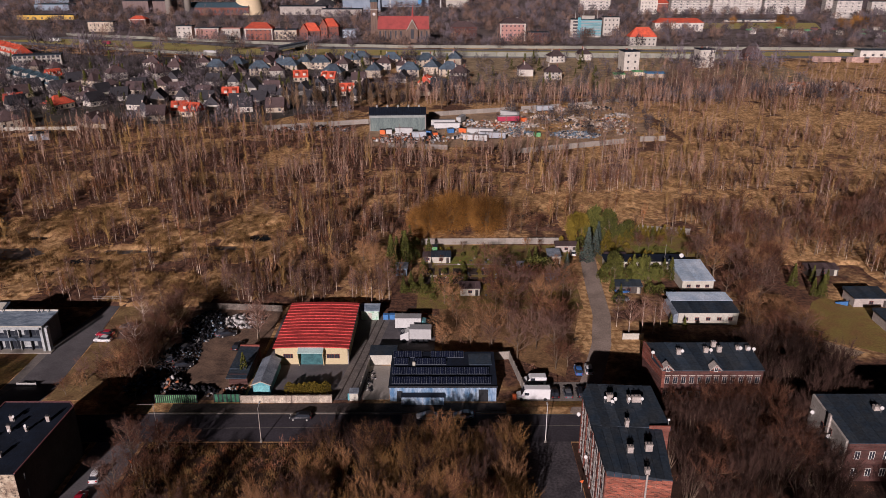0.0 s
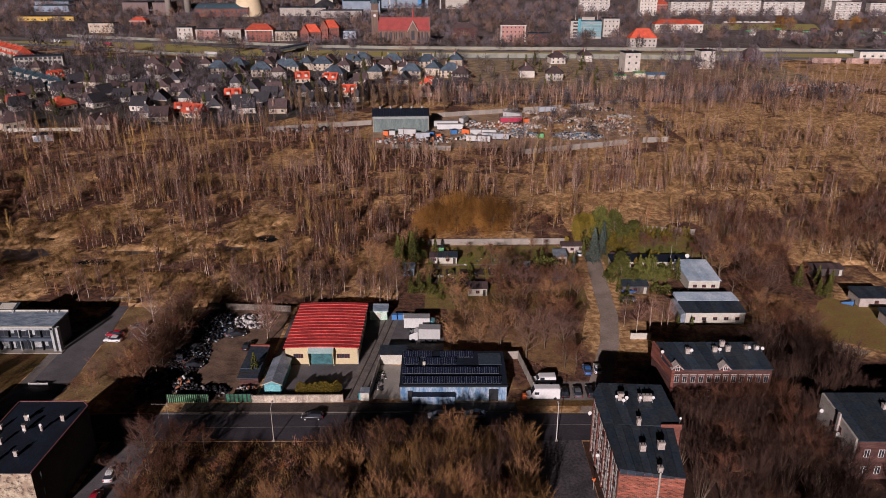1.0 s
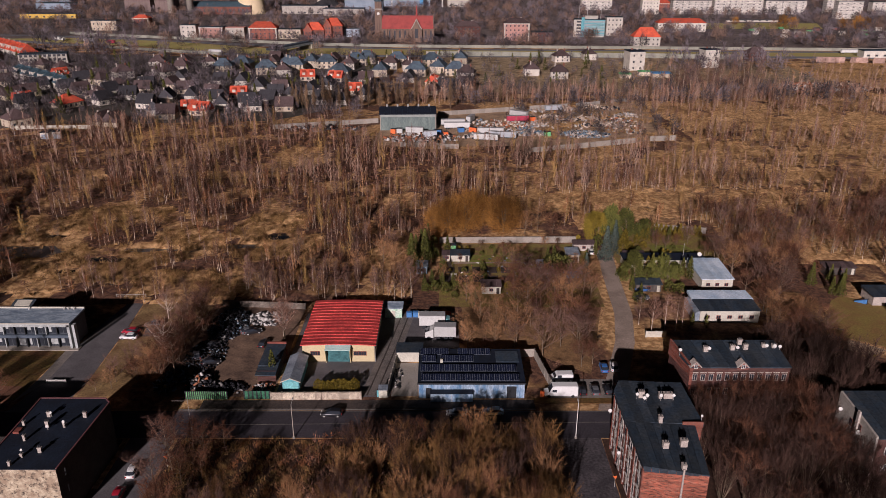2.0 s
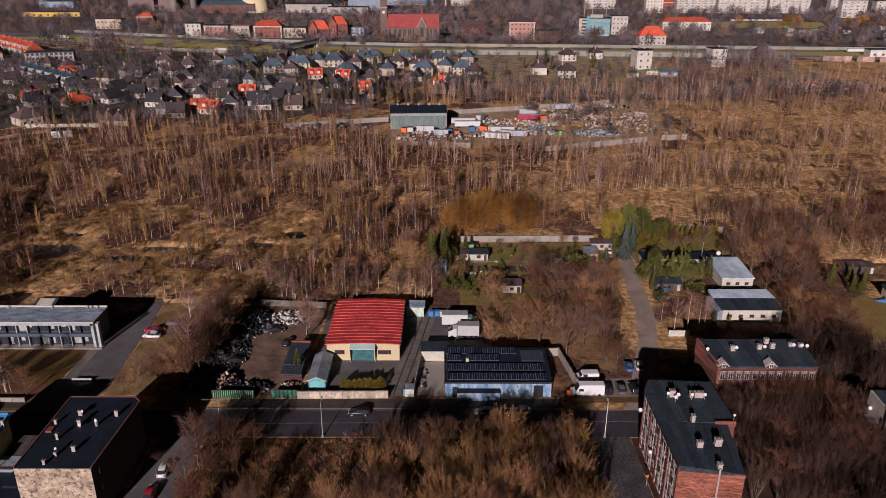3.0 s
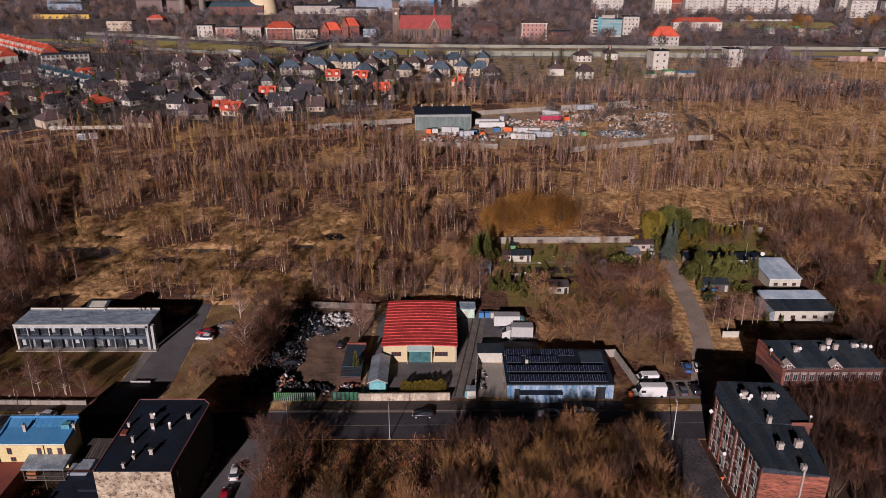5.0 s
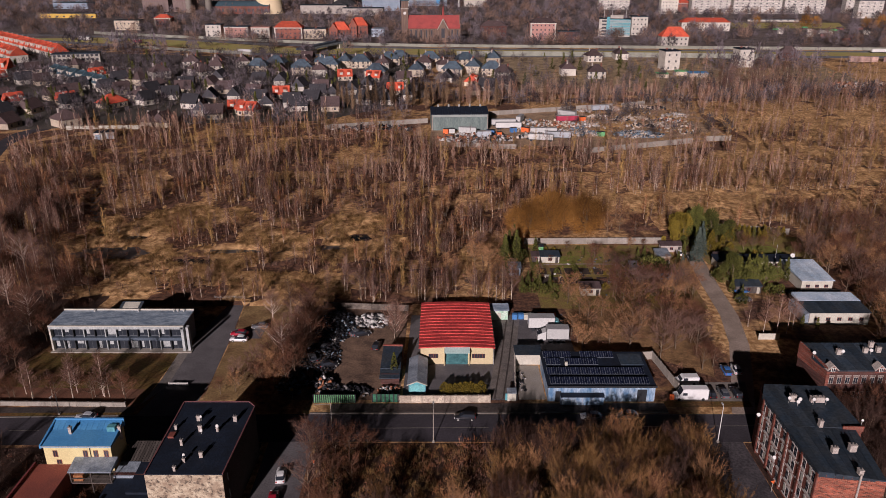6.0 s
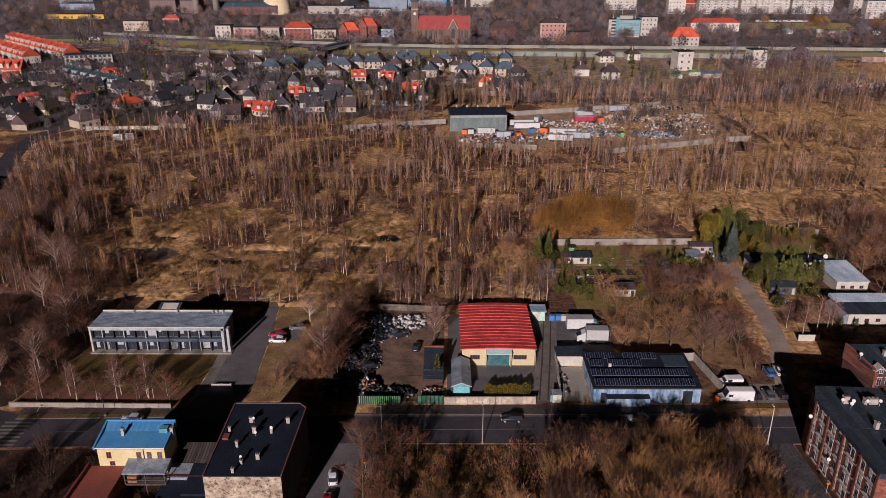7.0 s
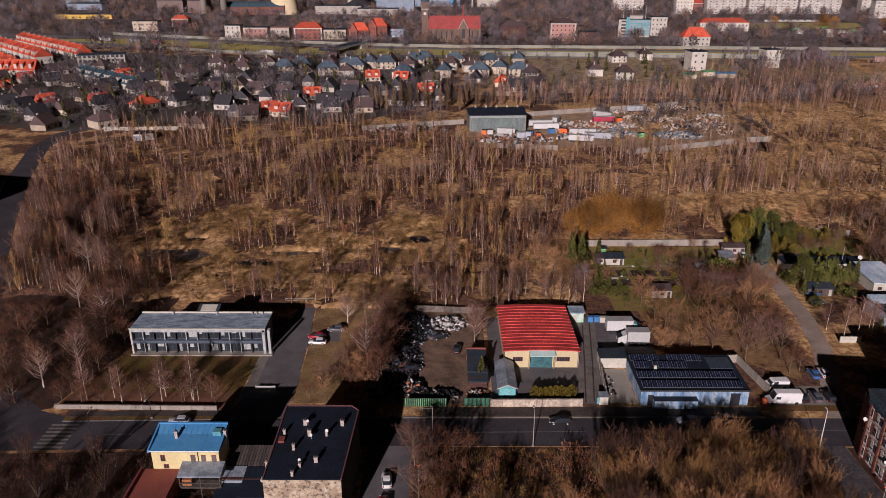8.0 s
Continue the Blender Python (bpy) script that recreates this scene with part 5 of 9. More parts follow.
def round_pine(h, w, n, size):
    crown, trunk = Sticks(), Sticks()
    trunk.twig((0, 0, 0), (0, 0, h * .7), .22, .1)
    lobes = [(rg.normal(0, w * .22), rg.normal(0, w * .22), h * rg.uniform(.12, .92), w * rg.uniform(.14, .26)) for _ in range(14)]
    for x, y, z, r in lobes:
        trunk.twig((0, 0, z * .6), (x, y, z), .08, .03)
    for i in range(n):
        x, y, z, r = lobes[int(rg.integers(14))]
        p = rg.normal(0, 1, 3)
        p = p / np.linalg.norm(p) * r * rg.uniform(.7, 1.05)
        a = np.array((x + p[0], y + p[1], z + p[2] * .85))
        for _ in range(2):
            crown.twig(a, a + (p / r * .7 + rg.normal(0, .5, 3) + np.array((0, 0, .35))) * size * 2.2, size * .38)
    return trunk, crown


def tree_kind(name, maker, bark, leafage, label, category="tree", group="", parts=("trunk", "crown")):
    """Meshes of one tree, to be placed as things that share them."""
    tr, cr = maker
    return dict(name=name, trunk=tri_mesh("trunk", *tr.arrays(), [bark]), crown=tri_mesh("crown", *cr.arrays(), [leafage]), label=label, category=category, group=group, raw=(tr.arrays(), cr.arrays()), mats=(bark, leafage), parts=parts)


def plant(kind, x, y, s=1.0, turn=None, z=0.0, flat=1.0):
    ob = new(kind["name"])
    ob.matrix_basis = pose(x, y, z + max(0.0, field_height(x, y)) - .05, 0, 0, rnd.uniform(0, 360) if turn is None else turn) @ Matrix.Diagonal((s * flat, s * flat, s, 1))
    tagged(ob, kind["label"], kind["category"], kind["group"])
    for key, nm in zip(("trunk", "crown"), kind["parts"]):
        part(nm, kind[key], None, ob)
    return ob


def thicket(name, kinds, places, label, category):
    """Many plants that nobody could count, as one object."""
    vs, ts, ix, mats, n = [], [], [], [], 0
    pick = rg.integers(len(kinds), size=len(places))
    turns = rg.uniform(0, 2 * math.pi, len(places))
    for (x, y, s), k, a in zip(places, pick, turns):
        kd = kinds[k]
        c, d = math.cos(a) * s, math.sin(a) * s
        rot = np.array(((c, -d, 0), (d, c, 0), (0, 0, s)), np.float32)
        for (v, t), m in zip(kd["raw"], kd["mats"]):
            if not len(v):
                continue
            if m not in mats:
                mats.append(m)
            vs.append(v @ rot.T + np.array((x, y, max(0.0, field_height(x, y)) - .05), np.float32))
            ts.append(t + n)
            ix.append(np.full(len(t), mats.index(m), np.int32))
            n += len(v)
    ob = new(name, tri_mesh(name, np.concatenate(vs), np.concatenate(ts), mats, np.concatenate(ix)))
    return tagged(ob, label, category, kind="stuff")


birch_label = "slender bare birch with pale trunk and reddish twigs"
BIRCHES = [tree_kind("birch_tree", slim_tree(rg.uniform(9, 12), 46, 8, .13, .026, .125, .16, 1.9), BARK_BIRCH, TW_BIRCH, birch_label, "tree", "birches of the waste ground") for _ in range(5)]
TALL_BIRCH = [tree_kind("birch_tree", slim_tree(13, 90, 11, .18, .02, .19, .2), BARK_BIRCH, TW_BIRCH, "tall bare birch with whitish trunk beside the yards", "tree", "tall birches") for _ in range(3)]
POPLARS = [tree_kind("poplar_tree", slim_tree(17, 150, 5, .22, .06, .085, .05, 2.2), BARK, TW_POPLAR, "bare brown columnar poplar tree", "tree", "row of poplars") for _ in range(3)]
BARES = [tree_kind("bare_tree", broad_tree(rg.uniform(9, 11), 13, 11, 10, .17, .018, .8, .22), BARK, m, "leafless tree with wide brown crown", "tree", "bare trees") for m in (TW_DARK, TW_TAN, TW_DARK, TW_BIRCH)]
BIG_BARES = [tree_kind("thicket_tree", vase_tree(10, 14, 13, 11, .06, .0175, .62), BARK, m, "dense leafless tree with upright tan twigs", "tree", "trees of the roadside thicket") for m in (TW_OCHRE, TW_DARK, TW_TAN, TW_SHADE)]
WOOD_BARE = [tree_kind("wood", broad_tree(rg.uniform(9, 11), 10, 8, 6, .17, .028, .8, .22), BARK, m, "", "tree") for m in (TW_DARK, TW_BIRCH, TW_DARK)]
WHITE_BIRCH = [tree_kind("birch_tree", broad_tree(13, 22, 9, 10, .24, .016, .66, .25), BARK_WHITE, TW_PINK, "wide-crowned white birch with pale limbs and reddish twigs", "tree", "tall birches") for _ in range(2)]
PINK_BIRCH = [tree_kind("birch_tree", slim_tree(10, 60, 10, .11, .017, .22, .28, 1.1), BARK_WHITE, TW_PINK, "slender birch with white trunk and pinkish twigs", "tree", "tall birches") for _ in range(2)]
WILLOWS = [tree_kind("willow_tree", dome_tree(12.5, 12.5, 3000, .042, .03, 12, .25, .9, .085), BARK, TW_ORANGE, "orange-twigged bare willow behind the garden wall", "tree", "willows") for _ in range(2)]
# smaller kinds, for plants without number
S_BIRCH = [tree_kind("birch", slim_tree(rg.uniform(7, 11.5), 22, 3, .1, .045, .13, .1, 2.2), BARK_BIRCH, m, "", "tree") for m in (TW_BIRCH, TW_BIRCH, TW_TAN, TW_DARK, TW_RUST)]
L_BIRCH = [tree_kind("birch", slim_tree(rg.uniform(7, 11.5), 15, 2, .1, .072, .14, .06, 2.2), BARK_BIRCH, m, "", "tree") for m in (TW_PALE, TW_PINK, TW_PALE, TW_BIRCH, TW_MAUVE)]
S_BARE = [tree_kind("bare", vase_tree(rg.uniform(5.5, 8), 5, 5, 4, .08, .048, .7), BARK, m, "", "tree") for m in (TW_DARK, TW_TAN, TW_RUST, TW_BIRCH)]
SHRUB = [tree_kind("shrub", dome_tree(rg.uniform(2.0, 3.4), rg.uniform(2.4, 3.6), 34, .06, .05, 2, .05, .9), BARK, m, "", "shrub") for m in (TW_RUST, TW_MAUVE, TW_DARK, TW_MAUVE)]
LOW_SCRUB = [tree_kind("shrub", dome_tree(rg.uniform(1.3, 2.0), rg.uniform(1.8, 2.8), 22, .07, .02, 1, .04, 1.0, .06), BARK, m, "", "shrub") for m in (TW_MAUVE, TW_BIRCH, TW_DARK, TW_MAUVE)]
GOLDEN = [tree_kind("shrub", dome_tree(rg.uniform(2.5, 4.5), rg.uniform(2.0, 3.0), 70, .045, .02, 2, .05, 1.4, .05), BARK, m, "", "shrub") for m in (TW_GOLD, TW_GOLD, TW_TAN)]
GOLD_SPIRE = [tree_kind("spire", slim_tree(rg.uniform(8, 11), 44, 3, .08, .045, .085, .03, 2.4), BARK, TW_GOLD, "", "tree") for _ in range(2)]
# reddish undergrowth with shade put into its twig colours
RUSTY = [tree_kind("shrub", dome_tree(2.6, 2.6, 44, .045, .04, 2, .05, 1.2), BARK, m, "", "shrub") for m in (TW_EMBER, TW_SHADE, TW_SHADE)]
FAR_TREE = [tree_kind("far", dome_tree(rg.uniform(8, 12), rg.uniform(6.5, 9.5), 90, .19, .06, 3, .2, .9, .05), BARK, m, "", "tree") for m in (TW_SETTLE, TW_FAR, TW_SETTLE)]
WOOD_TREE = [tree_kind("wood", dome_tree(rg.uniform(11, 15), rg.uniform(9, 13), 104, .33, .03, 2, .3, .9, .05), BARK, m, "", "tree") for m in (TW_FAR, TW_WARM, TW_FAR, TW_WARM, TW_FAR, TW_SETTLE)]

FAR_GOLD = tree_kind("willow_tree", dome_tree(12, 12, 500, .16, .03, 4, .3, .9, .06), BARK, TW_ORANGE, "ochre-twigged bare willow among far allotments", "tree", "far willows")


def tussock(n, h, w):
    s = Sticks()
    for _ in range(n):
        t, o = rg.uniform(0, 2 * math.pi), rg.uniform(.2, 1)
        a = np.array((math.cos(t) * w * o * .5, math.sin(t) * w * o * .5, 0))
        s.twig(a, a + np.array((math.cos(t) * w * o, math.sin(t) * w * o, h * rg.uniform(.35, 1.1)) + rg.normal(0, .12, 3)), .05)
    return Sticks(), s


def tuft(n, h, w):
    s = Sticks()
    for _ in range(n):
        a = np.array((rg.normal(0, w), rg.normal(0, w), 0))
        s.twig(a, a + np.array((rg.normal(0, .35 * h), rg.normal(0, .35 * h), h * rg.uniform(.5, 1.1))), .035)
    return Sticks(), s


FINE_TUFTS = [tree_kind("tuft", tuft(30, .85, .5), BARK, m, "", "grass") for m in (STRAW_BROWN, STRAW_BROWN, TW_RUST)]
TUFTS = [tree_kind("tuft", tussock(24, .7, .6), BARK, STRAW, "", "grass") for _ in range(4)]
THUJAS = {"gold": [tree_kind("thuja", column_leaf(4.0, 1.9, 300, .22, 2.8), BARK, THUJA_Y, "yellow-green columnar thuja before the garden wall", "shrub", "thuja row") for _ in range(2)],
          "green": [tree_kind("thuja", column_leaf(5, 1.5, 520, .16), BARK, THUJA_G, "dense dark green columnar thuja", "shrub", "thujas") for _ in range(2)],
          "yellow": [tree_kind("thuja", column_leaf(3.0, 2.4, 560, .16, 4.5), BARK, THUJA_Y, "yellow-green columnar thuja of the hedge", "shrub", "thuja hedge") for _ in range(2)]}
PINES = [tree_kind("pine_tree", round_pine(9, 8, 2200, .25), BARK, PINE, "round-crowned dark green pine tree", "tree", "pines") for _ in range(2)]
GOLD_PINE = tree_kind("pine_tree", round_pine(9, 7, 2200, .22), BARK, THUJA_Y, "yellow-green full-crowned conifer beside the lane", "tree", "pines")
BUSHES = [tree_kind("garden_bush", column_leaf(2.4, 2.8, 230, .24, 3.5), BARK, m, lab, "bush", "garden bushes") for m, lab in ((THUJA_G, "dark green rounded evergreen garden bush"), (THUJA_G, "dark green rounded evergreen garden bush"), (THUJA_Y, "yellow-green rounded garden bush"))]
SPRUCES = [tree_kind("spruce_tree", conifer(9, 4.2, 1200, .28), BARK, SPRUCE, "tall blue-green spruce tree", "tree", "spruces") for _ in range(2)]
FAR_FIR = tree_kind("fir_tree", conifer(9, 4.5, 220, .5), BARK, PINE, "dark green fir tree among the houses", "tree", "garden firs")
FIRS = [tree_kind("fir_tree", conifer(9, 4.5, 1100, .28), BARK, PINE, "dark green pointed fir tree", "tree", "firs") for _ in range(2)]


# ---- where things grow ----
def lump(x, y):
    """Height of the rough field above its base."""
    a = noise.noise(Vector((x / 9, y / 9, 3.1))) * .6 + noise.noise(Vector((x / 4.2, y / 4.2, 7.7))) * .6 + noise.noise(Vector((x / 30, y / 30, 1.3))) * .6
    return max(0.04, .45 + a)


def blob(x, y, scale, seed):
    return noise.noise(Vector((x / scale + seed * 17.3, y / scale - seed * 5.1, seed)))


def inside(x, y, *boxes):
    return any(a <= x <= b and c <= y <= d for a, b, c, d in boxes)


def left_edge(y):
    """Eastern side of the curving western road."""
    pts = ((118, -140), (160, -162), (200, -179), (250, -201), (300, -222), (350, -238), (400, -225), (450, -180))
    for (y0, x0), (y1, x1) in zip(pts, pts[1:]):
        if y0 <= y <= y1:
            return x0 + (x1 - x0) * (y - y0) / (y1 - y0)
    return -180


def open_field(x, y):
    """True where the waste ground stretches."""
    if y < 178 + (6 + 11 * blob(x, 0, 12, 21) if x < -112 else 0) or y > 520 or x < left_edge(y) + 1 or x > 330:
        return False
    if inside(x, y, (-95, 118, 385, 480), (-42, 118, 352, 400), (30, 120, 345, 470)):
        return False
    if inside(x, y, (-14, 86, 170, 236), (86, 125, 150, 206)):
        return False
    if x < 90 and y > 400 or y > 470 and x < 130:
        return False
    return True


CLEARINGS = ((-74, 188, 17, 11), (-52, 196, 12, 5), (-118, 205, 30, 12), (-95, 214, 22, 9), (-60, 222, 16, 14), (-64, 238, 12, 10), (60, 262, 70, 11), (110, 268, 50, 12), (-40, 265, 12, 7), (-115, 250, 20, 8),
             (-108, 197, 22, 7), (-128, 237, 15, 9), (-90, 226, 15, 6), (-146, 236, 6, 12), (-139, 220, 11, 10), (-133, 205, 9, 6), (-18, 262, 10, 6), (150, 330, 60, 14), (190, 400, 70, 30), (230, 330, 50, 18), (-95, 300, 22, 6), (10, 300, 40, 5), (175, 290, 50, 14), (-20, 210, 8, 12))


def clearing(x, y):
    edge = 1 + .9 * noise.noise(Vector((x / 7, y / 7, 4.4)))
    return any(((x - a) / w) ** 2 + ((y - b) / d) ** 2 < edge for a, b, w, d in CLEARINGS)


WET = ((-108, 208, 6.5, 2.4), (-136, 214, 12, 5.5), (-60, 228, 3.6, 2.8), (-116, 199, 3, 1.4), (-133, 228, 4, 1.8), (-98, 216, 9, 1.6), (-70, 219, 7, 1.6))


DITCH = ((-171, 292), (-166, 272), (-160, 256), (-151, 241.5), (-143, 227))


def ditch_gap(x, y):
    """Distance to the line of the ditch."""
    p = Vector((x, y))
    best = 99
    for a, b in zip(DITCH, DITCH[1:]):
        a, d = Vector(a), Vector(b) - Vector(a)
        k = min(1, max(0, (p - a).dot(d) / d.length_squared))
        best = min(best, (p - a - d * k).length)
    return best


def field_height(x, y):
    gap = ditch_gap(x, y) if x < -135 and 220 < y < 300 else 99
    if gap < 1.9:
        return -.12
    if any(((x - a) / (w + 1)) ** 2 + ((y - b) / (d + 1)) ** 2 < 1 for a, b, w, d in WET):
        return -.12
    if not open_field(x, y):
        return -.12
    if gap < 5:
        return lump(x, y) + .9
    return lump(x, y) + (rnd.uniform(-.1, .4) if clearing(x, y) else 0)


fx, fy = np.arange(-246, 332, 2.0), np.arange(177, 524, 2.0)
fv = [(x + rnd.uniform(-.5, .5), y + rnd.uniform(-.5, .5), field_height(x, y)) for y in fy for x in fx]
ft = []
for j in range(len(fy) - 1):
    for i in range(len(fx) - 1):
        n = j * len(fx) + i
        if max(fv[n][2], fv[n + 1][2], fv[n + len(fx)][2], fv[n + len(fx) + 1][2]) > -.1:
            ft += [(n, n + 1, n + len(fx) + 1), (n, n + len(fx) + 1, n + len(fx))]
fm = []
for a, b, c in ft:
    x, y = (fv[a][0] + fv[b][0] + fv[c][0]) / 3, (fv[a][1] + fv[b][1] + fv[c][1]) / 3
    k = blob(x, y, 26, 1) + .6 * blob(x, y, 9, 4) + rnd.uniform(-.08, .08)
    fm.append(1 if clearing(x, y) or k < (-.32 if x < 40 else .3) else 2 if k > -.08 and x < 40 else 0)
tagged(new("field", tri_mesh("field", np.array(fv), np.array(ft), [GROUND, STRAW_GROUND, LITTER_GROUND], np.array(fm))), "lumpy waste ground with dry grass and dark hollows", "field", kind="structure")


def scatter(n, box, ok, size):
    out = []
    guard = 0
    while len(out) < n and guard < n * 30:
        guard += 1
        x, y = rnd.uniform(box[0], box[1]), rnd.uniform(box[2], box[3])
        if ok(x, y):
            out.append((x, y, rnd.uniform(*size)))
    return out


def stand(x, y):
    if x < -135 and 220 < y < 300 and ditch_gap(x, y) < 4:
        return False
    return open_field(x, y) and not clearing(x, y) and blob(x, y, 26, 1) + .9 * blob(x, y, 9, 4) > rnd.gauss(-.06, .2)


def brush(x, y):
    return open_field(x, y) and (not clearing(x, y) or rnd.random() < .05) and blob(x, y, 20, 2) > -.15


thicket("dry_grass", FINE_TUFTS[:2], scatter(800, (-160, -40, 180, 260), lambda x, y: open_field(x, y) and clearing(x, y) and not any(((x - a) / (w + 1)) ** 2 + ((y - b) / (d + 1)) ** 2 < 1 for a, b, w, d in WET), (.9, 1.9)), "brown tussocks of tall dry grass on the clearings", "grass")
# single birches of the nearer field
for x, y, s in scatter(180, (-200, 190, 180, 300), lambda x, y: stand(x, y), (.65, 1.15)):
    plant(BIRCHES[rnd.randrange(5)], x, y, s)
thicket("birch_scrub", L_BIRCH, scatter(2200, (-245, 330, 275, 520), stand, (.45, 1.2)), "distant young bare birches on the waste ground", "trees")
thicket("birch_scrub", S_BIRCH, scatter(1500, (-225, 220, 178, 285), stand, (.4, 1.2)), "countless young bare birches on the waste ground", "trees")
thicket("bare_scrub", S_BARE, scatter(760, (-245, 330, 178, 520), brush, (.35, .85)), "leafless brown scrub on the waste ground", "trees")
thicket("low_shrubs", SHRUB, scatter(3300, (-235, 320, 176, 470), lambda x, y: open_field(x, y) and not (clearing(x, y) and rnd.random() < .8) and blob(x, y, 14, 3) > -.35, (.4, 1.1)), "low brown shrubs among the dry grass", "shrubs")
thicket("dry_grass", TUFTS, scatter(4400, (-220, 260, 176, 400), lambda x, y: open_field(x, y) and (clearing(x, y) or rnd.random() < .3), (.5, 1.6)), "tufts of pale dry grass on the waste ground", "grass")


thicket("bare_scrub", [S_BARE[0], S_BARE[3], L_BIRCH[1], SHRUB[1], SHRUB[2]], scatter(420, (85, 330, 238, 505), lambda x, y: open_field(x, y) and blob(x, y, 15, 15) > -.05, (.4, .95)), "dark leafless scrub among the straw", "shrubs")


thicket("low_scrub", LOW_SCRUB, scatter(3400, (-220, 60, 182, 385), lambda x, y: open_field(x, y) and not clearing(x, y) and blob(x, y, 17, 14) > rnd.gauss(-.2, .15), (.5, 1.4)), "low mauve-brown scrub under the birches", "shrubs")
thicket("golden_scrub", GOLDEN + GOLD_SPIRE[:1], scatter(620, (-215, 160, 180, 420), lambda x, y: open_field(x, y) and (not clearing(x, y) or rnd.random() < .25) and blob(x, y, 22, 31) > -.02 + rnd.gauss(0, .12), (.5, 1.35)), "ochre leafless scrub among the birches", "shrubs")
thicket("golden_scrub", GOLD_SPIRE, scatter(80, (-190, 120, 182, 400), lambda x, y: stand(x, y), (.5, 1.1)), "narrow ochre young poplars among the birches", "trees")


# dark wood east of the gardens
def wood_east(x, y):
    return not inside(x, y, (56, 86, 150, 212), (86, 126, 148, 206)) and (x > 84 or y > 238) and blob(x, y, 16, 8) > -.3


thicket("bare_wood", WOOD_BARE, scatter(150, (78, 200, 206, 275), lambda x, y: wood_east(x, y) and not clearing(x, y), (.8, 1.25)), "dense dark leafless wood beyond the gardens", "trees")
for x, y, s in scatter(52, (77, 100, 146, 210), lambda x, y: x < 86 or y > 190, (.7, 1.1)):
    plant(BARES[rnd.randrange(4)], x, y, s)
thicket("undergrowth", SHRUB + S_BARE[:1], scatter(380, (76, 250, 140, 285), lambda x, y: not inside(x, y, (84, 126, 146, 206)), (.5, 1.0)), "brown undergrowth below the bare wood", "shrubs")

# roadside thicket in front
def front(x, y):
    return (x > -25 or rnd.random() < .16 and y < 104) and blob(x, y, 12, 9) > -.42


for x, y, s in scatter(104, (-54, 13, 88, 113), front, (.75, 1.1)):
    plant(BIG_BARES[rnd.choice((0, 1, 2, 0, 0, 3))], x, y, s * (1.0 if y < 106 else .85))
for x, y, s in scatter(34, (-22, 14, 107, 114.5), lambda x, y: True, (.75, 1.0)):
    plant(BIG_BARES[rnd.choice((0, 2, 3))], x, y, s)
for x, y in ((-15, 113), (-11, 112.5), (-2, 114), (8, 113)):
    plant(BIG_BARES[1], x, y, rnd.uniform(.7, .95))
thicket("undergrowth", SHRUB[:2] + [SHRUB[3]], scatter(430, (-30, 14, 92, 117), lambda x, y: True, (.7, 1.5)) + scatter(90, (-56, -30, 92, 114), lambda x, y: True, (.4, .9)), "brown undergrowth beside the road", "shrubs")
thicket("dry_grass", FINE_TUFTS, scatter(1300, (-56, 14, 96, 118), lambda x, y: True, (.5, 1.2)), "tufts of dry grass beside the road", "grass")
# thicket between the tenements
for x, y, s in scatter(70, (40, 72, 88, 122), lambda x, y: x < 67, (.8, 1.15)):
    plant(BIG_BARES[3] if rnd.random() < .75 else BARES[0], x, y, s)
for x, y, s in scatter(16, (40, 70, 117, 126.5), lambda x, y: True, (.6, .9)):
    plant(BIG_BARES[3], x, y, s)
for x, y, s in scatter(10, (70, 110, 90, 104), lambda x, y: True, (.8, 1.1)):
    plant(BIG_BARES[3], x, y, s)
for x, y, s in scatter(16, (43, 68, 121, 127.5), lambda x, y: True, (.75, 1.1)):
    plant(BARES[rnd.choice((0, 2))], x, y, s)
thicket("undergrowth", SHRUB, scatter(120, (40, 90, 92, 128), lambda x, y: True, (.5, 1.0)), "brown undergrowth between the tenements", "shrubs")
# crowns here take the shade-darkened twig colour
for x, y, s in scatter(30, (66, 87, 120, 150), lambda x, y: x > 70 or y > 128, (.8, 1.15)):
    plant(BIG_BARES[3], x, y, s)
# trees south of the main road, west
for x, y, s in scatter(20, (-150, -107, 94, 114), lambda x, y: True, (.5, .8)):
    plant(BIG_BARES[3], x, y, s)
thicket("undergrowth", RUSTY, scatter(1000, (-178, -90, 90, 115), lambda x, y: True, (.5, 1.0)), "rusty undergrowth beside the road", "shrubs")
for x, y, s in ((-57.5, 117, .8), (-57, 113, .85), (-53, 115, .8), (-55, 109, .95), (-50, 112, .9), (-56, 103, .9), (-52, 105, .8), (-47, 115, .7), (-54, 98, .8), (-49, 107, .7)):
    plant(BARES[rnd.choice((0, 2, 0, 3))], x, y, s)
west = []
for x, y, s in scatter(26, (-226, -140, 196, 300), lambda x, y: left_edge(y) + 2 < x < left_edge(y) + 40 and blob(x, y, 18, 12) > -.2, (.8, 1.25)):
    west.append((x, y, s))
thicket("bare_wood", WOOD_BARE, west, "dense dark leafless wood beside the western road", "trees")
for x, y, s in scatter(38, (-162, -127, 132, 200), lambda x, y: x > left_edge(y) + 3 and (x < -130 or y > 168), (.55, .95)):
    plant(BARES[rnd.choice((0, 2))], x, y, s)
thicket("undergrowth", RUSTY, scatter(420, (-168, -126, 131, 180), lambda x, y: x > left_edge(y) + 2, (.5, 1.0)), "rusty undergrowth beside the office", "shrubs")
for x, y, s in scatter(26, (-196, -146, 186, 262), lambda x, y: left_edge(y) + 2 < x < left_edge(y) + 20, (.7, 1.1)):
    plant(BARES[rnd.choice((0, 3))], x, y, s)
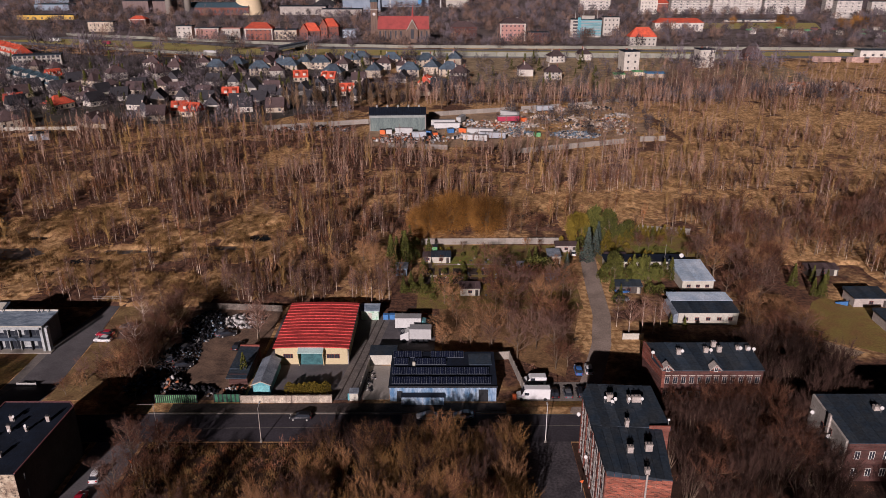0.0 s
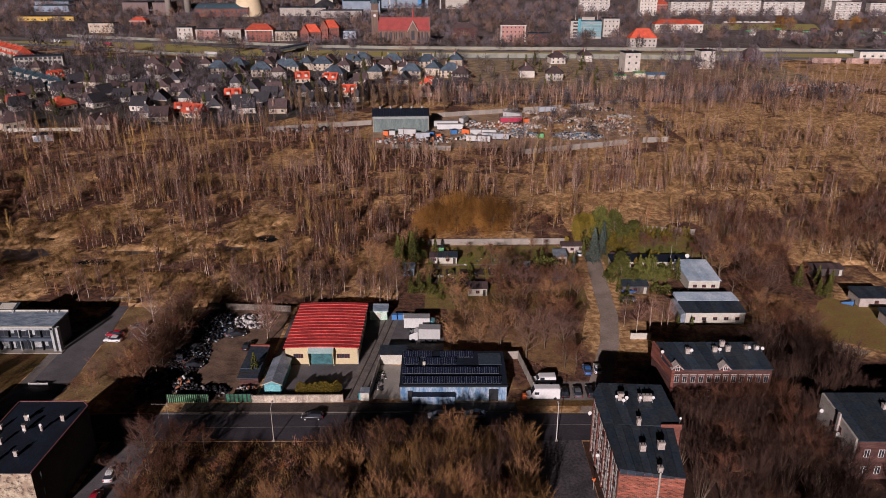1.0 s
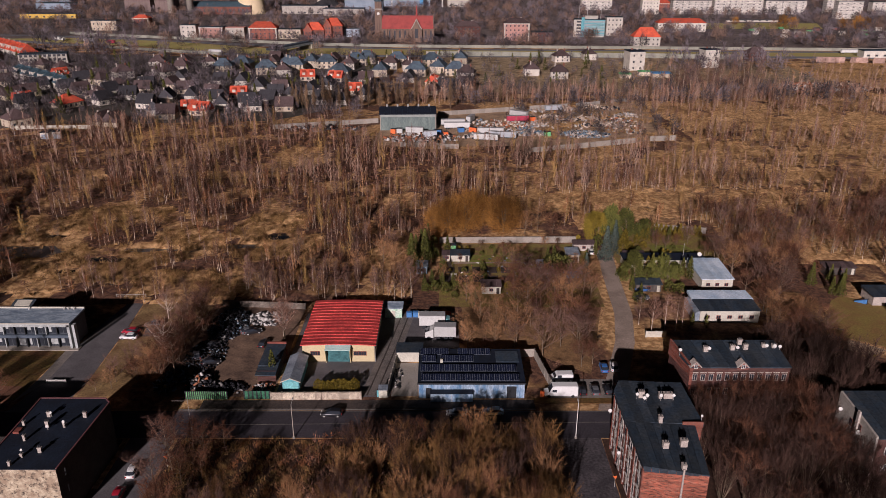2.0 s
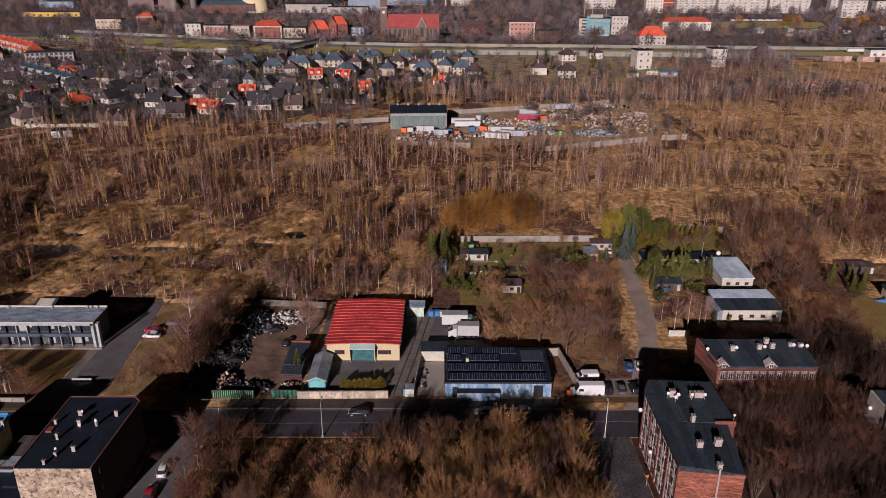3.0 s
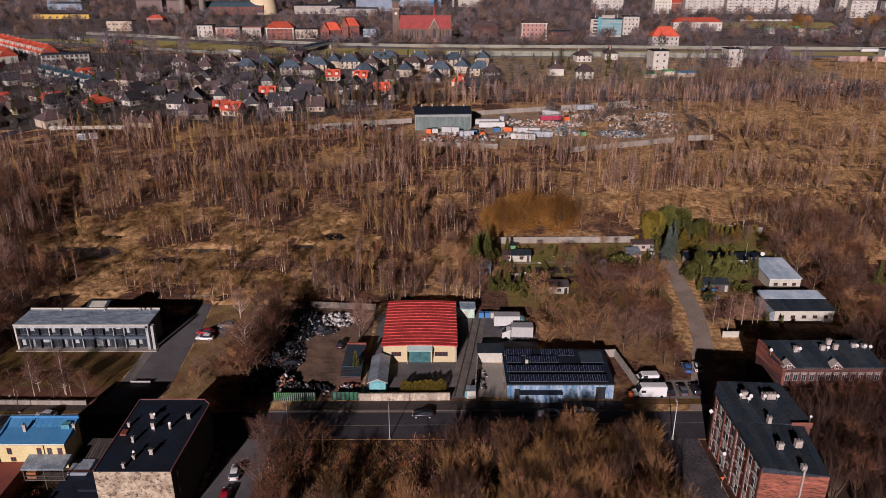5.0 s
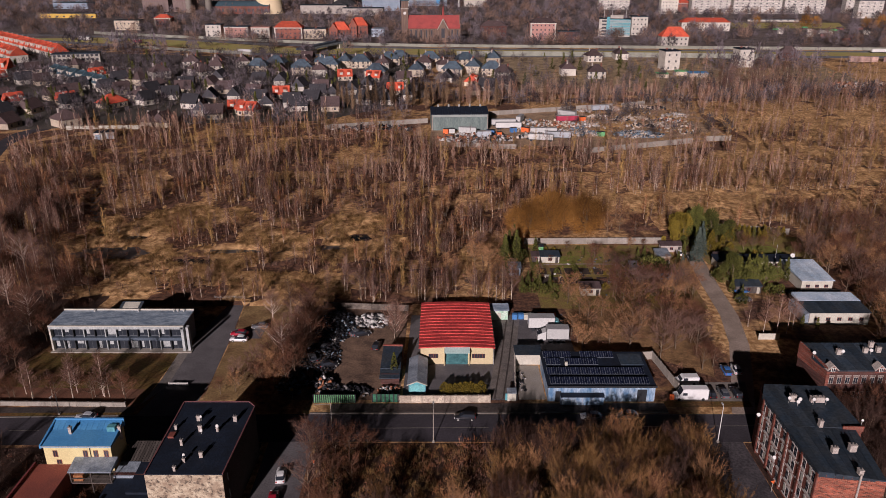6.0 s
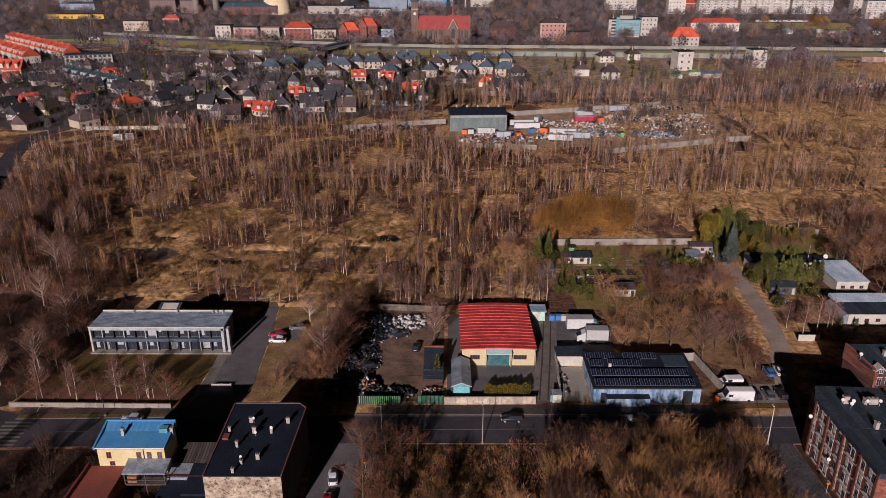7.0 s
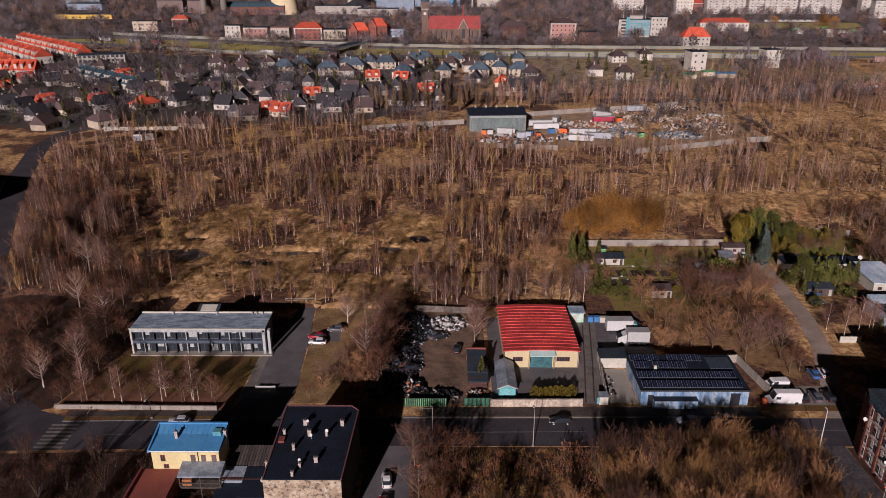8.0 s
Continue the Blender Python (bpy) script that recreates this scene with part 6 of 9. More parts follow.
for x, y, s in scatter(34, (-215, -140, 186, 300), lambda x, y: left_edge(y) + 2 < x < left_edge(y) + 34, (.65, 1.0)):
    plant(TALL_BIRCH[rnd.randrange(3)], x, y, s)
thicket("undergrowth", [SHRUB[0], SHRUB[2], RUSTY[0]], scatter(700, (-232, -130, 180, 330), lambda x, y: left_edge(y) + 1 < x < left_edge(y) + 46, (.5, 1.2)), "reddish undergrowth beside the western road", "shrubs")
# office lawn and drive
for x, y, s in ((-129, 146, .8), (-131, 137, .85), (-134, 152, .9), (-128, 158, .8), (-133, 163, .9), (-138, 158, .8), (-141, 172, 1), (-127, 133, .6), (-123, 134, .5), (-119, 134, .5)):
    plant(BARES[rnd.randrange(4)], x, y, s)
for x, y, s in ((-110.4, 135.5, .9), (-103, 134, .6), (-100.5, 135, .55), (-106, 134, .5), (-115, 134, .6), (-121, 135, .7), (-132, 143, .9), (-141, 190, 1.0), (-149, 196, 1.1), (-147, 187, .9)):
    plant(TALL_BIRCH[rnd.randrange(3)], x, y, s * .85)
for x, y, s in ((-66.6, 153, .9), (-72, 172, .8), (-44.5, 158, .8), (-17, 180, .8), (-14.5, 181, .9), (43.5, 166, .6)):
    plant(TALL_BIRCH[rnd.randrange(3)], x, y, s)
for x, y, s in ((-73, 146, .7), (-70, 142, .75), (-74, 140, .6), (-69, 137, .6), (-77, 136, .5), (-80, 135, .45), (-71, 152, .6), (-78.5, 140, .4)):
    plant(BARES[1 if rnd.random() < .6 else 0], x, y, s)
for x, y, s, k in ((-110.4, 135.5, .55, 0), (-104.5, 134.5, .5, 1), (-133, 146, .85, 0), (-138, 139, .8, 1), (-136, 166, .9, 0), (-148, 178, .9, 1), (-155, 200, 1, 0), (-69, 148, .95, 0), (-65.5, 163, .8, 1), (-44.4, 158.5, .86, 1), (-76, 169, .7, 1)):
    plant(WHITE_BIRCH[k], x, y, s)
for x, y, s in ((-66.5, 137, 1.0), (-65.5, 142, 1.15), (-66, 147.5, 1.1), (-64.8, 152, 1.2), (-65.5, 158, 1.15), (-64.5, 163, 1.0), (-66.4, 170, 1.1)):
    plant(BARES[0], x, y, s)
for x, y, s in ((-71, 150, .9), (-68, 156, 1.0), (-66, 147, .8), (-67, 168, .9), (-55, 181, .9)):
    plant(BARES[rnd.choice((0, 3))], x, y, s)
for x, y, s in scatter(22, (-64, -20, 177, 190), lambda x, y: True, (.7, 1.0)):
    plant(BIRCHES[rnd.randrange(5)], x, y, s)
for x, y, s in scatter(7, (-78, -66, 134, 152), lambda x, y: x > -79 + (y - 134) * .4, (.7, 1.05)):
    plant(BARES[rnd.choice((0, 1, 3))], x, y, s * .85)
for i, (x, y, s) in enumerate(((45.5, 161.5, 1.0), (48.6, 161.2, 1.05), (51.6, 162.4, .95), (54, 164.5, .8))):
    plant(PINK_BIRCH[i % 2], x, y, s)
for i in range(9):
    plant(TALL_BIRCH[i % 3] if i % 2 else BARES[0], -130.5 + i * 3.9 + rnd.uniform(-1, 1), 133.4 + rnd.uniform(-.6, 1.2), rnd.uniform(.55, .85))
# grove between workshop and lane
for x, y, s in scatter(34, (10, 38, 142, 188), lambda x, y: x < 26.5 + (y - 140) * .3 and (y > 152 or x > 17), (.7, 1.15)):
    plant(BARES[rnd.randrange(4)], x, y, s)
for x, y, s in scatter(9, (-2, 12, 154, 182), lambda x, y: True, (.5, .9)):
    plant(BARES[1], x, y, s)
thicket("undergrowth", SHRUB, scatter(130, (0, 35, 142, 190), lambda x, y: x < 27 + (y - 140) * .3 and (y > 152 or x > 17), (.4, .9)), "brown undergrowth between workshop and lane", "shrubs")
# willows behind the garden wall
for x, y, s in ((-4, 232, .95), (2, 235, 1.15), (14.5, 232.5, 1.08), (8, 240, .85), (-8.5, 235, .7)):
    plant(WILLOWS[rnd.randrange(2)], x, y, s)
for x, y, s in ((21.5, 231, .8), (26, 233, .95), (31, 231.5, .8)):
    plant(BARES[rnd.randrange(2)], x, y, s)
# tan scrub beside the gardens
thicket("bare_scrub", [S_BARE[1], S_BARE[2], SHRUB[0]], scatter(150, (-52, -8, 194, 262), lambda x, y: y < 262, (.5, 1.0)), "tan leafless scrub beside the gardens", "trees")
for x, y, s in scatter(16, (-34, -12, 186, 216), lambda x, y: True, (.5, .85)):
    plant(BARES[1 if rnd.random() < .7 else 3], x, y, s)
# conifers of the gardens
for x, y, s in ((47.9, 190, 1.2), (57.4, 190, 1.15), (48.6, 226, 1.35), (53.7, 225.5, 1.25), (58, 227, 1.0), (50.5, 230, 1.2)):
    plant(PINES[rnd.randrange(2)], x, y, s, flat=.72)
for x, y, s in ((41.9, 222, 1.15), (40.4, 220.6, .95), (44.6, 224.5, 1.1), (43.2, 228, 1.0)):
    plant(GOLD_PINE, x, y, s, flat=.6)
for x, y, s in ((35.4, 195.7, .85), (43.4, 207, 1.3), (47, 213, 1.0), (49, 220, 1.0)):
    plant(SPRUCES[rnd.randrange(2)], x, y, s)
for x, y, s in ((-15, 198.5, 1.35), (-11.2, 204.5, 1.3), (-12.5, 214, .9), (-14, 208, .95), (-10.5, 219, .9), (-9, 191, .5), (-11, 188, .5), (-6, 189, .5), (-3, 190, .45), (98, 190, .8), (102.6, 182.5, .8), (105, 193, .6)):
    plant(FIRS[rnd.randrange(2)], x, y, s)
for x, y, s in ((-4.4, 213.2, 1.2), (45.2, 216, 1.0), (41.5, 213, 1), (61, 194, .9), (54.7, 196.5, 1.45), (57.8, 198.5, 1.35), (65.1, 194.6, 1.4), (63.4, 196, 1.2), (46.5, 186, 1), (48.2, 183, .8), (36.6, 203, 1.1), (26, 208, .9), (28, 208.5, 1), (10, 211, .7), (-5.5, 199, .9), (101, 184, 1.1), (103.5, 185, 1.2), (108.5, 192, .9), (-43.6, 141.5, 1.3), (57, 166, .7), (60, 164.5, .7)):
    plant(THUJAS["green"][rnd.randrange(2)], x, y, s)
for x, y, s in ((27.4, 197.8, 2.5), (25.2, 198.6, 2.2), (29.6, 198.8, 2.1)):
    plant(BUSHES[0], x, y, s)
plant(THUJAS["gold"][0], 52.1, 219.7, 1.5)
for i in range(9):
    plant(THUJAS["gold" if i % 3 else "green"][rnd.randrange(2)], 57.5 + i * 1.75, 225.4 + rnd.uniform(-.4, .4), rnd.uniform(.9, 1.25))
FRESH_LAWN = surface("fresh_garden_lawn", (0.2, 0.22, 0.035), var=0.35, big=2, fine=0.3, second=(0.16, 0.135, 0.035), bump=0.1)
for plan in ([(1.5, 203.5), (9.5, 204), (9, 212.5), (1, 212)], [(-3.6, 192.5), (5, 192.5), (5, 198), (-2.8, 198)], [(12, 208), (24, 208.5), (24, 216), (12, 216)], [(60.5, 213), (74, 213), (72, 221), (60, 221)]):
    sheet("garden_lawn", plan, FRESH_LAWN, .02, "small mown green garden lawn", "lawn")
strip("garden_path", [(-4.2, 209), (-3.4, 200), (-2.6, 193)], 1.1, .03, LANE, "pale trodden path between garden plots", "path")
strip("garden_path", [(-2.6, 205.8), (10, 206.2), (20, 206)], .9, .028, LANE, "pale trodden path between garden plots", "path")
for i in range(26):
    x, y = ((-6.4, 190 + i * 1.3), (6.2, 186 + (i - 13) * 1.7))[i > 12]
    plant(BUSHES[i % 2], x + rnd.uniform(-.4, .4), y, rnd.uniform(.35, .65))
for x, y, s in ((12.5, 206.7, 1.3), (15, 204, 1.1), (17.5, 207, 1.0), (19, 202.5, .9), (10.5, 200.5, .8)):
    plant(BARES[rnd.choice((0, 1))], x, y, s * .6)
k = thing("garden_closet", -2.6, 214.6, label="narrow green painted garden closet", category="shed")
part("body", Shape().box(-.8, .8, -.7, .7, 0, 2.5), GREENPAINT, k)
part("roof", Shape().prism([(-.95, -.85), (.95, -.85), (.95, .85), (-.95, .85)], 2.5, [2.6, 2.6, 2.85, 2.85]), TAR_GREY, k)
k = thing("garden_table", -2.7, 196, label="white garden table beside the path", category="table")
part("tabletop", Shape().box(-.9, .9, -.5, .5, .68, .75), WHITE, k)
for lx in (-.75, .75):
    for ly in (-.4, .4):
        part("leg", Shape().box(lx - .05, lx + .05, ly - .05, ly + .05, 0, .68), WHITE, k)
for i in range(8):
    plant(THUJAS["yellow"][rnd.randrange(2)], -32.6 + i * 1.1, 135.3 + rnd.uniform(-.2, .2), rnd.uniform(.8, 1.05))
for i in range(13):
    plant(THUJAS["gold"][rnd.randrange(2)], 61.0 + i * 1.5, 232.6 - i * .3, rnd.uniform(.75, 1.1))
for x, y, s in ((51, 217, 1.5), (53, 216, 1.1), (47.5, 219, 1.0)):
    plant(THUJAS["yellow"][0], x, y, s)
for x, y, s in ((55, 214, 1), (58, 219, .9), (67, 217, .7), (76, 217, .7), (64, 213, .7), (70, 212, .7)):
    plant(BUSHES[rnd.randrange(3)], x, y, s)
for x, y, s in ((56.5, 222, .9), (61, 208, 1.0), (63, 207, .9), (55, 202, 1)):
    plant(THUJAS["gold"][rnd.randrange(2)], x, y, s)
for x, y, s in scatter(9, (60, 84, 208, 230), lambda x, y: True, (.4, .7)):
    plant(BARES[rnd.choice((0, 3))], x, y, s)
# beds, hedges and bushes of the allotments
for x, y, s in scatter(44, (-8, 37, 177, 222), lambda x, y: blob(x, y, 9, 6) > -.1, (.35, .8)):
    plant(BUSHES[rnd.randrange(3)], x, y, s)
for x, y, s in ((-14, 212, 1.5), (-11, 216, 1.6), (-8.5, 211, 1.3), (-12, 205, 1.2), (-9, 222, 1.2), (-8, 187, 1.1), (-5, 186, 1.1), (-2, 187, 1.0), (-10.5, 186, 1.0), (46, 196, 1.3), (55, 197, 1.5), (62, 199, 1.4), (57, 186, 1.2), (47, 180, 1.2), (60, 186, 1.1), (44, 222, 1.3)):
    plant(BUSHES[rnd.randrange(2)], x, y, s)
for x, y, s in scatter(16, (-6, 36, 180, 221), lambda x, y: True, (.3, .5)):
    plant(BARES[rnd.choice((0, 1))], x, y, s)
thicket("garden_shrubs", SHRUB, scatter(110, (-8, 38, 176, 222), lambda x, y: True, (.3, .7)), "bare shrubs of the allotments", "shrubs")
for i in range(10):
    x, y = -4 + (i % 5) * 4.2, 194 + (i // 5) * 6.5
    b = thing("garden_bed", x, y, label="dark dug garden bed with timber edge", category="garden bed", group="garden beds")
    part("soil", Shape().box(-1.4, 1.4, -2.2, 2.2, 0, .16), surface("dug_soil", (0.07, 0.05, 0.04), var=0.3, big=1) if i == 0 else bpy.data.materials["dug_soil"], b)
    part("edge_board", Shape().box(-1.5, -1.4, -2.3, 2.3, 0, .22), DARKWOOD, b)
    part("edge_board", Shape().box(1.4, 1.5, -2.3, 2.3, 0, .22), DARKWOOD, b)
# poplars and trees behind the far yard
for i in range(66):
    x = -96 + i * 3.5 + rnd.uniform(-1, 1)
    if x < -20 or i % 9 == 0:
        plant(POPLARS[rnd.randrange(3)], x, 452 + .1 * x + rnd.uniform(-12, 16), rnd.uniform(.65, 1.05))
for x, y, s in ((149, 490, 1.50), (150, 482, 1.60), (158, 495, 1.70), (164, 499, 1.50), (168, 490, 1.60), (178, 506, 1.70), (178, 495, 1.50), (188, 499, 1.60), (191, 490, 1.70), (207, 503, 1.50)):
    plant(TALL_BIRCH[rnd.randrange(3)], x, y, s)
thicket("bare_wood", [L_BIRCH[0], L_BIRCH[2], L_BIRCH[4], L_BIRCH[1]], scatter(420, (-24, 260, 455, 500), lambda x, y: y > 452 + .08 * x, (.8, 1.35)), "belt of bare trees behind the far yard", "trees")

sheet("straw_ground", [(120, 522), (440, 518), (440, 636), (300, 652), (230, 600), (130, 560)], STRAW_GROUND, .02, "pale straw ground of the far waste land", "ground")
thicket("bare_scrub", [L_BIRCH[0], L_BIRCH[2], SHRUB[1], L_BIRCH[1], GOLDEN[0], SHRUB[0]], scatter(360, (150, 440, 505, 690), lambda x, y: blob(x, y, 24, 5) > -.12 and x > 60 + (y - 500) * .9 and y < 640, (.5, 1.2)), "bare scrub on the far waste ground", "trees")
thicket("dry_grass", TUFTS, scatter(500, (130, 420, 505, 660), lambda x, y: True, (1.0, 2.4)), "tufts of pale dry grass on the far waste ground", "grass")
thicket("bare_scrub", [L_BIRCH[0], L_BIRCH[3], S_BARE[0], SHRUB[1], FAR_TREE[1]], scatter(190, (-180, -42, 386, 452), lambda x, y: x > left_edge(y) + 14 and (y > 410 or x < -100), (.5, 1.1)), "bare scrub behind the settlement wall", "trees")

# ---------- far yard with hangar and scrap ----------
def hangar():
    b = thing("hangar", -24.2, 396, rz=3, label="grey-green steel hangar with black roof and sliding doors", category="building")
    face = surface("grey_green_sheet", (0.17, 0.215, 0.2), rough=0.6, var=0.2, big=4, fine=0.5, second=(0.11, 0.145, 0.14), stretch=(2, 1, .4))
    X, Y0, Y1, H = 14.8, -9, 10, 8.6
    part("wall", Shape().extrude_x([(Y0, 0), (Y0, H), (0, H + 2.2), (Y1, H), (Y1, 0)], -X, X), face, b)
    for s, (ya, yb) in enumerate(((Y0 - .4, 0), (0, Y1 + .4))):
        for i in range(10):
            x = -X - .3 + i * (2 * X + .6) / 10
            z = (H + .1, H + 2.35) if s == 0 else (H + 2.35, H + .1)
            part("roof_sheet", Shape().prism([(x, ya), (x + 2.95, ya), (x + 2.95, yb), (x, yb)], H - .3, [z[0], z[0], z[1], z[1]]), TAR, b)
    part("beam", Shape().box(-X, X, Y0 - .25, Y0, 7.0, 8.3), surface("pale_beam", (0.3, 0.33, 0.31), var=0.15), b)
    for i in range(4):
        part("sliding_door", Shape().box(-X + 1.5 + i * 6.8, -X + 8.2 + i * 6.8, Y0 - .18, Y0, 0, 6.8), face, b)
    for x in (-X, X - .5):
        part("pier", Shape().box(x, x + .5, Y0 - .3, Y0, 0, H), CONCRETE, b)
    for i in range(5):
        part("roof_vent", Shape().tube((-11 + i * 5.6, 0, H + 2), (-11 + i * 5.6, 0, H + 3.4), .5, .5, 7), STEEL, b)


hangar()
panel_wall("yard_wall", (33, 338), (90, 359.5), 2.6, 16, CONCRETE, "pale concrete panel wall of the far yard")
panel_wall("yard_wall", (98, 363), (111, 365), 2.6, 4, CONCRETE, "pale concrete panel wall of the far yard")
panel_wall("yard_wall", (-26, 350), (2, 345.5), 2.6, 7, CONCRETE, "pale concrete panel wall of the far yard", skip=(3,))
panel_wall("yard_wall", (-95, 388), (-41, 405), 2.6, 14, CONCRETE, "pale concrete panel wall of the far yard")
panel_wall("yard_wall", (-8, 424), (70, 449), 2.6, 20, CONCRETE, "pale concrete panel wall of the far yard", skip=(13,))
panel_wall("yard_wall", (76, 452), (112, 470), 2.2, 9, CONCRETE, "pale concrete panel wall of the far yard", skip=(4, 5))
YARD_EARTH = surface("pale_yard_earth", (0.46, 0.31, 0.185), var=0.35, big=6, fine=0.5, second=(0.27, 0.18, 0.115), bump=0.4)
sheet("yard_ground", [(-40, 352), (32, 340), (92, 361), (112, 368), (118, 474), (-6, 424), (-38, 404)], YARD_EARTH, 0.03, "trodden earth of the far scrap yard", "yard")


def box_trailer(x, y, rz, L, mat, label, cab=None):
    t = thing("truck_trailer" if cab is None else "box_truck", x, y, rz=rz, label=label, category="truck")
    part("cargo_box", Shape().box(-L / 2, L / 2, -1.25, 1.25, 1.0, 3.7), mat, t)
    part("chassis", Shape().box(-L / 2, L / 2 + (2.2 if cab else 0), -.5, .5, .6, 1.0), DARKMETAL, t)
    part("roof_rim", Shape().box(-L / 2 - .03, L / 2 + .03, -1.28, 1.28, 3.6, 3.72), TIN_TRIM, t)
    xs = [-L / 2 + 1.2, -L / 2 + 2.4, L / 2 - 1.0] + ([L / 2 + 1.3] if cab else [])
    for a in xs:
        for s in (-1, 1):
            part("wheel", Shape().tube((a, s * 1.0, .5), (a, s * 1.25, .5), .5, .5, 10), DARKMETAL, t)
    if cab:
        c = part("cab", Shape().prism([(L / 2 + .2, -1.2), (L / 2 + 2.2, -1.2), (L / 2 + 2.2, 1.2), (L / 2 + .2, 1.2)], .6, [2.9, 2.0, 2.0, 2.9]), cab, t)
        part("windscreen", Shape().prism([(L / 2 + 1.2, -1.05), (L / 2 + 2.24, -1.05), (L / 2 + 2.24, 1.05), (L / 2 + 1.2, 1.05)], 1.6, [2.5, 2.03, 2.03, 2.5]), GLASS, c)
    return t


TRAIL_W = surface("trailer_white", (0.55, 0.55, 0.53), rough=0.5, var=0.1, big=2, piece=0.2)
TRAIL_R = surface("trailer_red", (0.45, 0.05, 0.09), rough=0.5, var=0.15)
TRAIL_G = surface("trailer_grey", (0.4, 0.43, 0.46), rough=0.5, var=0.15, piece=0.2)
ORANGE = surface("orange_paint", (0.75, 0.16, 0.04), rough=0.5, var=0.15)
BLUEP = surface("blue_paint", (0.07, 0.2, 0.45), rough=0.5, var=0.2)
for x, y, rz, L, m, lab in ((0, 398, 4, 13, TRAIL_W, "white box trailer parked in the scrap yard"), (2, 390, 2, 13.5, TRAIL_W, "white box trailer parked in the scrap yard"),
                            (36, 408, 8, 12, TRAIL_R, "dark red box trailer parked in the scrap yard"), (19, 377, -3, 13.5, TRAIL_W, "white box trailer parked in the scrap yard"),
                            (25, 368, -10, 13, TRAIL_G, "grey box trailer parked in the scrap yard"), (16, 363, -12, 12, TRAIL_W, "white box trailer parked in the scrap yard"),
                            (38, 421, -35, 11, TRAIL_W, "white box trailer parked in the scrap yard"), (-20, 378, -6, 9, TRAIL_W, "white box trailer parked in the scrap yard"),
                            (10, 408, 70, 9, TRAIL_W, "white box trailer parked in the scrap yard"), (60, 438, 10, 10, TRAIL_G, "grey box trailer parked in the scrap yard"),
                            (-12, 369, 5, 7, TRAIL_G, "grey box trailer parked in the scrap yard")):
    box_trailer(x, y, rz, L, m, lab)
for x, y, w, m, c in ((10.5, 384, 4, ORANGE, "orange"), (4, 383, 3, BLUEP, "blue"), (-8, 378, 4, BLUEP, "blue"), (48, 374, 3.4, GREENPAINT, "green"), (-28, 381, 3, TRAIL_W, "white"),
                      (-31, 380, 2.6, ORANGE, "red"), (45, 411, 3, ORANGE, "orange"), (-4, 374, 2.2, ORANGE, "orange"), (36, 424, 3, BLUEP, "blue")):
    s = thing("skip_container", x, y, rz=rnd.uniform(-30, 30), label=f"{c} steel container in the scrap yard", category="container")
    part("body", Shape().prism([(-w / 2, -1.2), (w / 2, -1.2), (w / 2, 1.2), (-w / 2, 1.2)], 0, 2.4), m, s)
    part("rim", Shape().box(-w / 2 - .08, w / 2 + .08, -1.28, 1.28, 2.3, 2.45), DARKMETAL, s)

SC_W = island("pale_scrap", (0.22, 0.21, 0.2), (0.62, 0.6, 0.57), .6)
SC_D = island("dark_scrap", (0.012, 0.012, 0.015), (0.08, 0.078, 0.08), .6)
SC_B = island("blue_scrap", (0.09, 0.14, 0.19), (0.26, 0.33, 0.39), .6)
SC_R = island("rusty_scrap", (0.18, 0.08, 0.05), (0.4, 0.16, 0.08), .7)


def heap(name, cx, cy, rx, ry, n, size, mats, label, h=1.2):
    """Loose scrap lying in a mound."""
    vs, ts, ix = [], [], []
    base = np.array([(-1, -1, -1), (1, -1, -1), (1, 1, -1), (-1, 1, -1), (-1, -1, 1), (1, -1, 1), (1, 1, 1), (-1, 1, 1)], np.float32)
    tri = np.array([(0, 2, 1), (0, 3, 2), (4, 5, 6), (4, 6, 7), (0, 1, 5), (0, 5, 4), (1, 2, 6), (1, 6, 5), (2, 3, 7), (2, 7, 6), (3, 0, 4), (3, 4, 7)], np.int32)
    for i in range(n):
        a, r = rg.uniform(0, 2 * math.pi), math.sqrt(rg.uniform())
        m = Euler(rg.normal(0, .5, 3)).to_matrix()
        m.rotate(Euler((0, 0, rg.uniform(0, 6))))
        s = size * rg.uniform(.3, 1.0, 3) * np.array((1, .7, .4))
        z = h * (1 - r * r) * rg.uniform(.1, 1) + .2 * size
        vs.append((base * s) @ np.array(m).T + (cx + rx * r * math.cos(a), cy + ry * r * math.sin(a), z))
        ts.append(tri + 8 * i)
        ix.append(np.full(12, rg.integers(len(mats))))
    return tagged(new(name, tri_mesh(name, np.concatenate(vs), np.concatenate(ts), mats, np.concatenate(ix))), label, "scrap heap", kind="stuff")


SC_G = island("grey_brown_scrap", (0.32, 0.25, 0.19), (0.66, 0.56, 0.46), .8)
far_mix = [SC_W, SC_G, SC_G, SC_B, SC_W, SC_R, SC_G, SC_D, SC_W, SC_G]
heap("scrap_heap", 68, 377, 13, 8, 300, .9, [SC_B, SC_G, SC_W, SC_B, SC_D], "heap of pale blue and white sheet scrap")
heap("scrap_heap", 58, 405, 26, 24, 110, .8, far_mix, "scattered mixed scrap on the yard", .5)
heap("scrap_heap", 84, 430, 26, 24, 90, .8, far_mix, "scattered mixed scrap on the yard", .5)
heap("scrap_heap", 22, 395, 22, 20, 220, 1.0, far_mix, "scattered mixed scrap on the yard", .8)
heap("scrap_heap", -16, 368, 20, 10, 160, 1.4, [SC_W, SC_D, SC_W, SC_R], "pale and dark scrap in front of the hangar")
heap("scrap_heap", 92, 400, 12, 22, 140, 1.0, [SC_W, SC_G, SC_G, SC_D, SC_R, SC_G], "pale rubble along the far wall", .8)
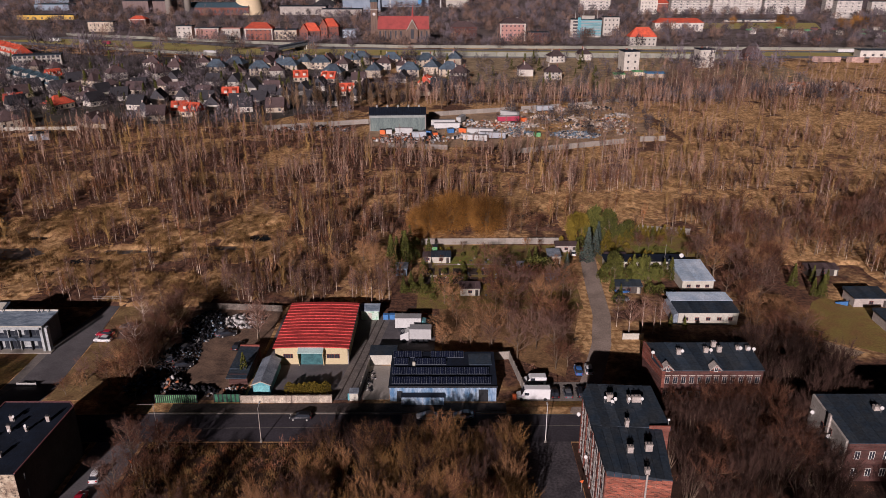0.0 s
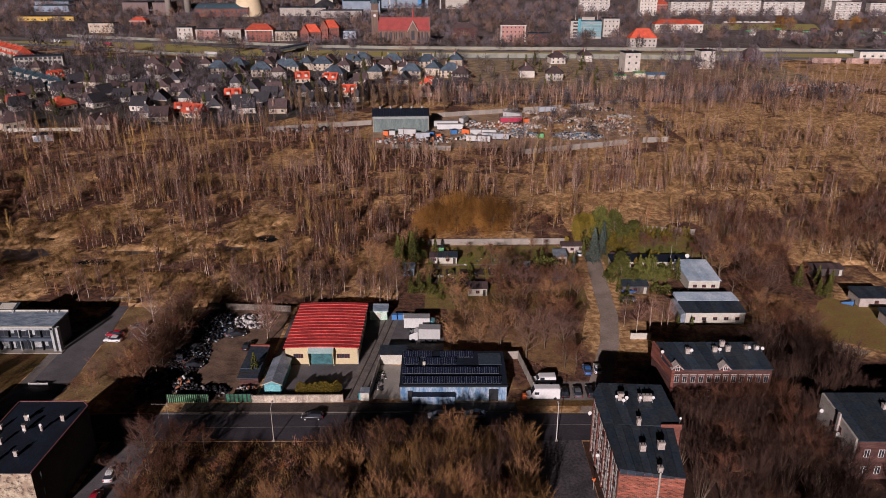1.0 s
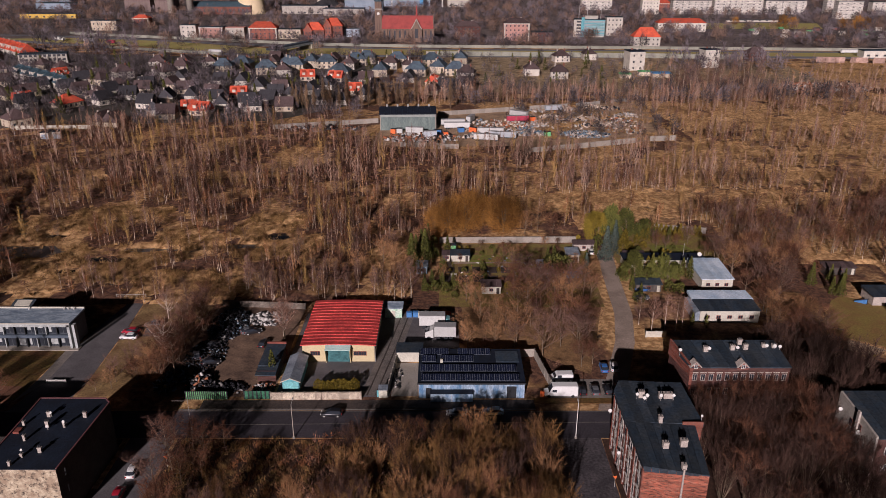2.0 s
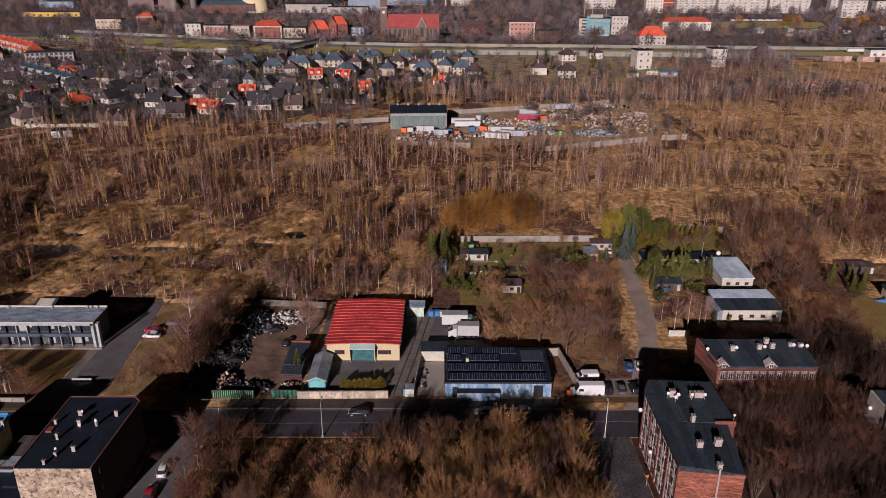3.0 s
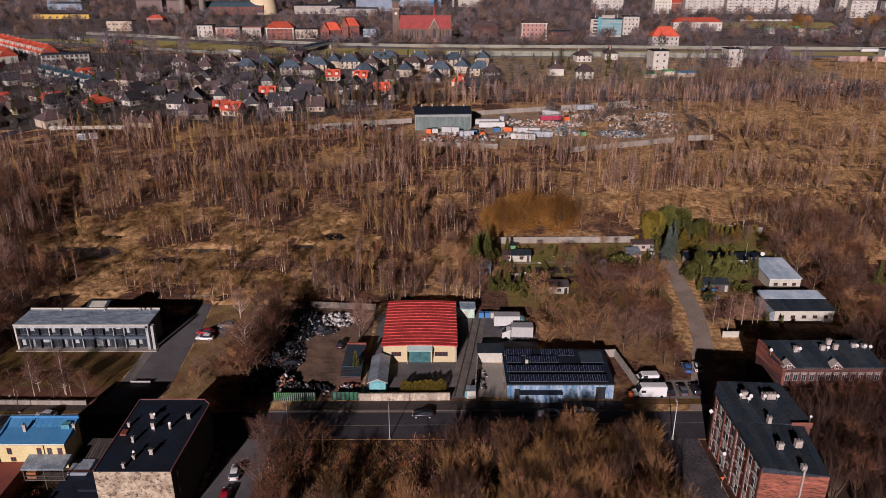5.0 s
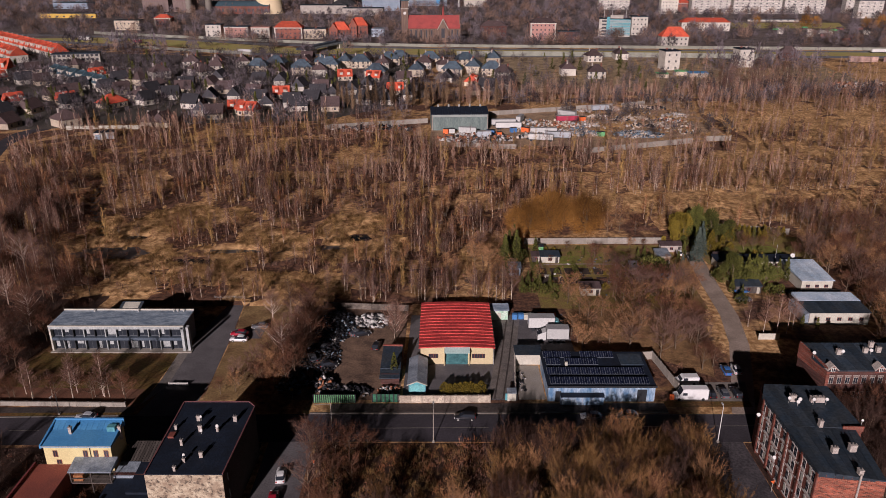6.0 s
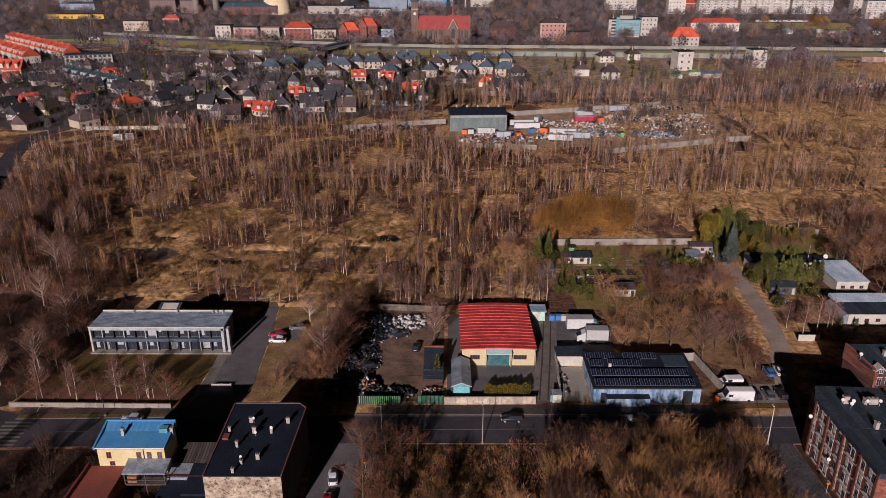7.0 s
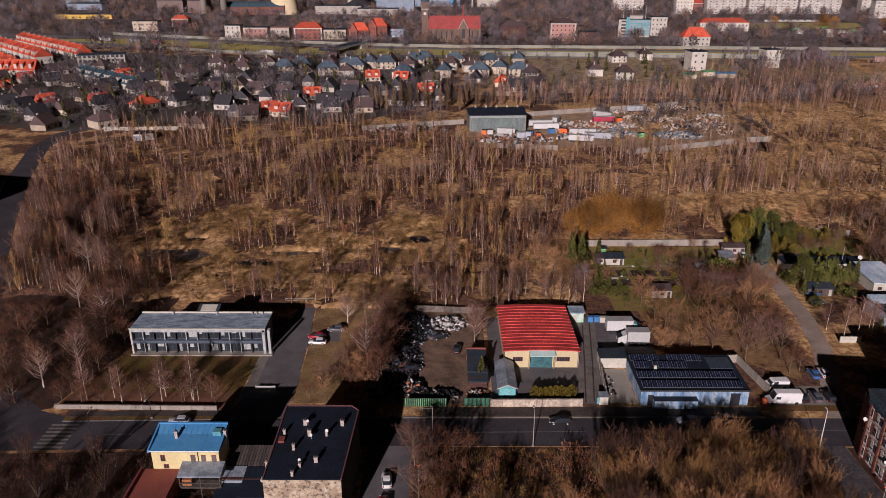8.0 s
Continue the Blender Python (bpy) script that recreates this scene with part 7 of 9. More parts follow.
heap("scrap_heap", -70, 388, 22, 8, 130, 1.6, [SC_W, SC_D, SC_D, SC_R], "wrecks and scrap along the yard wall")
for x, y, rx, ry, m, c in ((46, 398, 6, 4, SC_W, "white"), (56, 420, 7, 4, SC_G, "grey-brown"), (66, 412, 5, 4, SC_D, "dark"), (76, 416, 7, 4, SC_G, "grey-brown"), (72, 396, 8, 3, SC_D, "dark"), (84, 398, 8, 4, SC_G, "grey"), (50, 436, 6, 4, SC_W, "white"),
                           (66, 446, 7, 4, SC_G, "grey-brown"), (84, 452, 8, 4, SC_G, "grey-brown"), (100, 424, 7, 5, SC_W, "pale"), (96, 446, 6, 5, SC_D, "dark"), (38, 386, 6, 4, SC_B, "blue")):
    heap("scrap_heap", x, y, rx, ry, 55, 1.0, [m, m, m, SC_G, SC_G], f"low {c} heap of mixed scrap and rubble", 1.6)
thicket("yard_scrub", [L_BIRCH[0], L_BIRCH[1], SHRUB[0], SHRUB[1], FAR_TREE[2]], scatter(210, (30, 117, 366, 470), lambda x, y: y > 362 + .1 * (x - 40) and y < 424 + .42 * x, (.45, .95)), "bare bushes and birches growing in the yard", "shrubs")
thicket("dry_grass", TUFTS, scatter(900, (40, 117, 366, 470), lambda x, y: y < 424 + .42 * x and blob(x, y, 12, 6) > 0, (.8, 2.0)), "dry grass growing over the yard", "grass")
heap("scrap_heap", 14, 371, 9, 5, 90, 1.3, [SC_W, SC_W, SC_G, SC_D], "pale heap of broken panels between the trailers", 1.6)
heap("scrap_heap", 40, 378, 8, 5, 90, 1.2, [SC_W, SC_W, SC_G, SC_B], "pale heap of broken panels between the trailers", 1.6)
heap("scrap_heap", 34, 400, 8, 5, 80, 1.2, [SC_W, SC_G, SC_R], "pale and rusty heap beside the red trailer", 1.4)
# near scrap yard
# black scrap tone paints the tree shade over the near heaps
SC_K = island("black_shaded_scrap", (0.006, 0.006, 0.008), (0.03, 0.03, 0.034), .7)
heap("scrap_heap", -59.5, 166, 5.0, 9, 900, .42, [SC_K] * 12 + [SC_D] * 3 + [SC_B, SC_W, SC_B], "dark heap of metal scrap", 1.8)
heap("scrap_heap", -61, 150, 4.5, 9, 420, .36, [SC_K] * 10 + [SC_D, SC_B], "dark heap of metal scrap in the shade", 1.2)
heap("scrap_heap", -50.5, 168.5, 5, 3.6, 110, .75, [SC_W, SC_W, SC_D], "white appliances heaped by the wall", 1.3)
heap("scrap_heap", -58.8, 138.6, 3.2, 3, 130, .6, [SC_K, SC_K, SC_D, SC_W, SC_K, SC_K, SC_R], "mixed scrap beside the green fence", 1.6)
heap("scrap_heap", -52.5, 136, 4.6, 2.2, 150, .5, [SC_K] * 6 + [SC_D, SC_W], "dark engine scrap beside the fence", 1.0)
heap("scrap_heap", -65.5, 139, 3.2, 5, 120, .6, [SC_D, SC_D, SC_B], "dark metal scrap in the shade", 1.0)
heap("scrap_heap", -44.6, 136.4, 2.4, 2.0, 90, .4, [SC_D, SC_W, SC_R], "small scrap in front of the shed", .8)
heap("garden_clutter", 66, 185.5, 6, 2, 60, .6, [SC_W, SC_R, SC_D], "boards and rubbish behind the workshop", .7)
heap("garden_clutter", 12, 198, 18, 14, 90, .45, [SC_W, SC_D, SC_R, SC_B], "loose garden clutter on the allotments", .4)
heap("garden_clutter", -15.8, 140, .9, 5, 26, .35, [SC_D, SC_D, SC_W], "clutter along the workshop yard wall", .6)
heap("rubble", 258, 520, 34, 20, 220, 2.2, [SC_W, SC_R, SC_D], "pale rubble on the far waste ground", 1.5)

# ---------- noise barriers, bank and motorway ----------
bank = surface("bank_grass", (0.4, 0.37, 0.11), var=0.25, big=12, second=(0.42, 0.32, 0.12))
BARRIER = surface("noise_barrier", (0.27, 0.27, 0.22), var=0.15, big=8, fine=1.0, piece=0.12)
strip("grass_bank", [(-520, 800), (-400, 815), (-300, 785), (-190, 728), (-60, 722), (90, 716), (230, 708), (420, 704)], 46, 0.06, bank, "mown green motorway bank", "grass bank")
MOTORWAY = surface("pale_motorway_asphalt", (0.2, 0.205, 0.22), var=0.15, big=9, fine=0.6, second=(0.15, 0.155, 0.17), bump=0)
strip("motorway", [(-560, 850), (-440, 800), (-330, 752), (-260, 722), (-200, 700), (-120, 691), (60, 690), (420, 684)], 14, 0.1, MOTORWAY, "grey motorway behind the houses", "road")
strip("motorway", [(-600, 880), (-440, 858), (-340, 828), (-240, 790), (-140, 757), (0, 740), (420, 722)], 11, 0.1, MOTORWAY, "grey service road along the bank", "road")


def barrier(name, line, step, h, label):
    w = thing(name, line[0][0], line[0][1], label=label, category="noise barrier", kind="structure")
    o = Vector(line[0])
    sh = {}
    for a, b in zip(line, line[1:]):
        a, b = Vector(a), Vector(b)
        d = b - a
        n = max(1, round(d.length / step))
        s = d.length / n
        k = round(s, 2)
        if k not in sh:
            sh[k] = (Shape().box(.1, s - .1, -.1, .1, 0, h).mesh("panel", BARRIER), Shape().box(-.25, .25, -.25, .25, 0, h + .3).mesh("post", CONCRETE))
        for i in range(n):
            p = a + d * (i / n) - o
            for me, nm in zip(sh[k][:1], ("panel",)):
                q = part(nm, me, None, w)
                q.matrix_basis = pose(p.x, p.y, 0, 0, 0, math.degrees(math.atan2(d.y, d.x)))


barrier("noise_barrier", [(-429, 877), (-334, 841), (-135, 772), (-44, 757), (67, 752), (230, 744), (400, 734), (620, 722)], 14, 2.8, "long pale noise barrier above the bank")
barrier("noise_barrier", [(-20, 692), (57, 690), (204, 678), (262, 672)], 9, 4.2, "long grey noise barrier behind the houses")
barrier("noise_barrier", [(-330, 745), (-262, 716), (-206, 695)], 7, 2.6, "low pale barrier beside the motorway")


def bridge():
    b = thing("road_bridge", -148, 722, rz=-22, label="concrete road bridge with dark steel sides", category="bridge")
    part("deck", Shape().box(-6, 6, -32, 40, 4.2, 5.2), TAR_GREY, b)
    for x in (-6.2, 6.0):
        part("parapet", Shape().box(x, x + .25, -32, 40, 4.2, 6.2), TIN, b)
    for y in (-16, 24):
        part("pier", Shape().box(-5.5, 5.5, y - 1, y + 1, 0, 4.2), CONCRETE, b)
    part("abutment", Shape().box(-6.5, 6.5, 26, 40, 0, 4.2), WHITE, b)


bridge()


# ---------- houses of the settlement ----------
def house(name, w, d, h, rise, wall, roof, hip, label, group, wins=3, floors=1, chim=1, dormer=False):
    """Ridge along local x; front looks to local -y."""
    b = thing(name, 0, 0, -50, label=label, category="house", group=group)
    top = [(0, h + rise - .2)] if not hip else []
    part("wall", Shape().extrude_x([(-d / 2, 0), (-d / 2, h), *top, (d / 2, h), (d / 2, 0)], -w / 2, w / 2), wall, b)
    o = .5
    r = max(0.0, w / 2 - hip)
    s = Shape()
    e = o if hip else .25
    ea = [(-w / 2 - e, -d / 2 - o, h), (w / 2 + e, -d / 2 - o, h), (w / 2 + e, d / 2 + o, h), (-w / 2 - e, d / 2 + o, h)]
    rx = r if hip else w / 2 + .25
    if hip and r < .6:
        rx = .5
    a, c = (-rx, 0, h + rise), (rx, 0, h + rise)
    s.face(ea[0], ea[1], c, a)
    s.face(ea[2], ea[3], a, c)
    s.face(ea[1], ea[2], c)
    s.face(ea[3], ea[0], a)
    s.face(*[(x, y, z - .25) for x, y, z in reversed(ea)])
    for i in range(4):
        p, q = ea[i], ea[(i + 1) % 4]
        s.face((p[0], p[1], p[2] - .25), (q[0], q[1], q[2] - .25), q, p)
    part("roof", s, roof, b)
    for f in range(floors):
        z = .9 + f * 2.9
        window_row(b, (-w / 2, -d / 2 - .01), (w / 2, -d / 2 - .01), wins, z, 1.3, 1.5, far=True)
    for i in range(chim):
        chimney(b, (-.25 + .5 * i) * w, .1 * d, h + rise * .6, .8, .8, rise * .4 + .5, 0, BRICK if i else BRICK_PALE)
    if dormer:
        for i in (-1, 1):
            k = part("dormer", Shape().prism([(i * w / 4 - 1, -d / 2 + .6), (i * w / 4 + 1, -d / 2 + .6), (i * w / 4 + 1, 0), (i * w / 4 - 1, 0)], h, [h + rise * .62] * 4), STUCCO_W, b)
            part("dormer_roof", Shape().prism([(i * w / 4 - 1.3, -d / 2 + .3), (i * w / 4 + 1.3, -d / 2 + .3), (i * w / 4 + 1.3, 0), (i * w / 4 - 1.3, 0)], h + rise * .6, [h + rise * .66, h + rise * .66, h + rise * .9, h + rise * .9]), roof, k)
    return b


# settlement soil colour includes a bluish tint for haze
sheet("settlement_ground", [(-480, 500), (-260, 385), (-190, 400), (-100, 410), (-70, 445), (-40, 490), (-60, 560), (-60, 660), (-200, 680), (-330, 700), (-480, 790)], surface("hazed_garden_soil", (0.085, 0.07, 0.064), var=0.3, big=8, fine=1.0, second=(0.065, 0.062, 0.045)), 0.05, "dark gardens between the houses", "gardens")
FAR_BRICK = surface("old_town_brick", (0.26, 0.095, 0.065), var=0.25, big=4, second=(0.17, 0.07, 0.055), piece=0.2)
SLAB = brickwork("slab_panels", (0.6, 0.56, 0.5), (0.52, 0.48, 0.43), (0.3, 0.28, 0.26), 1.0, 3.1, 2.8, 0.16)
BROWN_BLOCK = surface("brown_works_plaster", (0.21, 0.155, 0.14), var=0.2, big=6, second=(0.16, 0.115, 0.105), stretch=(3, 1, .4))
TEAL_GLASS = surface("teal_cladding", (0.13, 0.27, 0.29), rough=0.4, var=0.3, big=4, second=(0.3, 0.33, 0.33), stretch=(.2, .2, 1.5))
HALL_BLUE = surface("pale_blue_cladding", (0.26, 0.31, 0.37), var=0.12, big=8, second=(0.2, 0.25, 0.31))
CHURCH = surface("sooty_church_brick", (0.2, 0.135, 0.1), var=0.3, big=4, second=(0.12, 0.08, 0.065), stretch=(3, 1, .3))
KINDS = dict(
    villa=house("villa", 15.5, 11.5, 5.6, 5.2, STUCCO, TILE_BLUE, 5.4, "two-storey stuccoed villa with slate-blue hipped roof", "villas by the motorway", 4, 2, 2),
    villa_brown=house("villa", 13.0, 11.0, 5.4, 4.8, STUCCO_W, TILE_BROWN, 5.2, "pale stuccoed villa with brown hipped roof", "villas by the motorway", 3, 2, 2),
    dark=house("house", 10.5, 8.6, 3.4, 5.2, STUCCO_W, TILE_BLACK, 0, "small gabled house with black tiled roof", "houses of the settlement", 2, 1, 1),
    brown=house("house", 10.5, 9, 3.2, 5.0, STUCCO, TILE_BROWN, 0, "small gabled house with brown tiled roof", "houses of the settlement", 2, 1, 1),
    red=house("house", 10.5, 9, 3.2, 4.6, STUCCO, TILE_RED, 0, "small gabled house with bright red tiled roof", "houses of the settlement", 3, 1, 1, True),
    teal=house("terraced_house", 8.5, 11, 4.2, 5.0, STUCCO_W, TILE_TEAL, 0, "terraced house with teal-grey roof", "row of terraced houses", 2, 1, 1, True),
    pyramid=house("house", 11.5, 11.5, 4.4, 4.6, STUCCO, TILE_BROWN, 5.6, "square house with brown pyramid roof", "houses of the settlement", 3, 1, 1),
    redhip=house("house", 14, 11, 3.4, 4.6, STUCCO, TILE_RED, 5, "wide house with red hipped roof", "houses of the settlement", 4, 1, 1),
    terrace=house("terraced_house", 12, 14, 6.2, 7.0, STUCCO_W, TILE_RED, 0, "white terraced house with orange tiled roof and dormers", "orange-roofed terraces", 3, 1, 1, True),
)
used = set()


def settle(kind, x, y, rz):
    k = KINDS[kind]
    if kind not in used:
        used.add(kind)
        k.matrix_basis = pose(x, y, 0, 0, 0, rz)
        return k
    return copy_thing(k, pose(x, y, 0, 0, 0, rz))


for i, (x, y) in enumerate(((-176, 590), (-165, 606), (-141, 583), (-122, 600), (-112, 622), (-99, 616), (-82, 564), (-77, 632), (-69, 644), (-52, 575), (-43, 636), (-25, 575), (-14, 630), (5, 578), (10, 642))):
    settle("villa", x, y, (5, -8, 12, -4, 85)[i % 5])
for i, (x, y) in enumerate(((63, 580), (97, 656), (82, 564), (124, 671), (-235, 614), (-208, 590), (-215, 618))):
    settle("villa_brown", x, y, (90, 8, -5)[i % 3])
for i, (kind, x, y) in enumerate((("brown", -192, 518), ("brown", -176, 498), ("brown", -154, 484), ("dark", -171, 428), ("brown", -161, 417), ("dark", -163, 474), ("red", -152, 432), ("red", -144, 427), ("dark", -138, 447),
                                  ("red", -136, 480), ("dark", -129, 509), ("dark", -124, 452), ("dark", -113, 461), ("dark", -103, 480), ("brown", -99, 440), ("dark", -84, 516), ("red", -64, 495), ("dark", -80, 461), ("dark", -67, 461),
                                  ("dark", -113, 483), ("dark", -92, 497), ("dark", -146, 462), ("dark", -183, 447), ("dark", -178, 468), ("brown", -205, 500), ("dark", -55, 478), ("dark", -118, 440))):
    settle(kind, x, y, (80, 10, -15, 95, 5)[i % 5])
for i, (kind, x, y) in enumerate((("pyramid", -235, 397), ("redhip", -232, 449), ("pyramid", -222, 470), ("brown", -272, 432), ("red", -294, 455), ("brown", -309, 468), ("brown", -325, 483), ("red", -349, 508), ("dark", -313, 448),
                                  ("dark", -299, 438), ("dark", -280, 416), ("brown", -264, 392), ("brown", -244, 494), ("dark", -334, 462), ("dark", -345, 485), ("red", -365, 520), ("brown", -385, 500), ("dark", -330, 440), ("brown", -350, 455),
                                  ("pyramid", -324, 604), ("pyramid", -301, 589), ("pyramid", -271, 556), ("pyramid", -247, 532))):
    settle(kind, x, y, 52 + (i % 4) * 9)
for x, y in ((-320, 566), (-309, 556), (-298, 546), (-287, 536), (-276, 526), (-266, 516)):
    settle("teal", x, y, -42)
for i in range(11):
    f = i / 10
    settle("terrace", -472 + 104 * f, 770 - 104 * f, -46)
for i in range(10):
    f = i / 9
    settle("terrace", -495 + 103 * f, 752 - 108 * f, -47)
for i in range(7):
    settle("terrace", -480 + 15 * i, 690 - 16 * i, -46)
for x in (-408, -396, -384, -373, -362):
    settle("terrace", x, 568, 4)
taken = [(o.matrix_basis.translation.x, o.matrix_basis.translation.y) for o in scene.objects if o.parent is None and o.name.split(".")[0] in ("house", "villa", "terraced_house")]
for x, y, s in scatter(1500, (-400, 20, 412, 660), lambda x, y: x < left_edge(y) - 16 or y > 470 + .2 * max(0, x + 100), (0, 1)):
    if all((x - a) ** 2 + (y - b) ** 2 > (12.6 if x < -205 else 14.5) ** 2 for a, b in taken) and len(taken) < 168 and (x > -200 or y < 590):
        taken.append((x, y))
        settle(rnd.choice(("dark", "dark", "brown", "brown", "pyramid", "dark", "red")) if y < 560 else rnd.choice(("villa", "villa_brown", "brown")), x, y, rnd.choice((8, 80, -12, 98)) if x > -210 else 50 + rnd.uniform(-8, 8))
for x, y in ((-188, 397), (-182, 396)):
    settle("brown", x, y, 80)
for x, y in ((-204.5, 368), (-199.5, 370)):
    g = thing("garage", x, y, rz=8, label="small white flat-roofed garage by the settlement wall", category="garage")
    part("wall", Shape().box(-2, 2, -4, 3, 0, 3.4), STUCCO_W, g)
    part("roof", Shape().box(-2.2, 2.2, -4.2, 3.2, 3.4, 3.6), TAR, g)
    part("door", Shape().box(-1.4, 1.4, -4.06, -4, 0, 2.6), TIN, g)
panel_wall("settlement_wall", (-230, 386), (-192, 388), 2.2, 12, WHITE, "white wall along the edge of the settlement")


# ---------- large buildings of the town ----------
def block(name, x, y, w, d, h, wall, roof, label, rz=0, floors=3, wins=6, rise=0.0, ww=1.4, wh=1.6, chim=0, wing=0.0, trim=None):
    """Flat or hipped block; wing: width of a gabled front wing at its western end."""
    b = thing(name, x, y, rz=rz, label=label, category="building")
    if trim:
        part("cornice", Shape().box(-w / 2 - .35, w / 2 + .35, -d / 2 - .4, -d / 2 + .1, h - .9, h - .02), trim, b)
        for e in (-1, 1):
            part("corner_strip", Shape().box(e * (w / 2 - .7) - .7, e * (w / 2 - .7) + .7, -d / 2 - .12, -d / 2, 0, h - .9), trim, b)
    if wing:
        a, c = -w / 2 + .5, -w / 2 + .5 + wing
        m, top = (a + c) / 2, h + max(3.0, rise * .85)
        part("wing_wall", Shape().extrude_y([(c, 0), (c, h), (m, top), (a, h), (a, 0)], -d / 2 - 3.5, 0), wall, b)
        part("wing_roof", Shape().extrude_y([(a - .5, h - .4), (m, top + .5), (c + .5, h - .4), (c, h - .3), (m, top), (a, h - .3)], -d / 2 - 4.0, 0), roof, b)
        for f in range(floors):
            window_row(b, (a + .6, -d / 2 - 3.51), (c - .6, -d / 2 - 3.51), max(2, int(wing / 4)), 1.2 + f * (h / floors), ww, wh, far=True)
    for i in range(chim):
        f = (i + .5) / chim - .5
        chimney(b, f * w * .7, 1.0, h, 1.3, .9, rise * .75 + 1.8, 0, BRICK_PALE if i % 2 else FAR_BRICK)
    part("wall", Shape().box(-w / 2, w / 2, -d / 2, d / 2, 0, h), wall, b)
    if rise:
        o = .6
        s = Shape()
        ea = [(-w / 2 - o, -d / 2 - o, h), (w / 2 + o, -d / 2 - o, h), (w / 2 + o, d / 2 + o, h), (-w / 2 - o, d / 2 + o, h)]
        k = min(w * .3, d * .5)
        a, c = (-w / 2 + k, 0, h + rise), (w / 2 - k, 0, h + rise)
        s.face(ea[0], ea[1], c, a)
        s.face(ea[2], ea[3], a, c)
        s.face(ea[1], ea[2], c)
        s.face(ea[3], ea[0], a)
        s.face(*reversed(ea))
        part("roof", s, roof, b)
    else:
        part("roof", Shape().box(-w / 2 - .3, w / 2 + .3, -d / 2 - .3, d / 2 + .3, h, h + .6), roof, b)
    for f in range(floors):
        window_row(b, (-w / 2 + .5, -d / 2 - .01), (w / 2 - .5, -d / 2 - .01), wins, 1.2 + f * (h / floors), ww, wh, far=True)
    return b


block("tower_house", 149, 610, 12.6, 13, 14.6, STUCCO_W, TAR, "pale grey three-storey block with flat dark roof", 8, 3, 2, 0, 1.3, 1.5, 2)
block("tower_house", 214.5, 626, 12.6, 12, 14.2, STUCCO_W, TAR, "pale grey three-storey block with flat dark roof", 8, 3, 2, 0, 1.3, 1.5, 2)
block("brick_house", 268, 664, 15, 12, 7, BRICK_DARK, TILE_BROWN, "brick house with brown roof beside the barrier", 0, 2, 4, 5)
block("office_block", -333, 626, 36, 12, 9.5, STUCCO_W, TAR_GREY, "white flat-roofed apartment block behind the terraces", 18, 3, 10, 0, 2.2, 1.8)
for x, y, w, h, wall, roof, rise, lab in ((-283, 850, 17, 13, STUCCO_W, TAR_GREY, 0, "white three-storey town house in a row"), (-258, 849, 26, 11, PINK, TAR_GREY, 0, "pink stuccoed town houses in a row"), (-230, 843, 20, 11, STUCCO_W, PINK, 0, "pale town house with red parapet"),
                                          (-198, 834, 30, 12, FAR_BRICK, TILE_RED, 6, "tall brick town house with orange roof"), (-170, 838, 24, 10, STUCCO, TAR_GREY, 0, "pale stuccoed two-storey town house"), (-144, 842, 22, 9, FAR_BRICK, TILE_RED, 8, "brick mansion with steep orange roof"), (-124, 848, 20, 13, FAR_BRICK, TILE_RED, 8, "brick mansion with steep orange roof"),
                                          (22, 833, 28, 14, BRICK_DARK, TILE_BROWN, 5, "dark brick villa with gables"), (74, 824, 27, 18, PINK, TILE_BROWN, 5, "pink three-storey mansion with pale trim"), (100, 812, 22, 10, BRICK_DARK, TAR_GREY, 0, "low dark brick house"),
                                          (201, 778, 27, 9, STUCCO_W, TILE_RED, 9, "white mansion with steep bright red roof"), (282, 930, 58, 10, STUCCO_W, TILE_RED, 5, "long white school with red roof"), (165, 865, 34, 17, TEAL_GLASS, STUCCO_W, 0, "teal glazed office block with white top"), (190, 880, 18, 20, STUCCO_W, TAR_GREY, 0, "white flat-roofed office block"),
                                          (-408, 928, 30, 11, STUCCO, TAR_GREY, 0, "pale low stuccoed works building"), (-384, 980, 20, 10, FAR_BRICK, TILE_RED, 4, "red brick works building with orange roof"), (315, 1200, 26, 34, STUCCO_W, TAR_GREY, 0, "white tower block of flats"), (345, 1235, 22, 14, FAR_BRICK, TILE_RED, 6, "brick house with red roof"),
                                          (-110, 860, 26, 8, TIN, TIN, 0, "low grey sheet-clad pavilion")):
    if wall is TEAL_GLASS:
        continue
    block("town_house", x, y, w, 14, h, wall, roof, lab, 0, max(2, round(h / 4.6)), max(3, int(w / 4.4)), rise, 1.4, 1.6, 2 if rise else 1,
          w * .4 if "brick mansion" in lab else 0.0, STUCCO_W if wall in (PINK, FAR_BRICK) and rise < 7 else None)


def teal_office():
    b = thing("office_block", 160, 866, rz=-10, label="teal glazed office block with white frame and roof masts", category="building")
    part("wall", Shape().box(-17, 17, -8, 8, 0, 18.5), STUCCO_W, b)
    for f in range(5):
        z = 1.4 + f * 3.5
        part("window_band", Shape().box(-6, 17.1, -8.2, -7.9, z, z + 2.1), TEAL_GLASS, b, "teal ribbon of windows")
        part("spandrel", Shape().box(-6, 17.1, -8.15, -7.9, z + 2.2, z + 3.2), TEALPAINT, b)
        window(b, -11.5, -8.02, z, 5, 1.9, far=True)
    part("stair_tower", Shape().box(-9, -5.6, -9.4, -7.5, 0, 21), TEALPAINT, b)
    part("roof", Shape().box(-17.3, 17.3, -8.3, 8.3, 18.5, 19.1), TAR_GREY, b)
    part("plant_room", Shape().box(-5, 9, -3, 5, 19.1, 22.4), STUCCO_W, b)
    for x in (-12, -3, 12):
        part("mast", Shape().tube((x, 0, 19), (x, 0, 33), .3, .12, 6), STEEL, b)


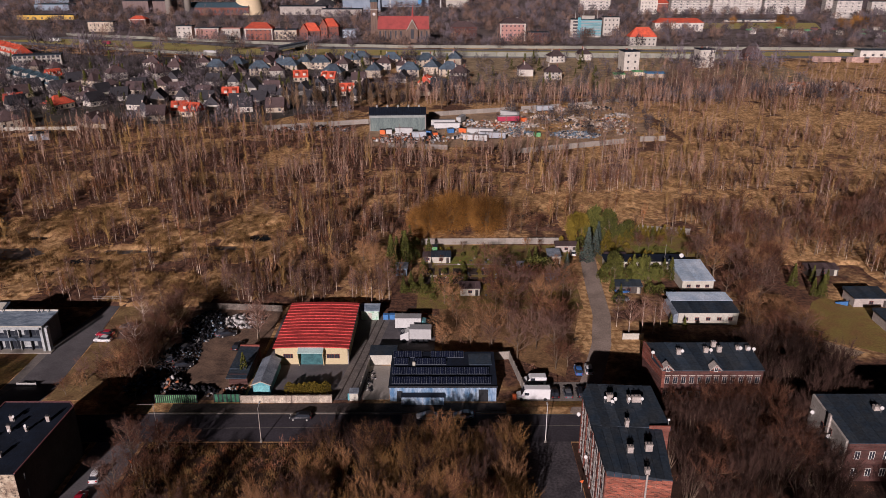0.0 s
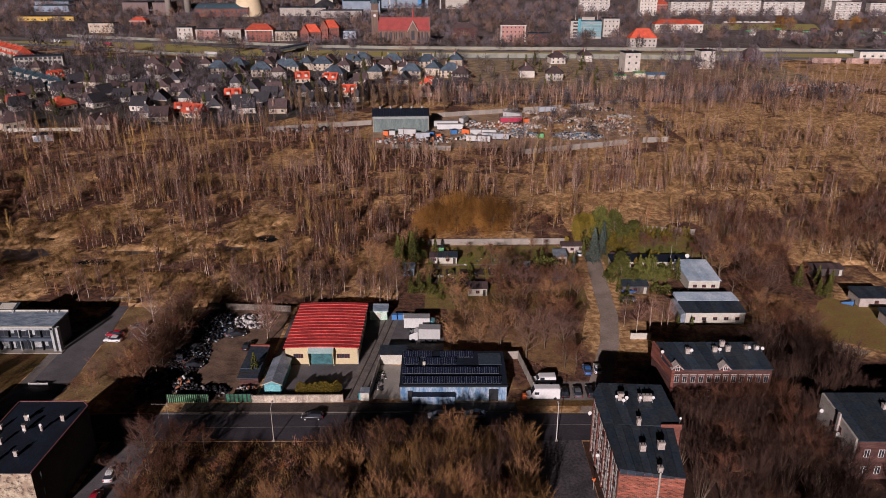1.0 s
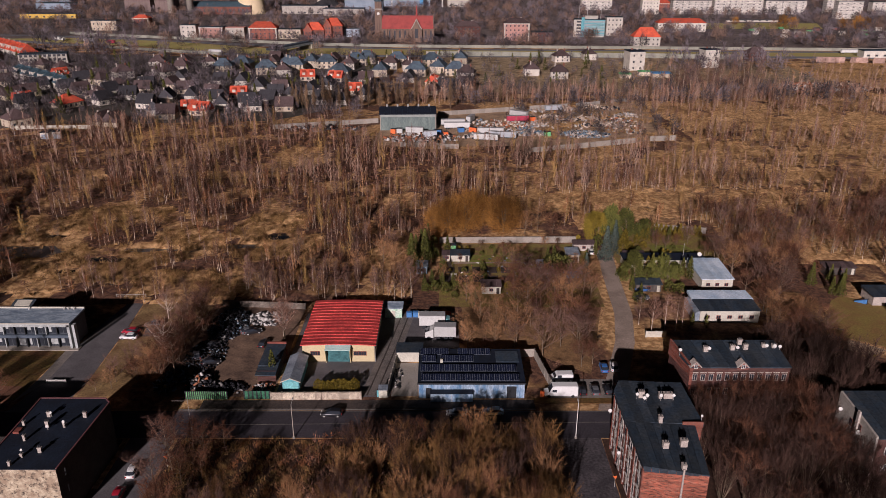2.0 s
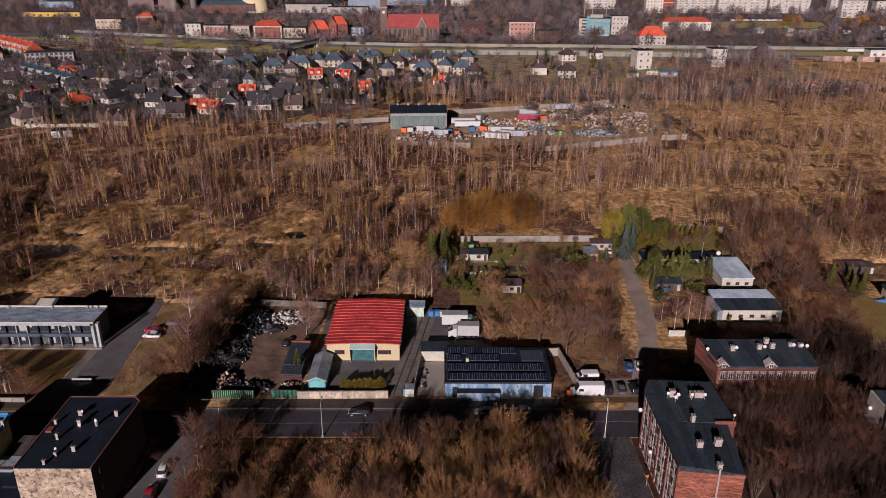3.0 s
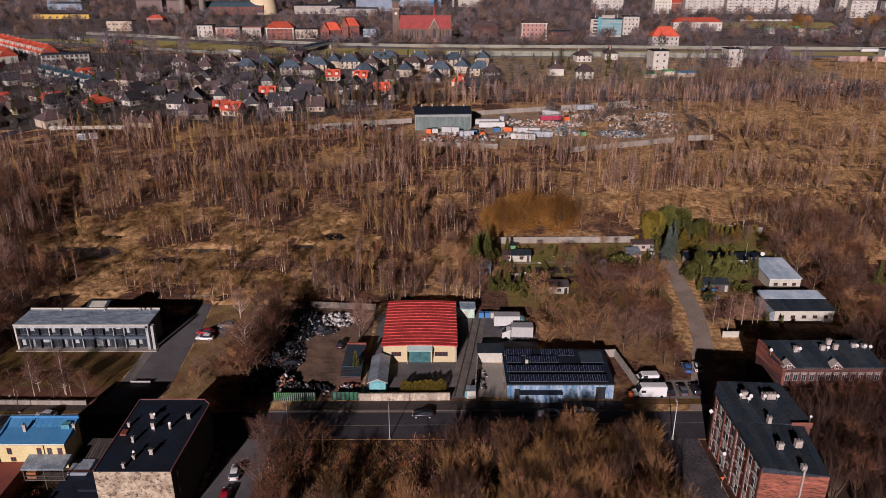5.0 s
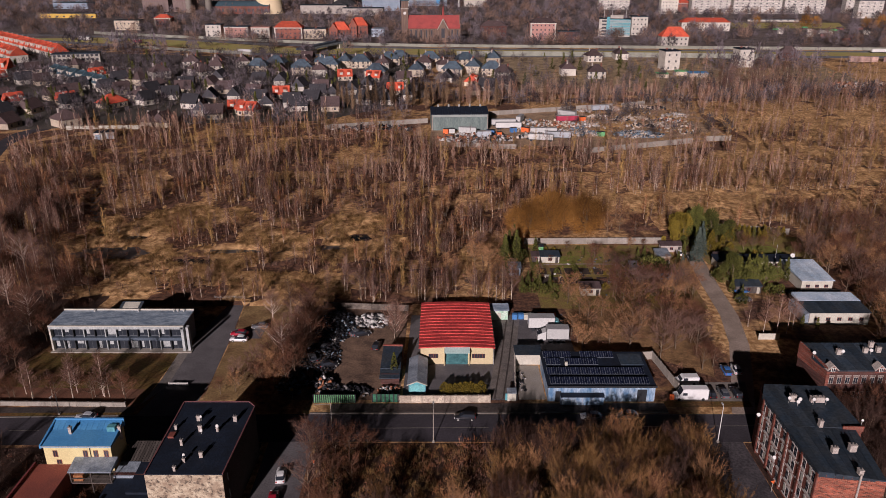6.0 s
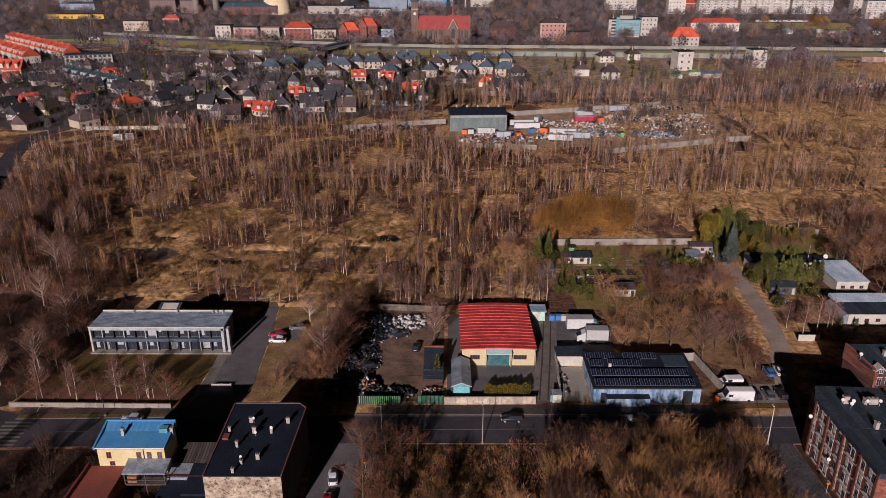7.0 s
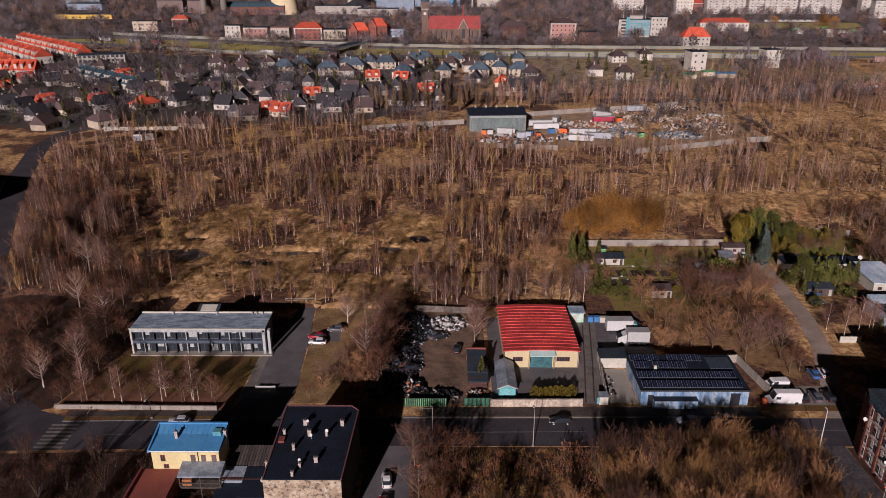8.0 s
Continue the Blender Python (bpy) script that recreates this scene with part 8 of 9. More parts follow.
teal_office()
for x, y, w, h, rz in ((380, 1205, 60, 20, 2), (450, 1200, 74, 22, 0), (525, 1205, 62, 20, -2), (610, 1210, 40, 22, 0), (680, 1190, 60, 19, 0), (250, 1290, 50, 26, 0), (580, 1120, 36, 24, 0)):
    block("apartment_block", x, y, w, 13, h, SLAB, TAR_GREY, "long white slab of flats with rows of windows", rz, 5, int(w / 9), 0, 2.4, 1.3)


def church():
    b = thing("church", -42, 815, label="red brick church with red roof and dark tower", category="church")
    tiles = surface("church_tiles", (0.36, 0.075, 0.065), var=0.2, big=5, second=(0.27, 0.06, 0.055))
    part("nave", Shape().extrude_x([(-9, 0), (-9, 14), (0, 25), (9, 14), (9, 0)], -26, 27), CHURCH, b)
    part("nave_roof", Shape().extrude_x([(-10, 13.2), (-10, 14.2), (0, 25.9), (10, 14.2), (10, 13.2), (0, 25)], -26.4, 27.6), tiles, b)
    part("transept", Shape().extrude_y([(4.5, 0), (4.5, 13), (10, 22.5), (15.5, 13), (15.5, 0)], -12, 6), CHURCH, b)
    part("transept_roof", Shape().extrude_y([(4, 12.6), (10, 23.2), (16, 12.6), (15.4, 12.4), (10, 22.2), (4.6, 12.4)], -11.4, 6), tiles, b)
    part("gable_coping", Shape().extrude_y([(3.8, 12.4), (10, 23.9), (16.2, 12.4), (15.4, 12.4), (10, 22.4), (4.6, 12.4)], -12.3, -11.6), GREYPLASTER, b)
    part("end_gable", Shape().extrude_x([(-9.6, 0), (-9.6, 14.4), (0, 26.6), (9.6, 14.4), (9.6, 0)], 27, 27.9), CHURCH, b)
    part("ridge_turret", Shape().tube((10, 0, 25), (10, 0, 37), 1.3, .1, 6), tiles, b)
    tower = part("tower", Shape().box(-33.5, -26.5, -4, 3.5, 0, 40), CHURCH, b)
    part("belfry_cornice", Shape().box(-34, -26, -4.5, 4, 32, 33), GREYPLASTER, tower)
    part("clock_face", Shape().tube((-30, -4.25, 28), (-30, -4.0, 28), 1.5, 1.5, 12), DISH, tower)
    part("spire", Shape().tube((-30, -.3, 40), (-30, -.3, 70), 4.6, .2, 8), TILE_TEAL, tower)
    for i in range(10):
        x = -23.6 + i * 5.4
        if 3 < x < 17:
            continue
        window(b, x, -9.02, 3.5, 1.7, 8, far=True)
        part("buttress", Shape().prism([(x + 2.2, -10.8), (x + 3.2, -10.8), (x + 3.2, -9), (x + 2.2, -9)], 0, [9.5, 9.5, 13, 13]), CHURCH, b)
    for x in (4.9, 15.1):
        part("buttress", Shape().prism([(x - .6, -13.4), (x + .6, -13.4), (x + .6, -12), (x - .6, -12)], 0, [11, 11, 14, 14]), CHURCH, b)
    window(b, 10, -12.05, 4, 3.4, 9.5, far=True)

church()


def stack(x, y, r, h, mat, label):
    s = thing("chimney_stack", x, y, label=label, category="chimney")
    part("shaft", Shape().tube((0, 0, 0), (0, 0, h), r, r * .7, 14), mat, s, smooth=True)
    part("collar", Shape().tube((0, 0, h * .6), (0, 0, h * .6 + 1.2), r * .9, r * .9, 14), CONCRETE, s)


stack(-420, 1195, 5.2, 90, CONCRETE, "tall grey concrete factory chimney")
stack(-381, 1165, 5.2, 90, CONCRETE, "tall grey concrete factory chimney")
ct = thing("cooling_tower", -297, 1195, label="cream cooling tower with tapering shell", category="cooling tower")
s = Shape()
for i in range(8):
    r0 = 18 + 5 * (1 - i / 7) ** 2 - i * .8
    s.v += [(r0 * math.cos(k * math.pi / 12), r0 * math.sin(k * math.pi / 12), i * 10.0) for k in range(24)]
s.f += [(i * 24 + k, i * 24 + (k + 1) % 24, i * 24 + 24 + (k + 1) % 24, i * 24 + 24 + k) for i in range(7) for k in range(24)]
part("shell", s, surface("cream_concrete", (0.74, 0.6, 0.38), var=0.12, big=10), ct, smooth=True)
for x, y, w, d, h, wall, lab in ((-640, 1290, 56, 30, 9, HALL_BLUE, "pale blue-grey factory hall"), (-478, 1228, 40, 30, 18, BROWN_BLOCK, "grey-brown plastered factory block"), (-436, 1225, 28, 30, 18, BROWN_BLOCK, "grey-brown plastered factory block"), 
                                 (-213, 1195, 70, 24, 12, GREYPLASTER, "long low grey works hall"), (-150, 1160, 60, 22, 10, GREYPLASTER, "long low grey works hall"), (-130, 1260, 60, 30, 18, HALL_BLUE, "pale blue sheet works hall"), (-70, 1385, 90, 40, 16, HALL_BLUE, "large pale blue factory hall"), (-200, 1330, 30, 20, 40, STUCCO_W, "white concrete factory tower block"),
                                 (25, 1365, 40, 30, 40, STUCCO_W, "white high block of the works"), (-560, 1100, 80, 14, 6, surface("yellow_hall", (0.6, 0.4, 0.08), var=0.2), "low yellow depot hall"), (-690, 1400, 60, 40, 10, HALL_BLUE, "pale blue-grey factory hall"),
                                 (420, 1060, 70, 3, 2.5, STUCCO_W, "long white wall of the sports field")):
    block("works_building", x, y, w, d, h, wall, TAR_GREY if wall is not HALL_BLUE else TILE_TEAL, lab, 0, 1, max(3, int(w / 9)), 0, 3.0, 2.0)
hall = thing("works_hall", -340, 1188, label="long red brick works hall with bowed dark roof", category="building")
bow = [(-15 + 30 * i / 10, 11 + 6.5 * math.sin(math.pi * i / 10)) for i in range(11)]
part("wall", Shape().extrude_x([(-15, 0), *bow, (15, 0)], -47, 47), FAR_BRICK, hall)
part("roof", Shape().extrude_x([(y * 1.02, z + .6) for y, z in bow] + [(y, z + .05) for y, z in reversed(bow)], -46, 46), TILE_TEAL, hall)
part("end_arch", Shape().extrude_x([(-15.4, 0), *[(y * 1.03, z + 1.2) for y, z in bow], (15.4, 0)], 47, 48), BRICK_DARK, hall)
window_row(hall, (-45, -15.01), (45, -15.01), 14, 3, 2.6, 5, far=True)
sheet("sports_field", [(300, 960), (470, 960), (500, 1040), (330, 1040)], bank, 0.1, "mown green sports field", "field")
for x, y, s, k in ((150, 578, 10, "TEAL"), (160, 570, 14, "BLUE"), (132, 566, 8, "TEAL")):
    pale_house("shed", x, y, s, 6, 3, .6, STUCCO, BLUETIN if k == "BLUE" else GREENPAINT, "low shed with coloured sheet roof beside the block", wins=0)

# coal heap and conveyors of the works
solid("coal_heap", Shape().tube((-190, 1262, 0), (-190, 1262, 20), 38, 4, 14), SC_D, "dark coal heap of the works", "heap")
for x0, z0, x1, z1, y in ((-170, 14, -70, 44, 1330), (-60, 48, 10, 20, 1345), (-120, 4, -118, 52, 1340), (-40, 4, -38, 52, 1345)):
    c = thing("conveyor", (x0 + x1) / 2, y, label="blue steel conveyor bridge of the works", category="conveyor")
    dx = (x1 - x0) / 2
    part("gallery", Shape().tube((-dx, 0, z0), (dx, 0, z1), 4.5, 4.5, 4), BLUETIN, c)
    part("trestle", Shape().tube((dx * .6, 0, 0), (dx * .6, 0, z1 * .8), 1.5, 1.2, 4), STEEL, c)

# allotment colony beyond the motorway
for i, (x, y, z) in enumerate(scatter(34, (355, 640, 790, 950), lambda x, y: x < y * .62, (0, 1))):
    hut = thing("allotment_hut", x, y, rz=rnd.uniform(-25, 25), label=("white hut with pale roof among allotment trees", "small dark board hut with green roof", "small brick hut with brown roof")[i % 3], category="hut", group="huts of the far allotments")
    w = 5 + 3 * z
    part("wall", Shape().box(-w / 2, w / 2, -2.2, 2.2, 0, 2.6), (STUCCO_W, DARKWOOD, FAR_BRICK)[i % 3], hut)
    part("roof", Shape().extrude_x([(-2.7, 2.5), (0, 4.0), (2.7, 2.5)], -w / 2 - .3, w / 2 + .3), (STUCCO_W, GREENPAINT, TILE_BROWN)[i % 3], hut)
for x, y, L, m, lab in ((-410, 812, 15, TRAIL_W, "white articulated trailer on the motorway"), (-372, 797, 14, TRAIL_G, "grey articulated trailer on the motorway"), (-345, 786, 10, TRAIL_R, "red trailer on the motorway"), (-215, 706, 14, TRAIL_W, "white articulated trailer on the motorway"), (378, 716, 17, TRAIL_W, "white trailer behind the waste ground"), (404, 713, 14, TRAIL_W, "white trailer behind the waste ground"), (440, 718, 16, TRAIL_G, "grey trailer behind the waste ground")):
    box_trailer(x, y, -22 if x < 0 else 2, L, m, lab)
panel_wall("ruined_wall", (318, 655), (392, 646), 4.6, 16, surface("pink_ruin_render", (0.42, 0.28, 0.23), var=0.3, big=3, second=(0.26, 0.17, 0.14), piece=0.3), "broken pink rendered wall behind the waste ground", skip=(5, 9, 12))
block("low_depot", 405, 690, 60, 12, 6, STUCCO_W, TAR_GREY, "long low white depot building behind the waste ground", -2, 1, 8, 0, 2.4, 1.6)
heap("rubble", 276, 520, 15, 8, 420, .9, [SC_D, SC_D, SC_G, SC_R], "dark mound of rubble on the far waste ground", 5.0)
for x, y, s in ((430, 985, 1.3), (445, 990, 1.1), (512, 960, 1.4), (526, 968, 1.2), (500, 972, 1.1), (380, 1015, .9), (660, 1010, 1.2)):
    plant(FAR_GOLD, x, y, s)

# far trees
TOWN = ((-500, -340, 620, 790), (-300, -100, 830, 860), (-75, -10, 795, 830), (270, 480, 955, 1045))


def town_tree(x, y):
    if inside(x, y, *TOWN):
        return False
    axis = 722 - .02 * x if x > -190 else 700 - (x + 190) * .42
    if abs(y - axis) < 28 and y < 860:
        return False
    return blob(x, y, 45, 12) > -.3


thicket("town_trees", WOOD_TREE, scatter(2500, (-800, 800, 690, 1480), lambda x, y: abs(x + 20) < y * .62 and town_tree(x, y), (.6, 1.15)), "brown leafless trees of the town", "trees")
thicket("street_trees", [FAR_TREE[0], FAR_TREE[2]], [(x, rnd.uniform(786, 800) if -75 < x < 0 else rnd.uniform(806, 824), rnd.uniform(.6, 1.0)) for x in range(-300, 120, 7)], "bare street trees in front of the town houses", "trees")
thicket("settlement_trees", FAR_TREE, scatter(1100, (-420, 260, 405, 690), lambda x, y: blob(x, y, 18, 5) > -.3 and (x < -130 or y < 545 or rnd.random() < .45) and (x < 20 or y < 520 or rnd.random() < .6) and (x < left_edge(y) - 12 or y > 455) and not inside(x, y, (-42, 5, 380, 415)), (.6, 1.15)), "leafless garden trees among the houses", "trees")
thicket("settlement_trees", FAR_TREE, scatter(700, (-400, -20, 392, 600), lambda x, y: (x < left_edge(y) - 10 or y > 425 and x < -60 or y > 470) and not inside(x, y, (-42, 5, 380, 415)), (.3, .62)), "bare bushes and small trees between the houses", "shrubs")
thicket("motorway_trees", [FAR_TREE[1], WOOD_TREE[0], L_BIRCH[0], L_BIRCH[1]], [(-330 + rnd.gauss(0, 22), 716 + rnd.gauss(0, 9), rnd.uniform(.9, 1.6)) for _ in range(34)] + [(228 + rnd.gauss(0, 22), 612 + rnd.gauss(0, 10), rnd.uniform(.9, 1.6)) for _ in range(40)], "dark bare trees beside the motorway", "trees")
for x, y, s in scatter(110, (-380, 120, 402, 660), lambda x, y: x < left_edge(y) - 14 or y > 430 and x < -60 or y > 480, (.7, 1.3)):
    plant(FAR_FIR, x, y, s)

thicket("garden_shrubs", [SHRUB[0], SHRUB[1], GOLDEN[0], SHRUB[2], GOLDEN[2]], scatter(260, (-20, 250, 505, 600), lambda x, y: y > 500 + .06 * x and blob(x, y, 12, 23) > -.2, (.6, 1.4)), "bare and ochre shrubs of the villa gardens", "shrubs")
block("tenement", -246, 244, 38, 34, 14, BRICK_DARK, TAR, "dark brick tenement beside the western road", -14, 4, 9, 0, 1.1, 1.7)

# ---------- vehicles ----------
def paint(name, c):
    return surface(name, c, rough=0.3, var=0.06, bump=0, spec=0.5)


PAINTS = dict(white=paint("white_car_paint", (0.75, 0.75, 0.74)), silver=paint("silver_car_paint", (0.45, 0.47, 0.5)), black=paint("black_car_paint", (0.02, 0.02, 0.024)), red=paint("red_car_paint", (0.4, 0.02, 0.04)),
              blue=paint("blue_car_paint", (0.05, 0.15, 0.4)), grey=paint("grey_car_paint", (0.12, 0.125, 0.135)), lightblue=paint("light_blue_car_paint", (0.3, 0.42, 0.55)))
LAMP_W = surface("headlight", (0.8, 0.8, 0.78), rough=0.2, var=0.05, bump=0)
LAMP_R = surface("tail_light", (0.4, 0.02, 0.02), rough=0.3, var=0.05, bump=0)
TYRE = surface("tyre", (0.02, 0.02, 0.02), rough=0.9, var=0.1, bump=0)


def loft(sections):
    """Closed skin through rings of equal length."""
    s, k = Shape(), len(sections[0])
    for ring in sections:
        s.v += ring
    s.f.append(tuple(reversed(range(k))))
    s.f.append(tuple(range((len(sections) - 1) * k, len(sections) * k)))
    for i in range(len(sections) - 1):
        s.f += [(i * k + j, i * k + (j + 1) % k, i * k + k + (j + 1) % k, i * k + k + j) for j in range(k)]
    return s


def car(colour, L=4.3, estate=False):
    c = thing("car", 0, 0, -50, label=f"parked {colour} {'estate' if estate else 'hatchback'} car", category="car")
    p = PAINTS[colour]
    h = L / 2
    rings = []
    for x, w, foot, belt in ((-h, .66, .42, .72), (-h + .12, .8, .3, .86), (-h + .5, .86, .24, .93), (-.2, .88, .22, .92), (h - 1.25, .88, .22, .9), (h - .55, .85, .24, .78), (h - .12, .76, .3, .66), (h, .56, .4, .56)):
        rings.append([(x, -w * .88, foot), (x, w * .88, foot), (x, w, foot + .16), (x, w, belt - .16), (x, w * .9, belt), (x, -w * .9, belt), (x, -w, belt - .16), (x, -w, foot + .16)])
    part("body", loft(rings), p, c, smooth=True)
    back = -h + (.16 if estate else .3)
    rings = []
    for x, w, top in ((back, .7, .96), (back + (.2 if estate else .5), .72, 1.34), (-.15, .74, 1.44), (h - 1.95, .72, 1.38), (h - 1.15, .66, .92)):
        rings.append([(x, -w - .08, .86), (x, w + .08, .86), (x, w - .06, top - .06), (x, w - .16, top), (x, -w + .16, top), (x, -w + .06, top - .06)])
    part("greenhouse", loft(rings), GLASS, c, "dark tinted windows", smooth=False)
    rings = []
    for x, w, z in ((back + (.22 if estate else .52), .55, 1.33), (-.9, .62, 1.42), (-.15, .63, 1.45), (h - 1.92, .57, 1.38)):
        rings.append([(x, -w, z - .02), (x, w, z - .02), (x, w * .9, z + .035), (x, -w * .9, z + .035)])
    part("car_roof", loft(rings), p, c)
    for x in (-h + .8, h - .85):
        for sgn in (-1, 1):
            w = part("wheel", Shape().tube((x, sgn * .7, .32), (x, sgn * .9, .32), .32, .32, 12), TYRE, c)
            part("rim", Shape().tube((x, sgn * .88, .32), (x, sgn * .91, .32), .19, .19, 8), STEEL, w)
    for sgn in (-1, 1):
        part("headlight", Shape().box(h - .22, h - .04, sgn * .58 - .15, sgn * .58 + .15, .56, .68), LAMP_W, c)
        part("tail_light", Shape().box(-h - .02, -h + .14, sgn * .62 - .12, sgn * .62 + .12, .66, .84), LAMP_R, c)
    return c


def van(colour, L=5.6, H=2.4, label=""):
    c = thing("van", 0, 0, -50, label=label, category="van")
    p = PAINTS[colour]
    h = L / 2
    part("body", Shape().extrude_y([(-h, .4), (h, .4), (h, 1.0), (h - .9, 1.25), (h - 1.6, H), (-h, H)], -1.0, 1.0), p, c)
    part("windscreen", Shape().extrude_y([(h - .92, 1.28), (h - 1.58, H - .12), (h - 1.54, H - .1), (h - .87, 1.3)], -.88, .88), GLASS, c)
    for sgn in (-1, 1):
        part("side_window", Shape().box(h - 2.5, h - 1.55, sgn * 1.0 - .02, sgn * 1.0 + .02, 1.35, 1.95), GLASS, c)
        part("headlight", Shape().box(h - .05, h + .02, sgn * .75 - .15, sgn * .75 + .15, .75, .95), LAMP_W, c)
        for x in (-h + 1.0, h - .9):
            part("wheel", Shape().tube((x, sgn * .8, .36), (x, sgn * 1.02, .36), .36, .36, 12), TYRE, c)
    part("roof_rib", Shape().box(-h + .2, h - 1.8, -.85, .85, H, H + .05), p, c)
    return c


fleet = {}


def park(colour, x, y, rz, L=4.3, estate=False):
    k = (colour, L, estate)
    m = pose(x, y, 0.025, 0, 0, rz)
    if k not in fleet:
        fleet[k] = car(colour, L, estate)
        fleet[k].matrix_basis = m
    else:
        copy_thing(fleet[k], m)


for row in (("red", -82.6, 161.2, 178), ("white", -82.0, 158.4, 178), ("grey", -78.4, 165.0, 184), ("black", -28.6, 126.2, 180, 4.4, True), ("silver", -104.4, 126.0, 180), ("white", -61.8, 108.2, 96), ("red", -61.9, 102.0, 94),
            ("black", 23.6, 135.0, 90), ("grey", 26.4, 135.0, 90), ("black", 29.2, 135.2, 90, 4.4, True), ("white", 32.6, 144.6, 85), ("silver", -3.2, 126.4, 180), ("lightblue", 4.2, 126.8, 180), ("blue", 30.2, 144.2, 88), ("black", -48.6, 155.2, 80), ("grey", -53.6, 161.5, 30), ("black", -52.6, 161.2, 20), ("grey", -60.5, 154.5, 65), ("black", -58.6, 146.5, 20), ("grey", -62.8, 149.5, 110),
            ("black", -178, 214, 55), ("grey", -181, 219, 58), ("silver", -184.5, 225, 60), ("black", -188, 232, 60), ("grey", -192, 239, 60), ("blue", -175, 208, 56), ("blue", 49.5, 186, 10), ("grey", 48, 181, 0), ("black", 42.5, 210, 85), ("white", 40.5, 214, 80)):
    park(*row)
v = van("white", 6.9, 2.7, "large white panel van parked beside the road")
v.matrix_basis = pose(18.9, 133.6, .025, 0, 0, 180)
v = van("white", 5.0, 2.0, "white delivery van parked behind the other van")
v.matrix_basis = pose(19.8, 139.4, .025, 0, 0, 182)
box_trailer(-8.6, 164.6, 0, 6.4, TRAIL_W, "white box truck with teal cab in the yard", cab=surface("teal_cab", (0.2, 0.5, 0.55), rough=0.4, var=0.1))
box_trailer(-5.4, 158.8, 178, 5.2, TRAIL_W, "white box truck in the yard", cab=TRAIL_W)
for x, y, m, c in ((-14.6, 170.2, BLUEP, "blue"), (-13.0, 170.3, BLUEP, "blue"), (-11.6, 170.0, WHITE, "pale")):
    k = thing("waste_bin", x, y, label=f"large {c} plastic waste bin by the green shed", category="bin")
    part("body", Shape().prism([(-.65, -.5), (.65, -.5), (.65, .5), (-.65, .5)], .0, 1.3), m, k)
    part("lid", Shape().box(-.7, .7, -.55, .55, 1.3, 1.42), m, k)
for x, y in ((-10.5, 171.6), (-7.5, 171.8), (-5, 171.5)):
    k = thing("sack_stack", x, y, label="stack of orange and white sacks by the fence", category="sacks")
    part("sack", Shape().box(-1.2, 1.2, -.4, .4, 0, .5), ORANGE, k)
    part("sack", Shape().box(-1.0, 1.0, -.35, .35, .5, .9), WHITE if x < -8 else ORANGE, k)
# planks, pallets and crates of the workshop yard
for x, y, w in ((15.0, 133.4, .8),):
    k = thing("orange_box", x, y, label="orange crate beside the white van", category="box")
    part("body", Shape().box(-w / 2, w / 2, -.3, .3, 0, 1.0), ORANGE, k)
    part("lid", Shape().box(-w / 2 - .04, w / 2 + .04, -.34, .34, 1.0, 1.07), ORANGE, k)
k = thing("white_hut", -18.6, 133.4, label="small white hut beside the alley gate", category="hut")
part("body", Shape().box(-.9, .9, -.8, .8, 0, 1.9), WHITE, k)
part("roof", Shape().prism([(-1, -.95), (1, -.95), (1, .9), (-1, .9)], 1.9, [1.98, 1.98, 2.2, 2.2]), TIN, k)
# traffic signs
for x, y, m, nm, rz in ((-64.5, 133.5, THUJA_Y, "yellow", 0), (-56.2, 110, ORANGE, "orange", 0), (24.0, 104.5, ORANGE, "orange", 0), (-148, 136, THUJA_Y, "yellow", 0)):
    k = thing("road_sign", x, y, rz=rz, label=f"small {nm} road sign on a thin post", category="road sign")
    part("post", Shape().tube((0, 0, 0), (0, 0, 2.4), .04, .04, 6), STEEL, k)
    part("plate", Shape().tube((0, -.06, 2.2), (0, -.02, 2.2), .45, .45, 3 if nm == "orange" else 4), m, k)
